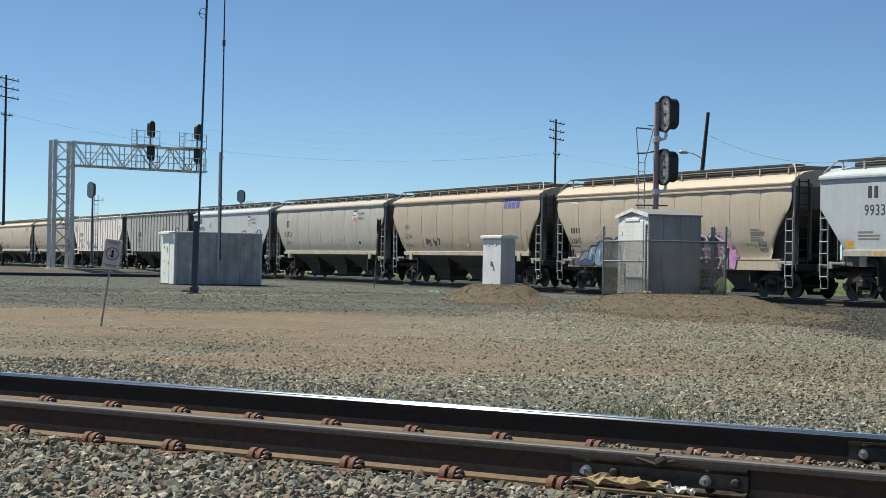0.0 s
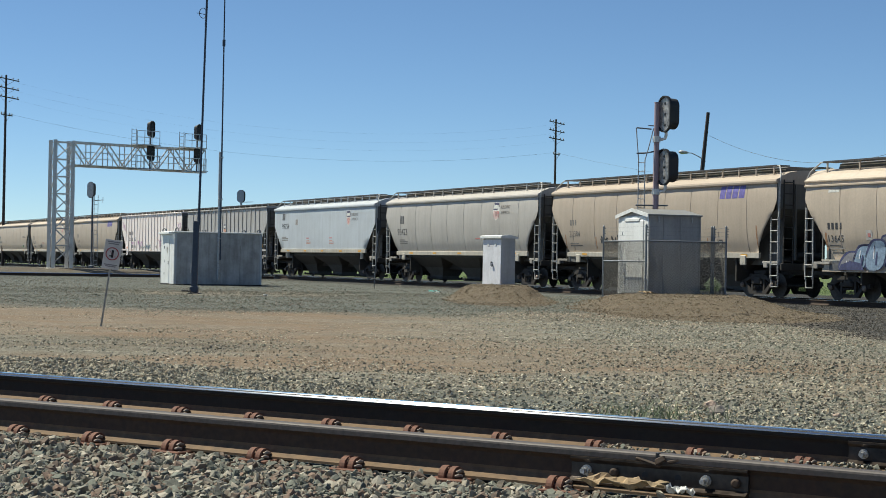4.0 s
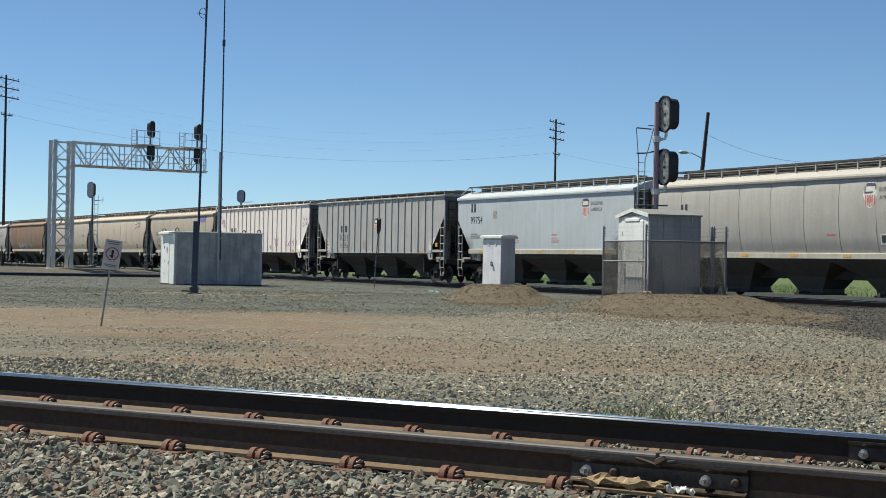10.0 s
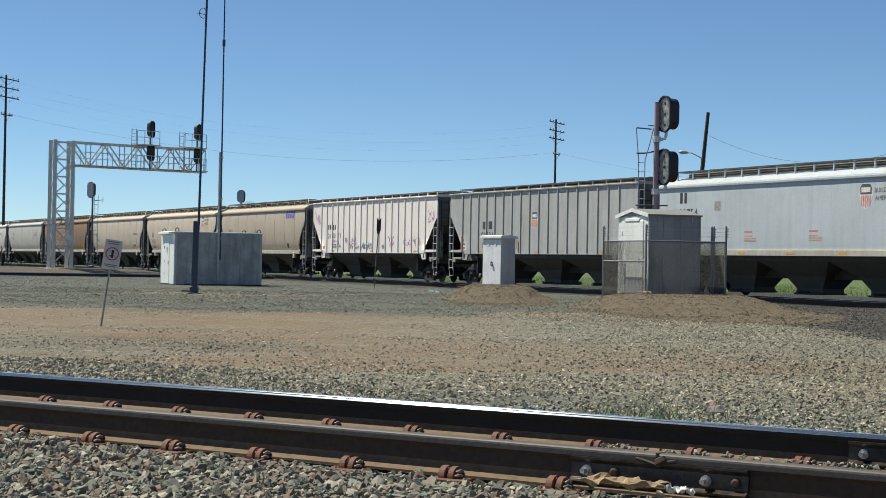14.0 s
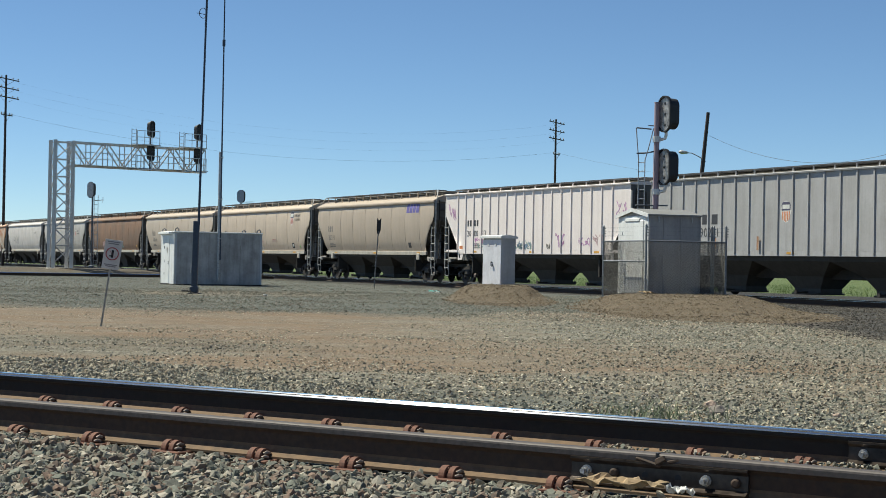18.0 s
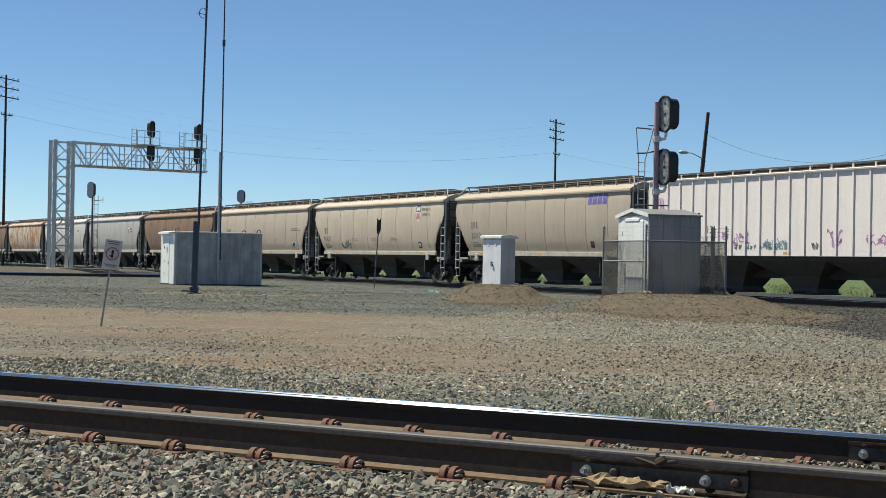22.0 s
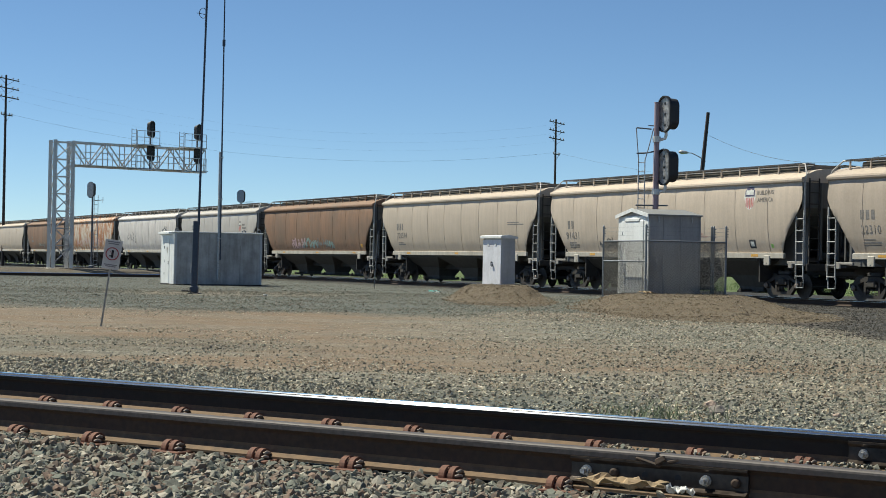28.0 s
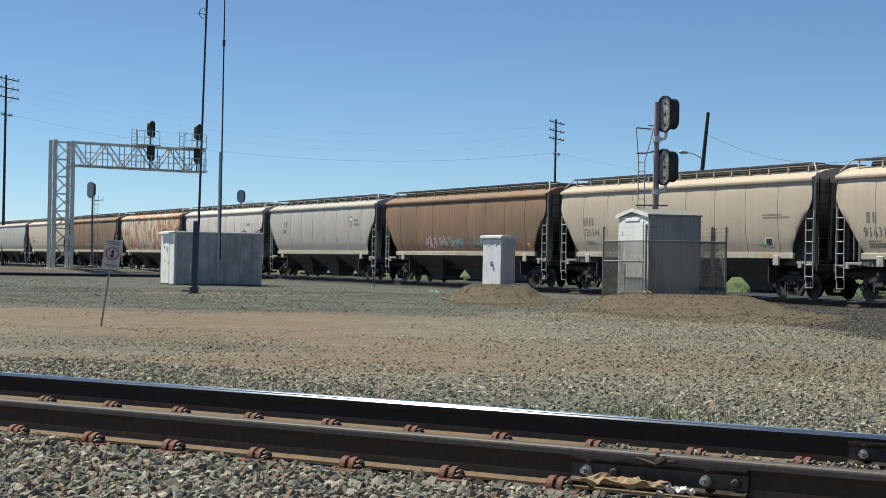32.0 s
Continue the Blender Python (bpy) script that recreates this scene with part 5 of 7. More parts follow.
def signal_mast():
    gx, gy = 6.66, 52.0
    t = thing("signal_mast", pose(gx, gy, 0.0), "tall signal mast with two black heads and a ladder", "railway signal")
    part("mast", Shape().tube([(0, 0, -0.1), (0, 0, 3.0), (0, 0, 6.22)], [0.10, 0.095, 0.085], 12).tube([(0, 0, 6.22), (0, 0, 6.25)], 0.09, 12), M["mast"], t, "weathered grey pink mast")
    part("base_box", Shape().box((0, 0, 0.15), (0.55, 0.55, 0.5), b=0.03), M["dark_steel"], t)
    part("sleeve", Shape().tube([(0, 0, 2.6), (0, 0, 2.75)], 0.115, 12), M["steel"], t)
    for z, zb in ((5.86, 5.08), (4.20, 3.43)):
        signal_head(t, pose(0.22, -0.22, z, 0, 0, -58), deep=0.37)
        part("bracket", Shape().tube([(0, 0, zb), (0.16, -0.06, zb), (0.25, -0.10, zb + 0.02), (0.28, -0.12, zb + 0.12), (0.28, -0.12, zb + 0.32)], 0.05, 8).tube([(0, 0, zb - 0.09), (0, 0, zb + 0.09)], 0.13, 10), M["white"], t, "pale pipe bracket")
    s = Shape()
    for x, top in ((-0.55, -0.64), (-0.35, -0.09)):
        s.tube([(x, 0.05, 0.1), (x, 0.05, 4.42), (x + (top - x) * 0.45, 0.05, 4.85), (top, 0.05, 5.44)], 0.017, 6)
    for i in range(16):
        z = 0.35 + 0.285 * i
        s.tube([(-0.55, 0.05, z), (-0.35, 0.05, z)], 0.013, 6)
    part("ladder", s, M["steel"], t, "steel ladder with a flared top")
    part("top_bar", Shape().tube([(-0.62, 0.05, 5.44), (-0.16, 0.05, 5.40)], 0.022, 6).tube([(-0.26, 0.05, 5.52), (0, 0, 5.50)], 0.018, 6), M["dark_steel"], t)
    part("stay", Shape().tube([(-0.62, 0.05, 4.63), (-0.3, 0.02, 4.65), (0.15, 0, 4.74)], 0.024, 6), M["dark_steel"], t)
    part("stay", Shape().box((-0.12, 0.05, 3.0), (1.0, 0.22, 0.04), b=0.008), M["dark_steel"], t, "small maintenance step")
    return t


def gantry():
    """Cantilever signal bridge of steel lattice: a four-legged tower, an arm with a walkway, and signals."""
    near = 0.82
    t = thing("signal_gantry", Matrix.Translation(Vector(EYE) * (1 - near)) @ Matrix.Scale(near, 4), "grey steel lattice cantilever signal gantry with two signals", "signal gantry")
    a, b = Vector((-30.33, 131.0, 0.0)), Vector((-20.3, 138.6, 0.0))
    u = (b - a).normalized()
    v = Vector((-u.y, u.x, 0))
    at = lambda x, y, z: a + u * x + v * y + Vector((0, 0, z))
    hw, hd, top = 0.76, 0.45, 10.15
    for x in (-hw, hw):
        for y in (-hd, hd):
            part("tower_leg", Shape().bar(at(x, y, 0.1), at(x, y, top + 0.05), 0.22, 0.27), M["gantry"], t)
    n = 7
    for i in range(n):
        z0, z1 = 0.5 + (top - 0.6) * i / n, 0.5 + (top - 0.6) * (i + 1) / n
        part("brace", Shape().bar(at(-hw, -hd - 0.08, z0), at(hw, -hd - 0.08, z1), 0.075).bar(at(hw, -hd - 0.02, z0 + 0.02), at(-hw, -hd - 0.02, z1 + 0.02), 0.075), M["gantry"], t)
        for y in (-hd, hd):
            part("strut", Shape().bar(at(-hw, y, z1), at(hw, y, z1), 0.08), M["gantry"], t)
        for x in (-hw, hw):
            part("brace", Shape().bar(at(x, -hd, z0 if i % 2 else z1), at(x, hd, z1 if i % 2 else z0), 0.08), M["gantry"], t)
    part("footing", Shape().box(at(0, 0, -0.12), (3.0, 2.2, 0.4), pose(0, 0, 0, 0, 0, math.degrees(math.atan2(u.y, u.x))), b=0.05), M["concrete"], t, "concrete footing")
    lo, ln = 8.25, (b - a).length
    for y in (-hd, hd):
        part("chord", Shape().bar(at(hw, y, top - 0.06), at(ln, y, top - 0.06), 0.15), M["gantry"], t)
        part("chord", Shape().bar(at(hw, y, lo), at(ln, y, lo), 0.16), M["gantry"], t)
        m = 8
        for i in range(m):
            x0, x1 = hw + (ln - hw) * i / m, hw + (ln - hw) * (i + 1) / m
            part("web_bar", Shape().bar(at(x0, y, top if i % 2 == 0 else lo), at(x1, y, lo if i % 2 == 0 else top), 0.085), M["gantry"], t)
            part("web_post", Shape().bar(at(x1, y, lo), at(x1, y, top), 0.07), M["gantry"], t)
    for z in (lo + 0.55, lo + 1.05):
        part("handrail", Shape().bar(at(hw, -hd - 0.5, z), at(ln - 0.2, -hd - 0.5, z), 0.05), M["gantry"], t)
    for i in range(9):
        x = hw + 0.4 + (ln - hw - 0.8) * i / 8
        part("rail_post", Shape().bar(at(x, -hd - 0.5, lo), at(x, -hd - 0.5, lo + 1.05), 0.045), M["gantry"], t)
    part("walkway", Shape().box(at((ln + hw) / 2, -hd - 0.25, lo + 0.03), (ln - hw, 0.6, 0.05), pose(0, 0, 0, 0, 0, math.degrees(math.atan2(u.y, u.x)))), M["gantry"], t)
    rz = math.degrees(math.atan2(u.y, u.x))
    for x in (7.2, 11.5):
        for z in (11.45, 9.55):
            p = at(x, -1.3, z)
            signal_head(t, pose(p.x, p.y, p.z, 0, 0, rz + 15), 1.4, 0.56, 3, False, 0.36)
        # cages round the signals: platform, posts and rails
        for z0 in (10.15, 8.15):
            part("platform", Shape().box(at(x - 0.45, -1.0, z0), (2.1, 1.3, 0.07), pose(0, 0, 0, 0, 0, rz)), M["gantry"], t)
            for dx in (-1.45, -0.8, -0.15, 0.55):
                part("cage_post", Shape().bar(at(x + dx, -1.6, z0), at(x + dx, -1.6, z0 + 1.15), 0.05), M["gantry"], t)
            for z in (0.6, 1.12):
                part("cage_rail", Shape().bar(at(x - 1.45, -1.6, z0 + z), at(x + 0.55, -1.6, z0 + z), 0.05), M["gantry"], t)
        lad = Shape()
        for dx in (-1.9, -1.5):
            lad.bar(at(x + dx, -1.5, 8.3), at(x + dx, -1.5, 11.4), 0.05)
        for i in range(11):
            lad.bar(at(x - 1.9, -1.5, 8.5 + 0.28 * i), at(x - 1.5, -1.5, 8.5 + 0.28 * i), 0.035)
        part("ladder", lad, M["gantry"], t)
        part("signal_post", Shape().tube([at(x, -1.0, 8.1), at(x, -1.0, 12.0)], 0.07, 8), M["dark_steel"], t)
    return t


def small_signal():
    x, y = -23.8, 112.0
    t = thing("signal_post", pose(x, y, 0.2), "slim mast signal with one grey oval head and ladder", "railway signal")
    part("mast", Shape().tube([(0, 0, -0.1), (0, 0, 5.2)], 0.065, 8), M["dark_steel"], t)
    h = signal_head(t, pose(-0.1, -0.15, 5.35, 0, 0, -20), 1.10, 0.50, 2, False, 0.3)
    part("shade_back", Shape().prism(stadium(0.48, 1.06), -0.085, -0.055, "y"), M["steel"], h, "grey back plate")
    s = Shape()
    for dx in (0.12, 0.38):
        s.bar((dx, 0, 0.1), (dx, 0, 5.0), 0.03)
    for i in range(16):
        s.bar((0.12, 0, 0.3 + 0.29 * i), (0.38, 0, 0.3 + 0.29 * i), 0.025)
    part("ladder", s, M["steel"], t)
    part("stay", Shape().bar((-0.5, 0, 3.2), (0.7, 0, 3.2), 0.04).bar((0, 0, 4.6), (0.75, 0, 4.7), 0.04).bar((0.7, 0, 4.5), (0.7, 0, 4.9), 0.03), M["steel"], t)
    part("base_box", Shape().box((0, 0, 0.1), (0.34, 0.34, 0.3), b=0.03), M["dark_steel"], t)
    return t


def far_signal():
    t = thing("signal_post", pose(-17.16, 140.0, -0.2), "distant mast signal seen over the cars from behind", "railway signal")
    part("mast", Shape().tube([(0, 0, 0), (0, 0, 6.3)], 0.09, 8), M["steel"], t)
    h = signal_head(t, pose(0, 0.1, 6.55, 0, 0, 170), 1.1, 0.66, 2, False, 0.28)
    part("shade_back", Shape().prism(stadium(0.62, 1.06), 0.281, 0.30, "y"), M["steel"], h, "grey back plate")
    part("stay", Shape().bar((0, 0, 6.05), (1.0, 0, 6.1), 0.05), M["steel"], t)


def marker_post():
    """A leaning post with a slim dark blade, notched at the top."""
    t = thing("marker_post", pose(-3.30, 80.0, -0.16, 0, 3.3, 0), "leaning thin dark marker post with a notched blade", "track marker")
    part("post", Shape().tube([(0, 0, -0.1), (0, 0, 2.7)], 0.028, 6), M["dark_steel"], t)
    part("blade", Shape().prism([(-0.04, 2.55), (0.04, 2.55), (0.11, 2.75), (0.10, 3.35), (0.0, 3.22), (-0.10, 3.35), (-0.09, 2.75)], -0.012, 0.012, "y"), M["black"], t, "dark notched sign blade")


def warning_sign():
    """Leaning no-entry-on-foot sign; the picture on it is left as plain shapes."""
    t = thing("warning_sign", pose(-5.395, 26.2, -0.02, 0, 7.6, 8), "leaning white warning sign with a red ring", "sign")
    part("post", Shape().prism([(-0.014, -0.010), (0.014, -0.010), (0.014, 0.010), (0.008, 0.010), (0.008, 0.0), (-0.008, 0.0), (-0.008, 0.010), (-0.014, 0.010)], -0.1, 1.35, "z"), M["sign_post"], t)
    pl = part("plate", Shape().box((0, -0.02, 1.155), (0.27, 0.006, 0.47), b=0.002), M["sign_plate"], t, "grimy white sign plate")
    n = 28
    ring = [[(r * math.cos(2 * math.pi * i / n), -0.0255 - dy, 1.165 + r * math.sin(2 * math.pi * i / n)) for i in range(n)] for r, dy in ((0.088, 0.0), (0.088, 0.002), (0.104, 0.002), (0.104, 0.0))]
    part("ring", Shape().loft(ring, caps=False), M["sign_red"], pl, "faded red ring")
    part("slash", Shape().bar((-0.062, -0.0265, 1.227), (0.062, -0.0265, 1.103), 0.003, 0.016, (0, 1, 0)), M["sign_red"], pl)
    part("dark_shape", Shape().box((0.004, -0.0245, 1.165), (0.035, 0.002, 0.12)).box((-0.012, -0.0245, 1.13), (0.06, 0.002, 0.022)), M["black"], pl, "plain dark shape")
    for z, w in ((1.355, 0.20), (1.325, 0.17), (0.99, 0.2), (0.965, 0.16)):
        part("lettering_bar", Shape().box((0, -0.0245, z), (w, 0.002, 0.016)), M["sign_grey"], pl)
    for z in (1.34, 0.97):
        part("bolt", Shape().tube([(0, -0.024, z), (0, -0.032, z)], 0.008, 6), M["steel"], pl)


def antenna_masts():
    t = thing("radio_mast", pose(-8.22, 54.9, -0.12, 0, 1.0, 0), "tall thin radio mast on a stout hinged post", "radio mast")
    part("hinge_post", Shape().box((-0.02, 0, 1.22), (0.195, 0.2, 2.44), b=0.02).box((-0.02, 0, 0.16), (0.26, 0.26, 0.2), b=0.02), M["dark_blue_steel"], t, "dark blue-grey square post")
    part("pole", Shape().tube([(0.05, 0, 2.3), (0.05, 0, 5.5), (0.05, 0, 9.2)], [0.042, 0.037, 0.034], 8), M["dark_blue_steel"], t)
    part("upper_pole", Shape().tube([(0.05, 0, 8.9), (0.08, 0, 15.0)], [0.038, 0.028], 8), M["dark_blue_steel"], t)
    part("tag", Shape().box((-0.15, -0.06, 0.85), (0.012, 0.06, 0.32)), M["paper"], t, "white tag strip")
    loop = [(-0.06 + 0.12 * math.cos(a), 0, 9.35 + 0.17 * math.sin(a)) for a in (radians(q) for q in range(30, 331, 20))]
    part("loop_aerial", Shape().tube(loop, 0.012, 5).tube([(-0.25, 0, 9.35), (0.05, 0, 9.3)], 0.012, 5), M["dark_blue_steel"], t)
    part("footing", Shape().box((0, 0, 0.0), (0.46, 0.42, 0.12), b=0.04), M["black"], t)
    part("cable_coil", Shape().tube([(-0.1 - 0.3 * k / 9, -0.2 + 0.03 * math.sin(2 * k), 0.07 + 0.06 * abs(math.sin(1.7 * k))) for k in range(10)], 0.03, 6), M["black"], t, "dark coil of cable at the foot")
    t = thing("radio_mast", pose(-10.28, 75.72, -0.2), "tall radio mast strapped to the house wall", "radio mast")
    part("pole", Shape().tube([(0, 0, 0.25), (0, 0, 6.15)], 0.065, 10), M["steel"], t, "grey steel pipe")
    part("upper_pole", Shape().tube([(0.07, 0, 1.2), (0.07, 0, 9.0), (0.07, 0, 17.0)], [0.04, 0.035, 0.026], 8), M["dark_blue_steel"], t)
    for z in (0.6, 2.2, 4.0, 5.9):
        part("clamp", Shape().box((0.05, 0, z), (0.20, 0.14, 0.05), b=0.012), M["steel"], t)
    part("coil_cover", Shape().tube([(0.07, 0, 11.0), (0.07, 0, 11.3)], 0.07, 8), M["dark_blue_steel"], t)
    part("wall_bracket", Shape().box((0.0, 0.12, 0.45), (0.14, 0.25, 0.1)).box((0.0, 0.12, 2.2), (0.14, 0.25, 0.1)), M["steel"], t)


def utility_pole(x, y, top, arms, label, r=0.19, lean=0.0, turn=56.0):
    t = thing("utility_pole", pose(x, y, -0.4, 0, lean, turn), label, "utility pole")
    part("pole", Shape().tube([(0, 0, -0.5), (0, 0, top * 0.5), (0, 0, top + 0.4)], [r * 1.15, r, r * 0.72], 10), M["wood"], t)
    for z, w in arms:
        arm = part("crossarm", Shape().box((0, -0.16, z + 0.4), (w, 0.10, 0.11), b=0.01).bar((-w * 0.3, -0.16, z + 0.33), (0, -0.1, z - 0.3), 0.025).bar((w * 0.3, -0.16, z + 0.33), (0, -0.1, z - 0.3), 0.025), M["wood"], t)
        for k in (-0.46, -0.24, 0.24, 0.46):
            part("insulator", Shape().tube([(w * k, -0.16, z + 0.47), (w * k, -0.16, z + 0.6), (w * k, -0.16, z + 0.68)], [0.05, 0.08, 0.03], 8), M["steel"], arm)
    return t


def wire(a, b, sag, r=0.012, label="thin sagging overhead wire between utility poles"):
    a, b = Vector(a), Vector(b)
    pts = [a.lerp(b, i / 20) - Vector((0, 0, sag * 4 * (i / 20) * (1 - i / 20))) for i in range(21)]
    ob = part("overhead_wire", Shape().tube(pts, r, 4), M["wire"], None)
    return tagged(ob, label, "wire", "overhead wires")


M["house"] = painted("weathered_grey_sheet", (0.47, 0.458, 0.445), (0.24, 0.225, 0.205), 0.85, 0.75, 0.55, 0.1, 12, 1.9)
M["hut"] = painted("dull_grey_sheet", (0.43, 0.41, 0.39), (0.21, 0.20, 0.19), 0.6, 0.5, 0.6, 0.05)
M["hut_roof"] = painted("pale_grey_roof_sheet", (0.27, 0.265, 0.25), (0.19, 0.175, 0.155), 0.4, 0.2, 0.55, 0.2)
M["rust_paint"] = plain("rusty_brown_slat", (0.24, 0.14, 0.10), 0.8, 0.0, 0.3, 20)
M["concrete"] = plain("dusty_concrete", (0.36, 0.33, 0.28), 0.9, 0.0, 0.25, 12)
M["fence_post"] = plain("dull_galvanised_fence", (0.21, 0.225, 0.24), 0.55, 0.45, 0.25, 20)
M["mesh"] = plain("dull_zinc_mesh_wire", (0.115, 0.112, 0.105), 0.8, 0.1, 0.3, 20)
M["mast"] = painted("oxidised_mast_paint", (0.36, 0.27, 0.30), (0.22, 0.16, 0.17), 0.4, 0.3, 0.6)
M["gantry"] = painted("galvanised_lattice_steel", (0.55, 0.535, 0.52), (0.36, 0.335, 0.31), 0.4, 0.2, 0.34, 0.4)
M["dark_blue_steel"] = plain("dark_blue_grey_pole_paint", (0.04, 0.055, 0.085), 0.5, 0.2, 0.2, 10)
M["sign_post"] = plain("dull_grey_sign_post", (0.30, 0.30, 0.28), 0.6, 0.3, 0.2, 20)
M["sign_plate"] = painted("grimy_white_sign", (0.58, 0.57, 0.55), (0.38, 0.36, 0.33), 0.4, 0.3, 0.6, fine=40, coarse=6)
M["sign_red"] = plain("faded_sign_red", (0.33, 0.06, 0.07), 0.6, 0.0, 0.2, 30)
M["sign_grey"] = plain("faded_sign_lettering", (0.20, 0.19, 0.20), 0.6, 0.0, 0.2, 30)
M["wire"] = plain("dull_wire", (0.11, 0.13, 0.15), 0.6, 0.2, 0.2, 3)

equipment_house()
signal_cabinet()
signal_hut()
fence()
signal_mast()
gantry()
small_signal()
far_signal()
marker_post()
warning_sign()
antenna_masts()
ARMS1 = [(21.25, 5.4), (20.2, 5.4), (19.15, 5.4), (17.1, 2.6)]
ARMS2 = [(18.95, 5.4), (17.9, 5.4), (16.9, 5.4), (14.95, 2.4)]
utility_pole(-50.58, 190.0, 21.7, ARMS1, "tall dark wooden utility pole with several crossarms", 0.155, 0.0, 76.0)
utility_pole(14.0, 209.0, 19.4, ARMS2, "tall dark wooden utility pole with several crossarms", 0.155, 0.0, 66.0)
lamp = utility_pole(14.5, 97.0, 10.2, [], "leaning wooden pole with a street lamp arm", 0.145, 5.0, 0)
part("lamp_arm", Shape().tube([(0.15, 0, 7.7), (-0.25, 0, 7.95), (-0.7, 0, 8.12), (-1.0, 0, 8.12)], 0.028, 6), M["steel"], lamp)
part("lamp_head", Shape().loft([[(x, r * math.cos(a), 8.12 + 0.7 * r * math.sin(a)) for a in (2 * math.pi * k / 10 for k in range(10))] for x, r in ((-0.9, 0.04), (-1.05, 0.13), (-1.3, 0.17), (-1.45, 0.10), (-1.5, 0.02))], True), M["steel"], lamp, "grey cobra-head lamp")
for _dz1, _dz2 in ((20.8, 18.9), (19.8, 17.8), (18.8, 16.8)):
    for _off in (1.2,):
        wire((-50.4 + _off, 190.0, _dz1), (14.0 + _off, 209.0, _dz2), 3.2, 0.0035)
wire((-50.58, 190.0, 17.3), (14.0, 209.0, 15.2), 2.9, 0.011)
wire((14.0, 209.0, 15.2), (45.0, 170.0, 9.0), 1.0, 0.012)
wire((15.5, 97.0, 8.8), (30.0, 84.0, 11.0), 2.8, 0.012)
wire((-50.4, 190.0, 19.8), (-150.0, 165.0, 19.8), 2.5, 0.012)
# a second line comes in from the left and meets the main line
_b0, _b1 = Vector((-26.77, 100.0, 0)), Vector((-17.8, 103.3, 0))
_bd = (_b1 - _b0).normalized()
_bn = Vector((-_bd.y, _bd.x, 0))
for _i, _o in enumerate((0.0, 1.51)):
    rail("rail_branch_%d" % (_i + 1), _b0 + _bn * _o, _bd, -120, 17.0 - 1.2 * _i, 0.0, "dull steel rail of a branch line on low ballast", False)

# ---------------------------------------------------------------- marks on the cars
M["ink"] = plain("dark_stencil_paint", (0.045, 0.045, 0.05), 0.6, 0.0, 0.3, 10)
M["ink_soft"] = plain("faded_stencil_paint", (0.20, 0.185, 0.17), 0.7, 0.0, 0.3, 10)
M["violet"] = plain("faded_violet_paint", (0.15, 0.13, 0.36), 0.6, 0.0, 0.3, 10)
M["navy"] = plain("shield_faded_navy", (0.085, 0.075, 0.12), 0.5, 0.0, 0.2, 10)
M["shield_red"] = plain("shield_faded_red", (0.58, 0.22, 0.20), 0.6, 0.0, 0.25, 10)
M["orange"] = plain("faded_orange", (0.62, 0.22, 0.09), 0.6, 0.0, 0.3, 10)
M["label_white"] = plain("white_label", (0.66, 0.65, 0.60), 0.6, 0.0, 0.2, 10)
M["red_stencil"] = plain("faded_red_stencil", (0.50, 0.30, 0.25), 0.7, 0.0, 0.3, 10)
M["amber"] = plain("amber_reflector", (0.60, 0.32, 0.06), 0.5, 0.0, 0.25, 10)
M["pink"] = plain("graffiti_lilac_pink", (0.46, 0.24, 0.42), 0.6, 0.0, 0.35, 3)
M["graf_black"] = plain("graffiti_black", (0.03, 0.028, 0.035), 0.5, 0.0, 0.3, 10)
M["graf_white"] = plain("graffiti_white", (0.68, 0.66, 0.68), 0.5, 0.0, 0.2, 10)
M["graf_blue"] = plain("graffiti_pale_blue", (0.20, 0.27, 0.36), 0.6, 0.0, 0.3, 10)
M["graf_navy"] = plain("graffiti_dark_blue", (0.055, 0.06, 0.13), 0.6, 0.0, 0.3, 10)
M["graf_slate"] = plain("graffiti_slate", (0.21, 0.205, 0.225), 0.6, 0.0, 0.3, 5)
M["graf_lilac"] = plain("graffiti_dusty_lilac", (0.28, 0.23, 0.28), 0.6, 0.0, 0.3, 5)
M["graf_teal"] = plain("graffiti_faded_teal", (0.24, 0.33, 0.30), 0.6, 0.0, 0.35, 5)
M["graf_green"] = plain("graffiti_green", (0.30, 0.55, 0.14), 0.6, 0.0, 0.3, 10)
M["cream_label"] = plain("cream_label", (0.50, 0.46, 0.42), 0.6, 0.0, 0.2, 10)
M["stain_dark"] = plain("dark_grey_touch_up", (0.10, 0.10, 0.105), 0.6, 0.0, 0.3, 8)
M["rust_run"] = plain("orange_rust_run", (0.36, 0.20, 0.11), 0.8, 0.0, 0.35, 8)
M["stain"] = plain("grey_stain_and_shadow", (0.30, 0.28, 0.27), 0.8, 0.0, 0.3, 10)
M["graf_faint"] = plain("faded_rose_scrawl", (0.52, 0.36, 0.36), 0.7, 0.0, 0.3, 10)


def laid(car, x, z, pts, faces, lift=0.004):
    """Flat faces laid on the near side of a car, round its swell; pts are along and up from (x, z)."""
    body, half, kind = car
    s = Shape()
    s.add([(x + a, -(surface_y(kind, half, x + a, z + b) + lift), z + b) for a, b in pts], faces)
    return s


def sheet_of(car, x, z, pts, lift=0.004, n=6):
    """A four-cornered patch laid on the side, in small pieces."""
    (a, b), (c, d), (e, f), (g, h) = pts
    grid = []
    for j in range(n + 1):
        v = j / n
        for i in range(n + 1):
            u = i / n
            grid.append(((1 - v) * ((1 - u) * a + u * c) + v * ((1 - u) * g + u * e), (1 - v) * ((1 - u) * b + u * d) + v * ((1 - u) * h + u * f)))
    return laid(car, x, z, grid, [(j * (n + 1) + i, j * (n + 1) + i + 1, (j + 1) * (n + 1) + i + 1, (j + 1) * (n + 1) + i) for j in range(n) for i in range(n)], lift)


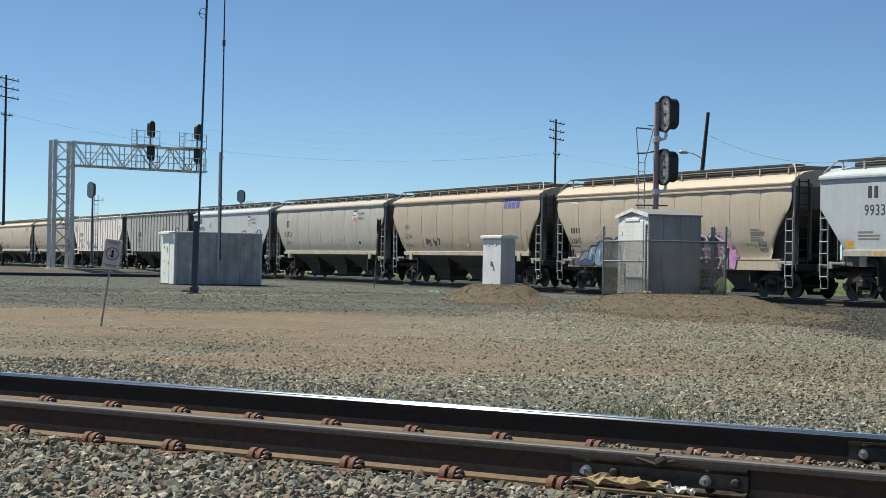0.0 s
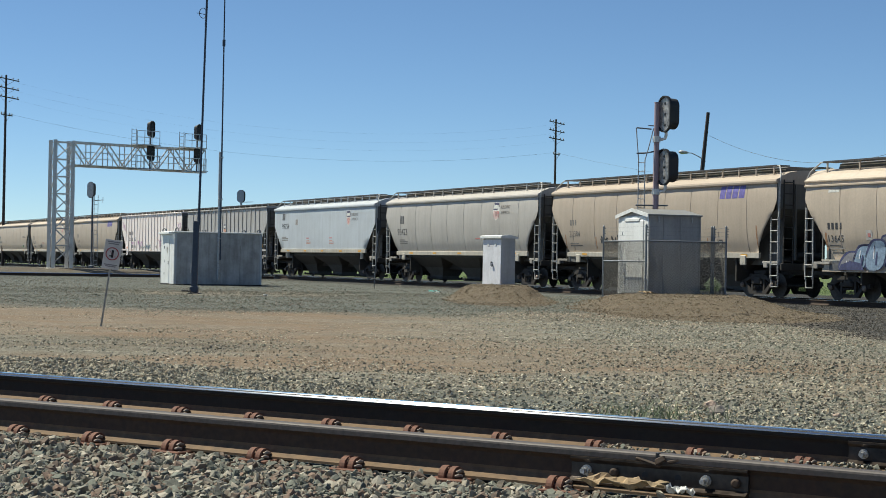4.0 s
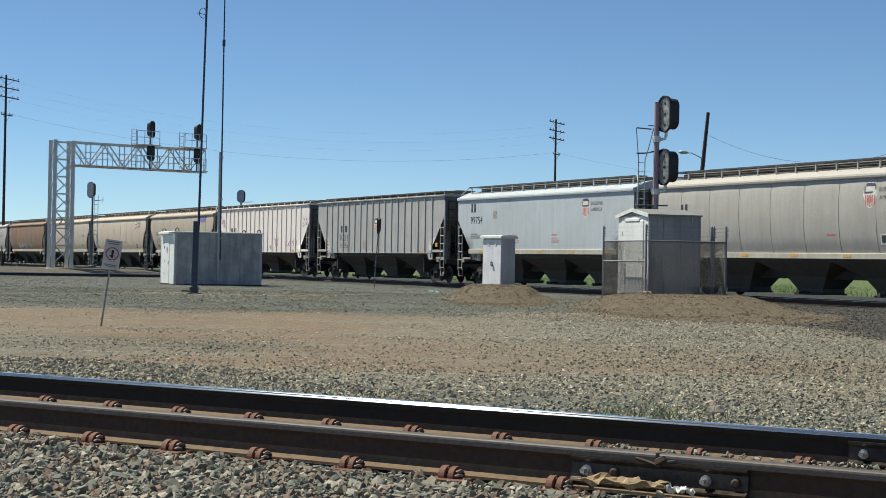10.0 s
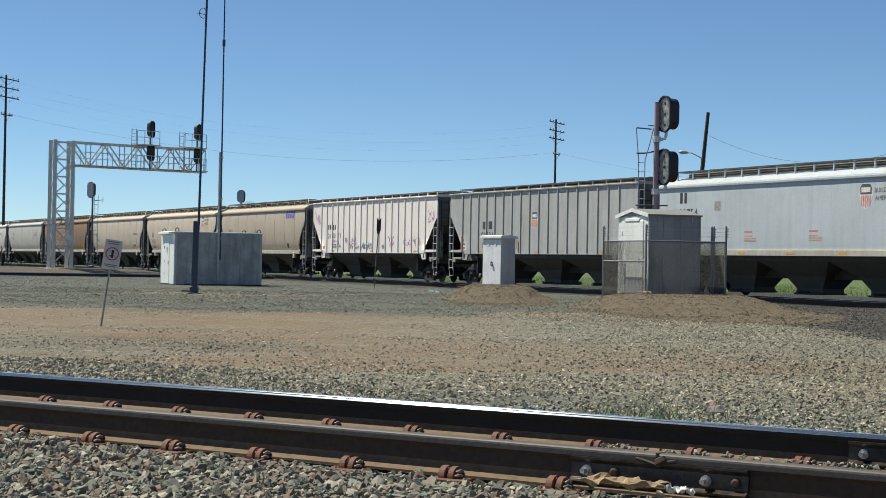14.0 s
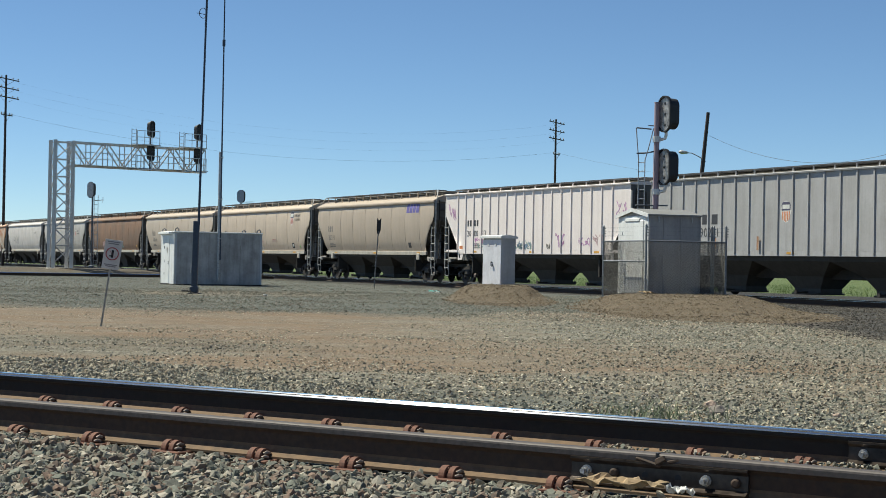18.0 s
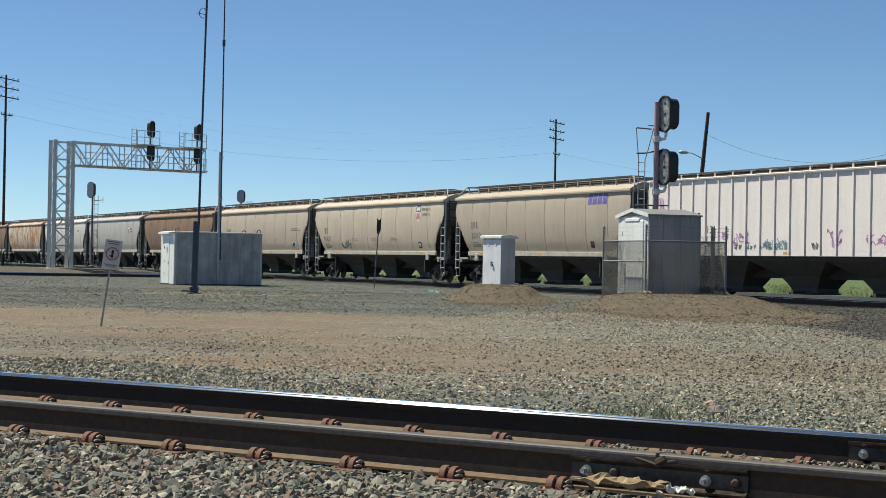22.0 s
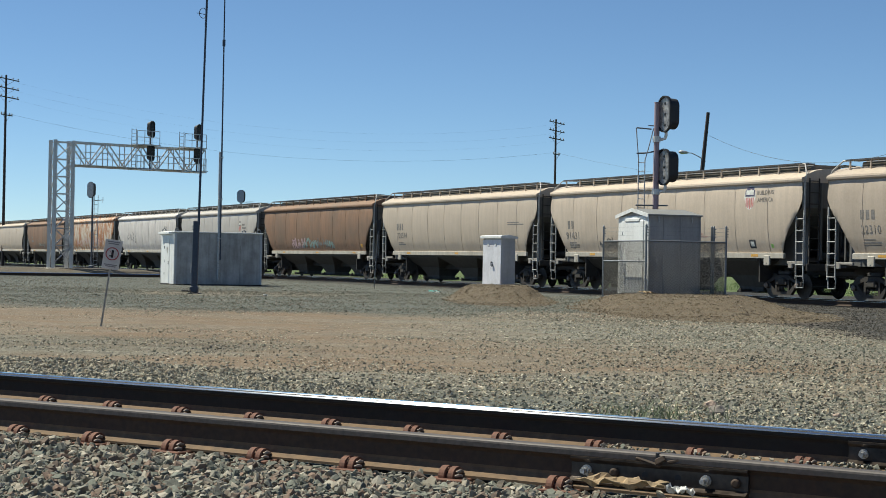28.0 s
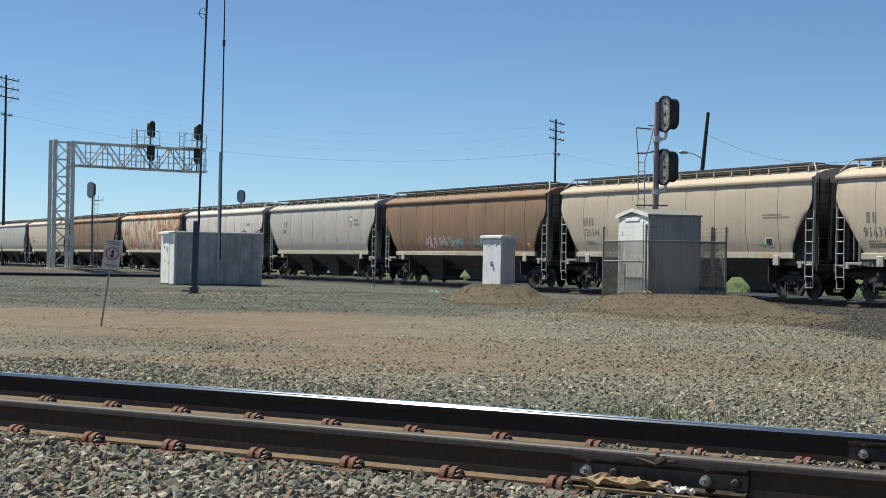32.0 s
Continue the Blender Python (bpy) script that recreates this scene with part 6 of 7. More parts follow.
def patch(car, name, x, z, w, h, material, label="", off=0.004, slant=0.0):
    q = [(-w / 2 - slant * h / 2, -h / 2), (w / 2 - slant * h / 2, -h / 2), (w / 2 + slant * h / 2, h / 2), (-w / 2 + slant * h / 2, h / 2)]
    return part(name, sheet_of(car, x, z, q, off).mesh(name, material, False), None, car[0], label)


def painted_words(car, name, text, size, material, x, z, parent=None, spacing=1.0):
    body, half, kind = car
    ob = words(name, text, size, material, parent or body, Matrix.Identity(4), "", 0.001, spacing)
    for v in ob.data.vertices:
        a, b, c = v.co
        v.co = (x + a, -(surface_y(kind, half, x + a, z + b) + 0.006 + c), z + b)
    return ob


def bars(car, x, z, w, h, rows, material=None, seed=1):
    """Small stencilled lines that cannot be read."""
    rng = random.Random(seed)
    for k in range(rows):
        ww = w * rng.uniform(0.6, 1.0)
        patch(car, "stencil_bar", x - (w - ww) / 2, z - k * h * 1.9, ww, h, material or M["ink_soft"])


def mark_blocks(car, x, z, w, h, n, material, slant=0.0, fill=0.62):
    """An owner's mark as plain upright blocks."""
    for k in range(n):
        patch(car, "mark_block", x + (k - (n - 1) / 2) * w / n, z, w / n * fill, h, material, "", 0.004, slant)


def number(car, x, z, text, size, material=None):
    painted_words(car, "car_number", text, size, material or M["ink"], x, z, None, 1.05)


def emblem(car, x, z, s, colour, slogan=True, top="navy"):
    """Shield emblem in plain shapes, with the slogan beside it."""
    body, half, kind = car
    if top == "navy":
        part("emblem_backing", laid(car, x, z, [(0.37 * s * math.sin(a) * (1 - 0.22 * (math.cos(a) < -0.3)), -0.03 * s + 0.47 * s * math.cos(a)) for a in (2 * math.pi * k / 16 for k in range(16))] + [(0.0, 0.0)], [(k, (k + 1) % 16, 16) for k in range(16)], 0.003).mesh("emblem_backing", M["label_white"], False), None, body, "white edge of the shield")
    sh = part("emblem", laid(car, x, z, [(-0.30 * s, 0.02 * s), (0.0, 0.02 * s), (0.30 * s, 0.02 * s), (0.31 * s, 0.25 * s), (0.22 * s, 0.38 * s), (0.0, 0.40 * s), (-0.22 * s, 0.38 * s), (-0.31 * s, 0.25 * s), (0.0, 0.2 * s)],
                                [(0, 1, 8), (1, 2, 8), (2, 3, 8), (3, 4, 8), (4, 5, 8), (5, 6, 8), (6, 7, 8), (7, 0, 8)]).mesh("emblem", M[top], False), None, body, "dark shield top with a pale band")
    part("band", sheet_of(car, x, z, [(-0.24 * s, 0.09 * s), (0.24 * s, 0.09 * s), (0.24 * s, 0.27 * s), (-0.24 * s, 0.27 * s)], 0.008).mesh("band", M["label_white"], False), None, sh)
    for k in range(5):
        a, b = (k - 2) * 0.105 * s, (k - 2) * 0.115 * s
        lo = (-0.46 + 0.045 * abs(k - 2)) * s
        part("stripe", sheet_of(car, x, z, [(a - 0.03 * s, lo), (a + 0.03 * s, lo), (b + 0.036 * s, -0.02 * s), (b - 0.036 * s, -0.02 * s)], 0.005).mesh("stripe", M[colour], False), None, sh, "faded stripe")
    if slogan:
        for dz, txt in ((0.15, "BUILDING"), (-0.13, "AMERICA")):
            painted_words(car, "slogan", txt, 0.235 * s, M["ink_soft"], x + 0.98 * s, z + dz * s)


def scrawl(car, x0, x1, z, h, material, seed, r=0.018, name="graffiti", label="sprayed graffiti scrawl"):
    """Sprayed strokes that loop along, each a band of paint."""
    body, half, kind = car
    rng = random.Random(seed)
    n = max(2, int((x1 - x0) / (h * 0.75)))
    for k in range(n):
        cx = x0 + (x1 - x0) * (k + 0.5) / n
        a0 = rng.uniform(0, 6)
        m = rng.choice((3, 4, 5))
        ctrl = [(cx + rng.uniform(-0.5, 0.5) * (x1 - x0) / n, max(1.80, z + rng.uniform(-0.5, 0.5) * h)) for _ in range(m)]
        pts = []
        for i in range(m - 1):
            for q in range(5):
                t = q / 5
                pts.append((ctrl[i][0] + (ctrl[i + 1][0] - ctrl[i][0]) * t + 0.10 * h * math.sin(a0 + 3 * t), max(1.78, ctrl[i][1] + (ctrl[i + 1][1] - ctrl[i][1]) * t + 0.12 * h * math.cos(a0 + 4 * t))))
        band = []
        for i, (a, b) in enumerate(pts):
            c, d = pts[min(i + 1, len(pts) - 1)]
            e, f = pts[max(i - 1, 0)]
            ln = math.hypot(c - e, d - f) or 1.0
            nx, nz = -(d - f) / ln * r, (c - e) / ln * r
            band += [(a + nx, b + nz), (a - nx, b - nz)]
        sh = laid(car, 0.0, 0.0, band, [(2 * i, 2 * i + 1, 2 * i + 3, 2 * i + 2) for i in range(len(pts) - 1)], 0.005 + 0.0012 * (k % 3))
        part(name, sh.mesh(name, material, False), None, body, label if k == 0 else "")


def big_graffiti(car):
    """Block-letter piece: black letters with pale outlines on a pink cloud, down over the sill."""
    body, half, kind = car
    rng = random.Random(4)
    def sheet(name, pts, material, o, label=""):
        cx, cz = sum(p[0] for p in pts) / len(pts), sum(p[1] for p in pts) / len(pts)
        lay = lambda a, b: (a, -(surface_y(kind, half, a, b) + 0.004 + o), b)
        rings = [[(cx + (a - cx) * f, cz + (b - cz) * f) for a, b in pts] for f in (1.0, 0.8, 0.6, 0.4, 0.2)]
        n = len(pts)
        vs = [lay(a, b) for r in rings for a, b in r] + [lay(cx, cz)]
        fs = [(k * n + i, k * n + (i + 1) % n, (k + 1) * n + (i + 1) % n, (k + 1) * n + i) for k in range(4) for i in range(n)] + [(4 * n + i, 4 * n + (i + 1) % n, 5 * n) for i in range(n)]
        s = Shape()
        s.add(vs, fs)
        part(name, s.mesh(name, material, False), None, body, label)

    # lilac fringe with a ragged edge, then the black body of the letters
    for name_m, x_lo, x_hi, hi, o, label in (("pink", -0.85, 5.05, 2.36, 0.006, "lilac and pink graffiti fringe"), ("graf_black", -0.62, 4.5, 2.27, 0.014, "black block graffiti letters")):
        for k in range(6):
            x0, x1 = x_lo + (x_hi - x_lo) * k / 6, x_lo + (x_hi - x_lo) * (k + 1) / 6
            rag = 0.10 if name_m == "pink" else 0.04
            drop = lambda x: (0.85 * ease(4.1, 5.1, x) if name_m == "pink" else 0.55 * ease(4.0, 4.6, x)) + 0.25 * ease(-0.2, -0.85, x)
            top = [(x, hi + rag * math.sin(5.3 * x + k) * math.cos(11.0 * x) - drop(x)) for x in (x0 + (x1 - x0) * i / 8 for i in range(9))]
            low = [(x, 1.055 + 0.010 * math.sin(6.0 * x)) for x in (x1 - (x1 - x0) * i / 8 for i in range(9))]
            if k == 5 and name_m == "pink":
                low = [(x - 0.16 * abs(math.sin(9.0 * x)), b) for x, b in low]
            sheet("graffiti", top + low, M[name_m], o, label if k == 0 else "")
    for a, b, r in ((4.75, 1.95, 0.10), (4.9, 1.7, 0.07), (5.1, 1.5, 0.06), (4.6, 2.3, 0.05), (-0.9, 1.9, 0.08), (-0.95, 1.5, 0.10)):
        sheet("graffiti", [(a + r * math.cos(q) * (1 + 0.3 * math.sin(3 * q + a)), b + r * math.sin(q)) for q in (math.pi * i / 5 for i in range(10))], M["pink"], 0.010)
    strokes = [[(-0.60, 1.50), (-0.25, 1.48), (0.30, 1.55), (0.60, 1.50), (0.30, 1.27), (0.25, 1.05)],
               [(-0.30, 2.20), (0.15, 2.33), (0.50, 2.35), (0.75, 2.23), (0.80, 1.95), (0.70, 1.70), (1.00, 1.55)],
               [(0.15, 1.70), (0.25, 1.93), (0.45, 1.98), (0.50, 1.85), (0.30, 1.65)],
               [(0.85, 2.27), (1.85, 2.27), (1.80, 2.12)],
               [(1.35, 1.93), (1.85, 2.00), (2.25, 1.93), (2.65, 1.65), (2.75, 1.40), (2.50, 1.25), (2.45, 1.05)],
               [(1.65, 1.45), (1.85, 1.70), (2.15, 1.70), (2.15, 1.52), (1.80, 1.43)],
               [(2.00, 2.30), (3.05, 2.30), (3.35, 2.10), (3.00, 2.02)],
               [(2.80, 1.77), (3.35, 1.80), (3.55, 1.62)],
               [(3.35, 2.25), (3.70, 2.33), (4.50, 1.95), (4.45, 1.77), (3.90, 1.88), (4.30, 1.48)],
               [(4.10, 1.45), (3.90, 1.05)],
               [(1.55, 1.38), (1.35, 1.05), (1.70, 1.05), (1.55, 1.35)],
               [(-0.55, 1.45), (0.35, 1.43), (1.60, 1.43), (2.70, 1.45), (4.45, 1.45)],
               [(4.45, 1.45), (4.45, 1.05)]]
    for k, pts in enumerate(strokes):
        fine = []
        for (a, b), (c, d) in zip(pts, pts[1:]):
            n = max(2, int(math.hypot(c - a, d - b) / 0.12))
            fine += [(a + (c - a) * i / n, b + (d - b) * i / n) for i in range(n)]
        fine.append(pts[-1])
        for _ in range(2):
            fine = [fine[0]] + [((p[0] + 2 * q[0] + r[0]) / 4, (p[1] + 2 * q[1] + r[1]) / 4) for p, q, r in zip(fine, fine[1:], fine[2:])] + [fine[-1]]
        band = []
        for i, (a, b) in enumerate(fine):
            (e, f), (c, d) = fine[max(i - 1, 0)], fine[min(i + 1, len(fine) - 1)]
            ln = math.hypot(c - e, d - f) or 1.0
            w = 0.045 if k < 11 else 0.03
            band += [(a - (d - f) / ln * w, b + (c - e) / ln * w), (a + (d - f) / ln * w, b - (c - e) / ln * w)]
        lay = lambda a, b: (a, -(surface_y(kind, half, a, b) + 0.058), b)
        s = Shape()
        s.add([lay(a, b) for a, b in band], [(2 * i, 2 * i + 1, 2 * i + 3, 2 * i + 2) for i in range(len(fine) - 1)])
        part("graffiti", s.mesh("graffiti", M["graf_white"], False), None, body, "white outline stroke" if k == 0 else "")
    for a, b in ((0.4, 1.22), (0.75, 1.15), (1.65, 1.72), (1.75, 1.25), (2.35, 1.75), (2.7, 1.2), (3.25, 1.85), (4.15, 1.25), (4.2, 1.12), (0.1, 1.2)):
        sheet("graffiti", [(a - 0.06, b - 0.04), (a + 0.05, b - 0.05), (a + 0.06, b + 0.05), (a - 0.05, b + 0.045)], M["pink"] if b > 1.16 else M["graf_white"], 0.054)


def bubble_graffiti(car):
    """Swollen pale blue letters with dark blue outlines under one arch, from the side down over the sill."""
    body, half, kind = car
    rng = random.Random(9)
    lay = lambda a, b, o: (a, -(surface_y(kind, half, a, b) + o), b)
    crest = lambda x: 1.28 + 0.92 * max(0.0, math.sin(math.pi * min(1.0, max(0.0, (x + 6.6) / 6.1)))) ** 0.75 - 0.45 * ease(-6.0, -6.6, x)

    def fan(ring, o, material, label=""):
        n = len(ring)
        cx, cz = sum(p[0] for p in ring) / n, sum(p[1] for p in ring) / n
        rings = [[(cx + (a - cx) * f, cz + (b - cz) * f) for a, b in ring] for f in (1.0, 0.75, 0.5, 0.25)]
        vs = [lay(a, b, o) for r in rings for a, b in r] + [lay(cx, cz, o)]
        fs = [(j * n + i, j * n + (i + 1) % n, (j + 1) * n + (i + 1) % n, (j + 1) * n + i) for j in range(3) for i in range(n)] + [(3 * n + i, 3 * n + (i + 1) % n, 4 * n) for i in range(n)]
        s = Shape()
        s.add(vs, fs)
        part("graffiti", s.mesh("graffiti", material, False), None, body, label)

    edges = [-6.45, -5.85, -5.1, -4.35, -3.65, -2.95, -2.2, -1.45, -0.75]
    for k, (x0, x1) in enumerate(zip(edges, edges[1:])):
        lean = (0.34, 0.42, 0.22, -0.12, 0.18, -0.22, -0.30, -0.42)[k]
        mid = (x0 + x1) / 2
        for grow, o, mt in ((0.085, 0.010 + 0.012 * (k % 3), "graf_navy"), (0.0, 0.022 + 0.012 * (k % 3), ("graf_slate", "graf_blue", "graf_blue", "graf_slate", "graf_blue", "graf_lilac", "graf_slate", "graf_blue")[k])):
            ring, n = [], 22
            for i in range(n):
                a = 2 * math.pi * i / n
                u, v = math.copysign(abs(math.cos(a)) ** 0.6, math.cos(a)), math.copysign(abs(math.sin(a)) ** 0.5, math.sin(a))
                up = (v + 1) / 2
                top = crest(mid + lean * 0.5) + 0.05 * math.sin(5.0 * k)
                b = 1.07 + (top - 1.07) * up + grow * (0.8 if v > 0 else 0.0)
                w = (x1 - x0) * (0.52 + 0.10 * math.sin(3.1 * k + 4.0 * up)) + grow
                ring.append((mid + w * u + lean * (up - 0.5) * 1.3, max(1.05, b)))
            fan(ring, o, M[mt], "pale blue swollen graffiti letter" if k == 0 and grow == 0 else "")
        # a dark stroke and a pale glint inside each letter
        zt = crest(mid)
        for dx, z0, z1, w, mt in ((0.02, 1.25, 1.25 + 0.55 * (zt - 1.25), 0.035, "graf_navy"), (-0.13, 1.45 if zt > 1.7 else 1.2, zt - 0.12, 0.018, "graf_white")):
            if z1 > z0 + 0.08:
                fan([(mid + dx + lean * (z / zt - 0.7) + sx * w, z) for z, sx in ((z0, -1), (z0, 1), ((z0 + z1) / 2, 1.3), (z1, 0.6), (z1, -0.6), ((z0 + z1) / 2, -1.3))], 0.052, M[mt])
    fan([(-6.62, 1.07), (-5.3, 1.07), (-5.5, 1.32), (-6.0, 1.38), (-6.5, 1.26)], 0.060, M["graf_navy"])


C = [(car, half, row[2]) for (car, half), row in zip(BUILT, TRAIN)]
mark_blocks(C[0], -5.85, 3.69, 0.62, 0.40, 2, M["ink"])
number(C[0], -5.75, 3.07, "9933", 0.52)
patch(C[0], "amber_panel", -7.0, 1.94, 0.42, 0.26, M["amber"])
bars(C[0], -6.0, 2.35, 1.2, 0.06, 3)
mark_blocks(C[1], -6.8, 2.58, 0.8, 0.22, 4, M["ink"])
number(C[1], -6.78, 2.13, "13645", 0.34)
bars(C[1], -6.7, 1.9, 0.9, 0.05, 2)
part("lettering_patch", Shape().box((-6.78, -(side_y("ledge", 1.43) + 0.07), 1.2), (0.85, 0.008, 0.30)), M["stain_dark"], C[1][0], "dark grey painted-out patch on the sill")
patch(C[1], "rust_run", -7.28, 2.05, 0.09, 0.62, M["rust_run"], "orange rust run")
patch(C[1], "label_patch", -5.04, 2.25, 0.30, 0.34, M["cream_label"])
patch(C[1], "label_mark", -5.04, 2.25, 0.13, 0.13, M["shield_red"], "", 0.009)
bubble_graffiti(C[1])
big_graffiti(C[1])
patch(C[1], "label_panel", 6.6, 1.95, 0.5, 0.24, M["ink_soft"])
bars(C[1], 6.4, 2.5, 0.9, 0.05, 5)
scrawl(C[1], 5.6, 6.2, 2.0, 0.25, M["graf_green"], 8, 0.03)
mark_blocks(C[2], 5.48, 3.92, 1.62, 0.48, 4, M["violet"], 0.12, 0.84)
mark_blocks(C[2], -6.3, 2.93, 0.62, 0.24, 3, M["ink_soft"])
number(C[2], -6.2, 2.43, "22384", 0.36, M["ink_soft"])
bars(C[2], -6.1, 2.02, 1.1, 0.05, 2)
for _k in range(2):
    scrawl(C[2], -4.1, -3.3, 2.12, 0.46, M["ink"], 12 + _k, 0.03)
    scrawl(C[2], -3.15, -2.35, 2.16, 0.46, M["ink"], 16 + _k, 0.03)
for _x, _z, _h in ((-4.45, 2.05, 0.5), (-1.1, 2.0, 0.42), (-7.0, 2.1, 0.62), (7.0, 2.25, 0.8), (3.85, 2.0, 0.42), (1.0, 2.0, 0.3)):
    patch(C[2], "rust_run", _x, _z, 0.07, _h, M["rust_run"], "orange rust run")
bars(C[2], 0.4, 2.3, 1.2, 0.05, 2, M["red_stencil"])
patch(C[2], "label_patch", 0.8, 1.95, 0.2, 0.14, M["label_white"])
patch(C[2], "label_panel", 4.65, 1.99, 0.34, 0.3, M["ink"])
patch(C[2], "label_patch", 4.65, 1.99, 0.2, 0.16, M["label_white"], "", 0.009)
mark_blocks(C[3], -6.45, 3.32, 0.6, 0.42, 2, M["ink"])
number(C[3], -6.4, 2.66, "93423", 0.50)
bars(C[3], -6.3, 2.25, 1.1, 0.05, 3)
emblem(C[3], 4.5, 3.62, 0.95, "shield_red")
patch(C[3], "label_panel", 5.18, 2.11, 0.42, 0.36, M["label_white"])
patch(C[3], "label_patch", 5.18, 2.12, 0.3, 0.24, M["ink"], "", 0.009)
bars(C[3], 2.6, 2.28, 0.7, 0.06, 1, M["shield_red"])
mark_blocks(C[4], -6.5, 3.78, 0.6, 0.42, 2, M["ink"])
number(C[4], -6.15, 3.16, "99754", 0.50)
bars(C[4], -6.2, 2.5, 1.2, 0.05, 3)
emblem(C[4], 4.3, 3.60, 0.95, "shield_red")
for _x in (-2.1, 1.7):
    bars(C[4], _x, 2.42, 0.75, 0.06, 1, M["shield_red"])
    bars(C[4], _x, 2.26, 0.8, 0.045, 3, M["red_stencil"])
patch(C[4], "label_patch", -4.2, 3.42, 0.4, 0.36, M["stain"])
mark_blocks(C[5], -4.68, 2.92, 1.25, 0.38, 2, M["ink"])
number(C[5], -4.68, 2.40, "90231", 0.50)
emblem(C[5], 0.03, 3.15, 0.85, "orange", False)
bars(C[5], -4.6, 2.05, 1.3, 0.05, 3)
patch(C[5], "amber_panel", 7.9, 1.98, 0.26, 0.22, M["amber"])
bars(C[5], -7.3, 2.2, 0.5, 0.1, 3)
for _x, _h in ((-7.41, 0.75), (-4.23, 0.4), (-1.55, 0.5)):
    patch(C[5], "orange_run", _x, 2.0, 0.12, _h, M["rust_run"], "orange stain down the rib", 0.06)
for _x, _t in ((-6.12, "20"), (-5.36, "00"), (-4.5, "13")):
    number(C[6], _x, 2.52, _t, 0.42)
for _x in (-6.10, -5.36):
    mark_blocks(C[6], _x, 3.04, 0.56, 0.30, 2, M["ink"])
for _x0, _x1, _z, _h, _mt, _sd in ((-8.5, -7.6, 3.6, 0.8, "pink", 31), (-5.5, -4.6, 2.15, 0.45, "pink", 32), (-3.7, -3.2, 2.25, 0.35, "pink", 33), (-3.0, -1.9, 2.2, 0.45, "pink", 39), (-1.2, -0.45, 1.93, 0.5, "graf_teal", 34), (-0.3, 0.45, 1.96, 0.5, "graf_teal", 40), (-1.15, 0.4, 1.9, 0.45, "graf_blue", 43),
                                  (2.4, 3.4, 2.15, 0.6, "pink", 35), (-2.9, -2.4, 1.87, 0.25, "ink_soft", 36), (-2.1, -1.5, 1.87, 0.25, "graf_teal", 42), (1.7, 2.2, 1.9, 0.3, "ink_soft", 44), (4.6, 5.6, 2.1, 0.5, "pink", 45), (5.8, 6.8, 2.15, 0.45, "graf_faint", 46), (7.6, 8.5, 3.5, 0.6, "pink", 37), (-5.2, -4.3, 1.95, 0.25, "graf_teal", 38)):
    for _k in range(2):
        scrawl(C[6], _x0, _x1, _z, _h, M[_mt], _sd + 60 * _k, 0.024)
bars(C[6], -5.2, 2.02, 0.9, 0.05, 3)
patch(C[6], "orange_patch", -7.0, 1.85, 0.36, 0.16, M["orange"])
mark_blocks(C[7], -6.1, 2.94, 0.85, 0.32, 3, M["ink_soft"])
number(C[7], -5.95, 2.43, "22310", 0.40, M["ink_soft"])
mark_blocks(C[7], 5.56, 3.93, 1.62, 0.48, 4, M["violet"], 0.12, 0.84)
bars(C[7], -5.9, 2.1, 1.0, 0.05, 3)
patch(C[1], "label_strip", -6.85, 3.78, 0.55, 0.09, M["label_white"])
for _k in range(3):
    scrawl(C[1], -1.9, -1.35, 1.95, 0.4, M["ink_soft"], 90 + _k, 0.025)
patch(C[7], "label_panel", 5.08, 1.97, 0.34, 0.28, M["ink"])
mark_blocks(C[8], -7.18, 2.84, 0.6, 0.36, 2, M["ink_soft"])
number(C[8], -7.0, 2.35, "91631", 0.46, M["ink_soft"])
emblem(C[8], 5.95, 3.70, 0.95, "shield_red")
patch(C[8], "label_panel", 6.04, 1.97, 0.38, 0.32, M["ink"])
patch(C[8], "label_patch", 6.04, 1.97, 0.22, 0.18, M["label_white"], "", 0.009)
patch(C[8], "green_patch", 7.2, 1.9, 0.14, 0.14, M["graf_green"])
bars(C[8], -6.9, 2.05, 0.9, 0.05, 3)
for _k in range(3):
    scrawl(C[8], -4.8, -3.4, 2.02, 0.5, M["stain_dark"], 81 + _k, 0.022)
for _x in (-2.75, 0.1, 2.75):
    bars(C[8], _x, 2.36, 1.05, 0.05, 2, M["red_stencil"])
patch(C[8], "label_patch", 0.24, 1.84, 0.24, 0.16, M["label_white"])
mark_blocks(C[9], -6.4, 2.95, 0.95, 0.36, 4, M["ink_soft"])
number(C[9], -6.15, 2.48, "720544", 0.42, M["ink_soft"])
bars(C[9], -6.2, 2.1, 1.0, 0.05, 2)
patch(C[9], "label_panel", 6.31, 2.03, 0.5, 0.36, M["label_white"])
patch(C[9], "label_patch", 6.31, 2.05, 0.34, 0.22, M["ink"], "", 0.009)
scrawl(C[9], 5.6, 6.0, 1.95, 0.2, M["graf_green"], 41, 0.03)
bars(C[9], 6.85, 3.02, 1.7, 0.05, 2)
for _x0, _x1, _mt, _sd in ((-3.9, -1.6, "graf_faint", 51), (-2.2, 0.6, "graf_teal", 52), (-0.2, 2.2, "ink_soft", 53), (1.6, 3.1, "graf_teal", 54)):
    scrawl(C[10], _x0, _x1, 2.12, 0.6, M[_mt], _sd, 0.055)
    scrawl(C[10], _x0, _x1, 2.05, 0.5, M[_mt], _sd + 30, 0.04)
patch(C[10], "amber_panel", 7.3, 1.95, 0.3, 0.2, M["amber"])
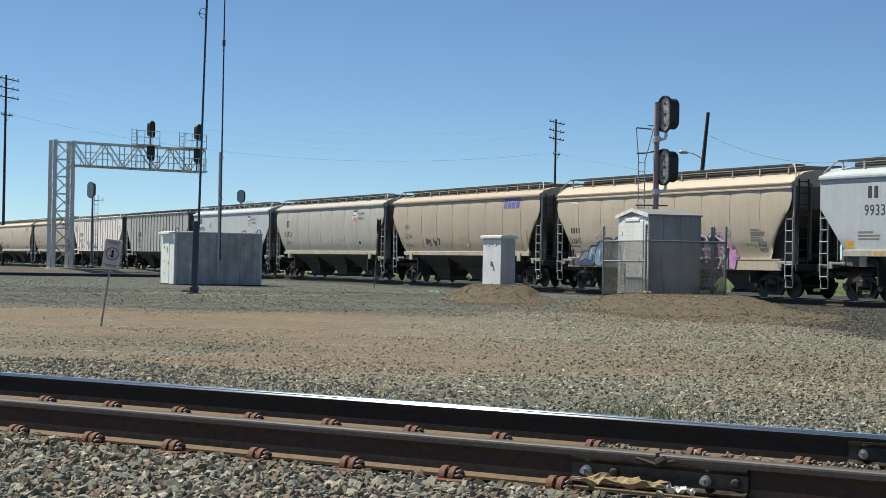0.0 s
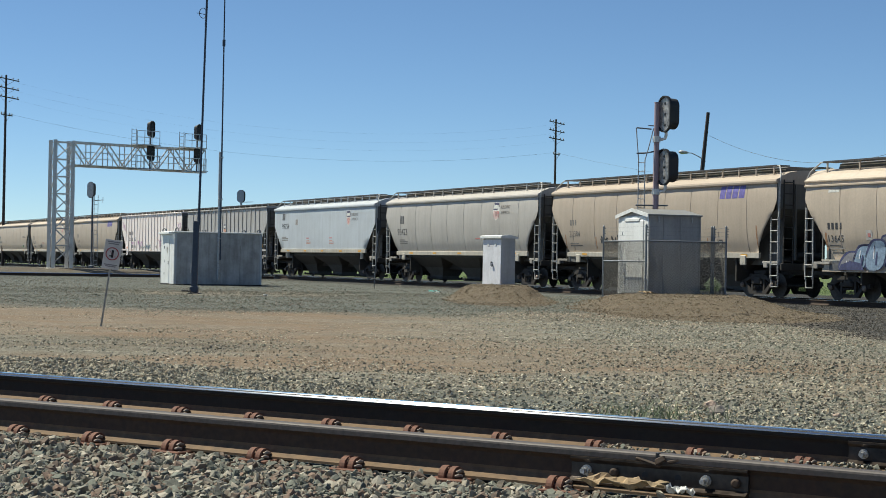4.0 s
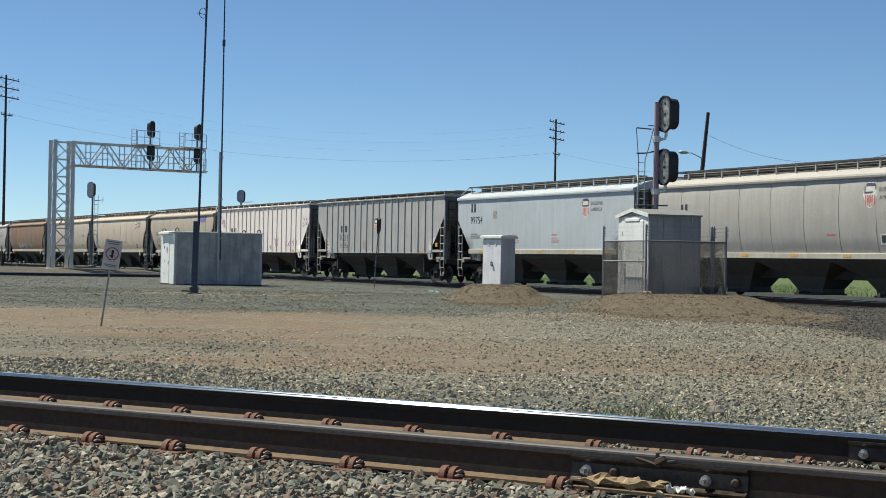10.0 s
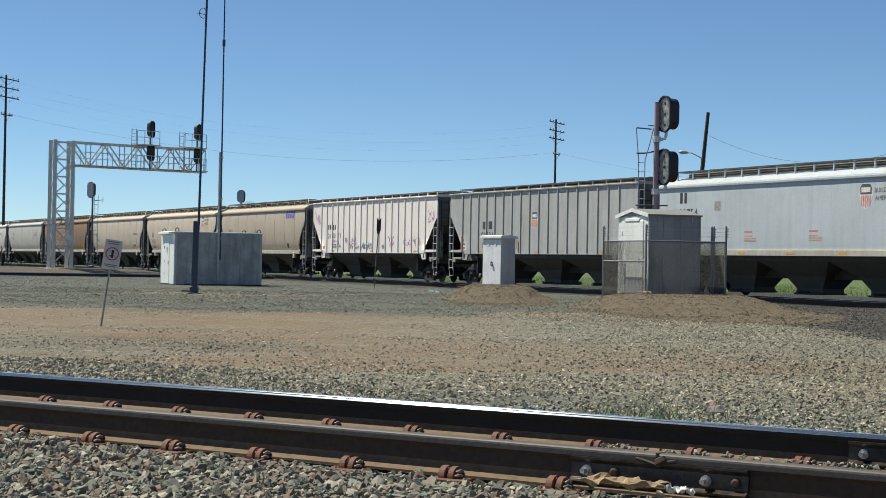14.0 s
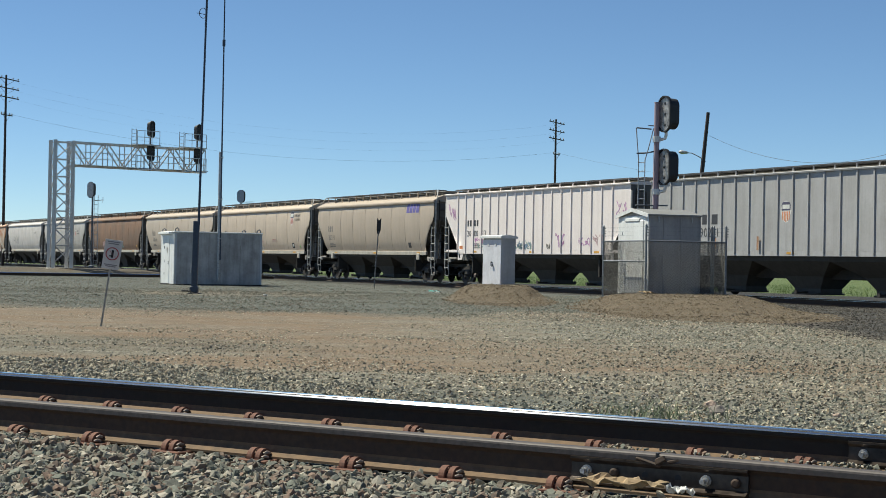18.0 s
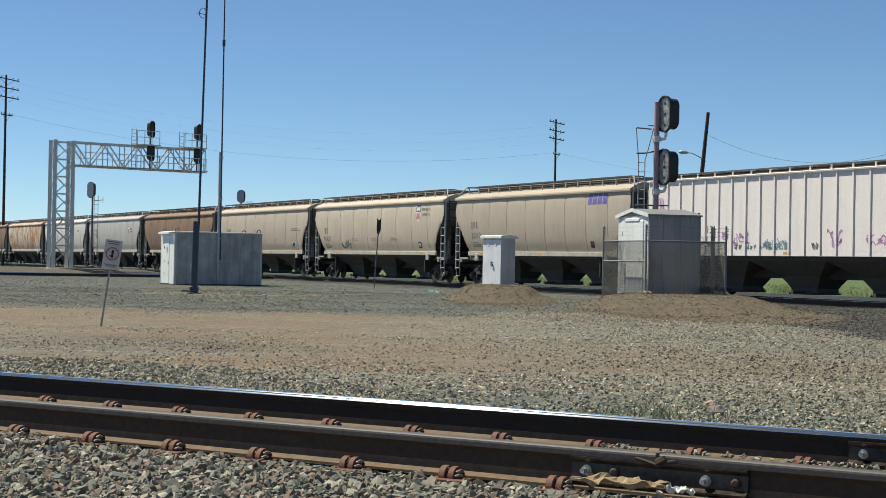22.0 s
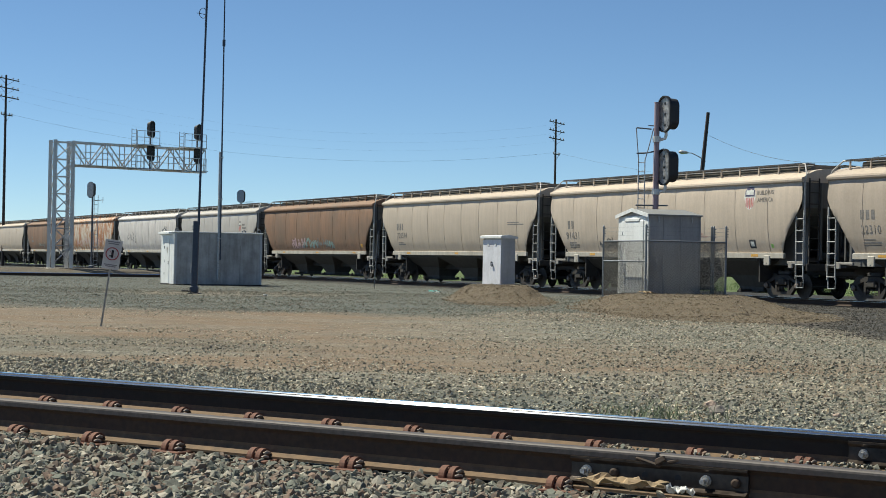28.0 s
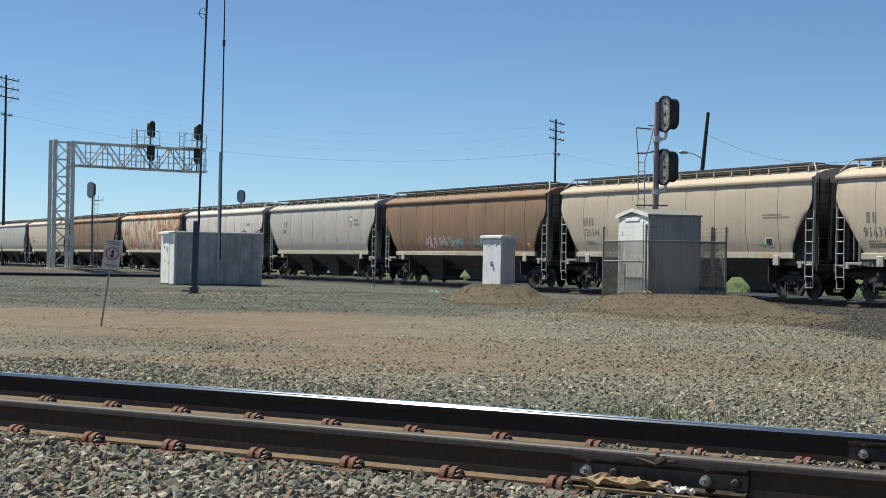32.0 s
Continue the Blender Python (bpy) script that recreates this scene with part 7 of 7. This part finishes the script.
emblem(C[11], 5.2, 3.33, 0.8, "shield_red", False, "ink_soft")
bars(C[11], 6.1, 3.4, 0.8, 0.12, 2, M["ink_soft"])
mark_blocks(C[11], -5.6, 3.3, 0.6, 0.36, 2, M["ink_soft"])
bars(C[11], -5.6, 2.85, 0.9, 0.24, 1)
# grey strokes: stains, together with mast and gantry shadow put on as paint
scrawl(C[12], -5.4, -2.6, 2.7, 0.9, M["stain"], 61, 0.05)
mark_blocks(C[12], 5.8, 3.4, 0.8, 0.2, 3, M["ink_soft"])
scrawl(C[13], -5.0, 5.0, 2.4, 0.8, M["graf_faint"], 71, 0.04)
bars(C[14], -5.8, 2.9, 0.9, 0.2, 2, M["ink_soft"])
scrawl(C[14], -3.0, 2.0, 2.1, 0.5, M["graf_teal"], 73, 0.03)
bars(C[15], -5.8, 2.9, 0.9, 0.2, 2)
bars(C[16], -5.8, 2.9, 0.9, 0.2, 2)
bars(C[17], -5.8, 2.9, 0.9, 0.2, 2)
for _k, _c in enumerate(C):
    for _j in range(5):
        _x = (_j - 2) * 2.9 + 0.3
        if _k == 1 or _k not in (3, 4) and _j % 2:
            continue
        part("reflector", Shape().box((0, 0, 0), (0.42, 0.004, 0.09)), M["amber"], _c[0], "", pose(_x, -(1.52 if _c[2] == "ribbed" else side_y(_c[2], SIDE[_c[2]][0][1]) + 0.068), 1.64 if _c[2] != "round" else 1.55))


# ---------------------------------------------------------------- what moves
def rolled(t):
    """Metres that the train has rolled at t seconds; it gathers speed a little."""
    return K * (4.2306 * t + 0.0166 * t * t / 2 + 0.0002 * t ** 3 / 6)


def motions():
    for car, u, wheels in CARS:
        rows = []
        for t in range(0, 33, 2):
            p = LINE_0 + LINE_D * (u - rolled(t))
            rows.append((float(t), pose(p.x, p.y, 0.0, 0, 0, LINE_RZ)))
        walk(car, rows)
        for wheelset, ax in wheels:
            turns = []
            for i in range(241):
                t = i * 2 / 15
                turns.append((t, pose(ax, 0, 0.46, 0, math.degrees(rolled(t) / 0.457), 0)))
            walk(wheelset, turns)


motions()
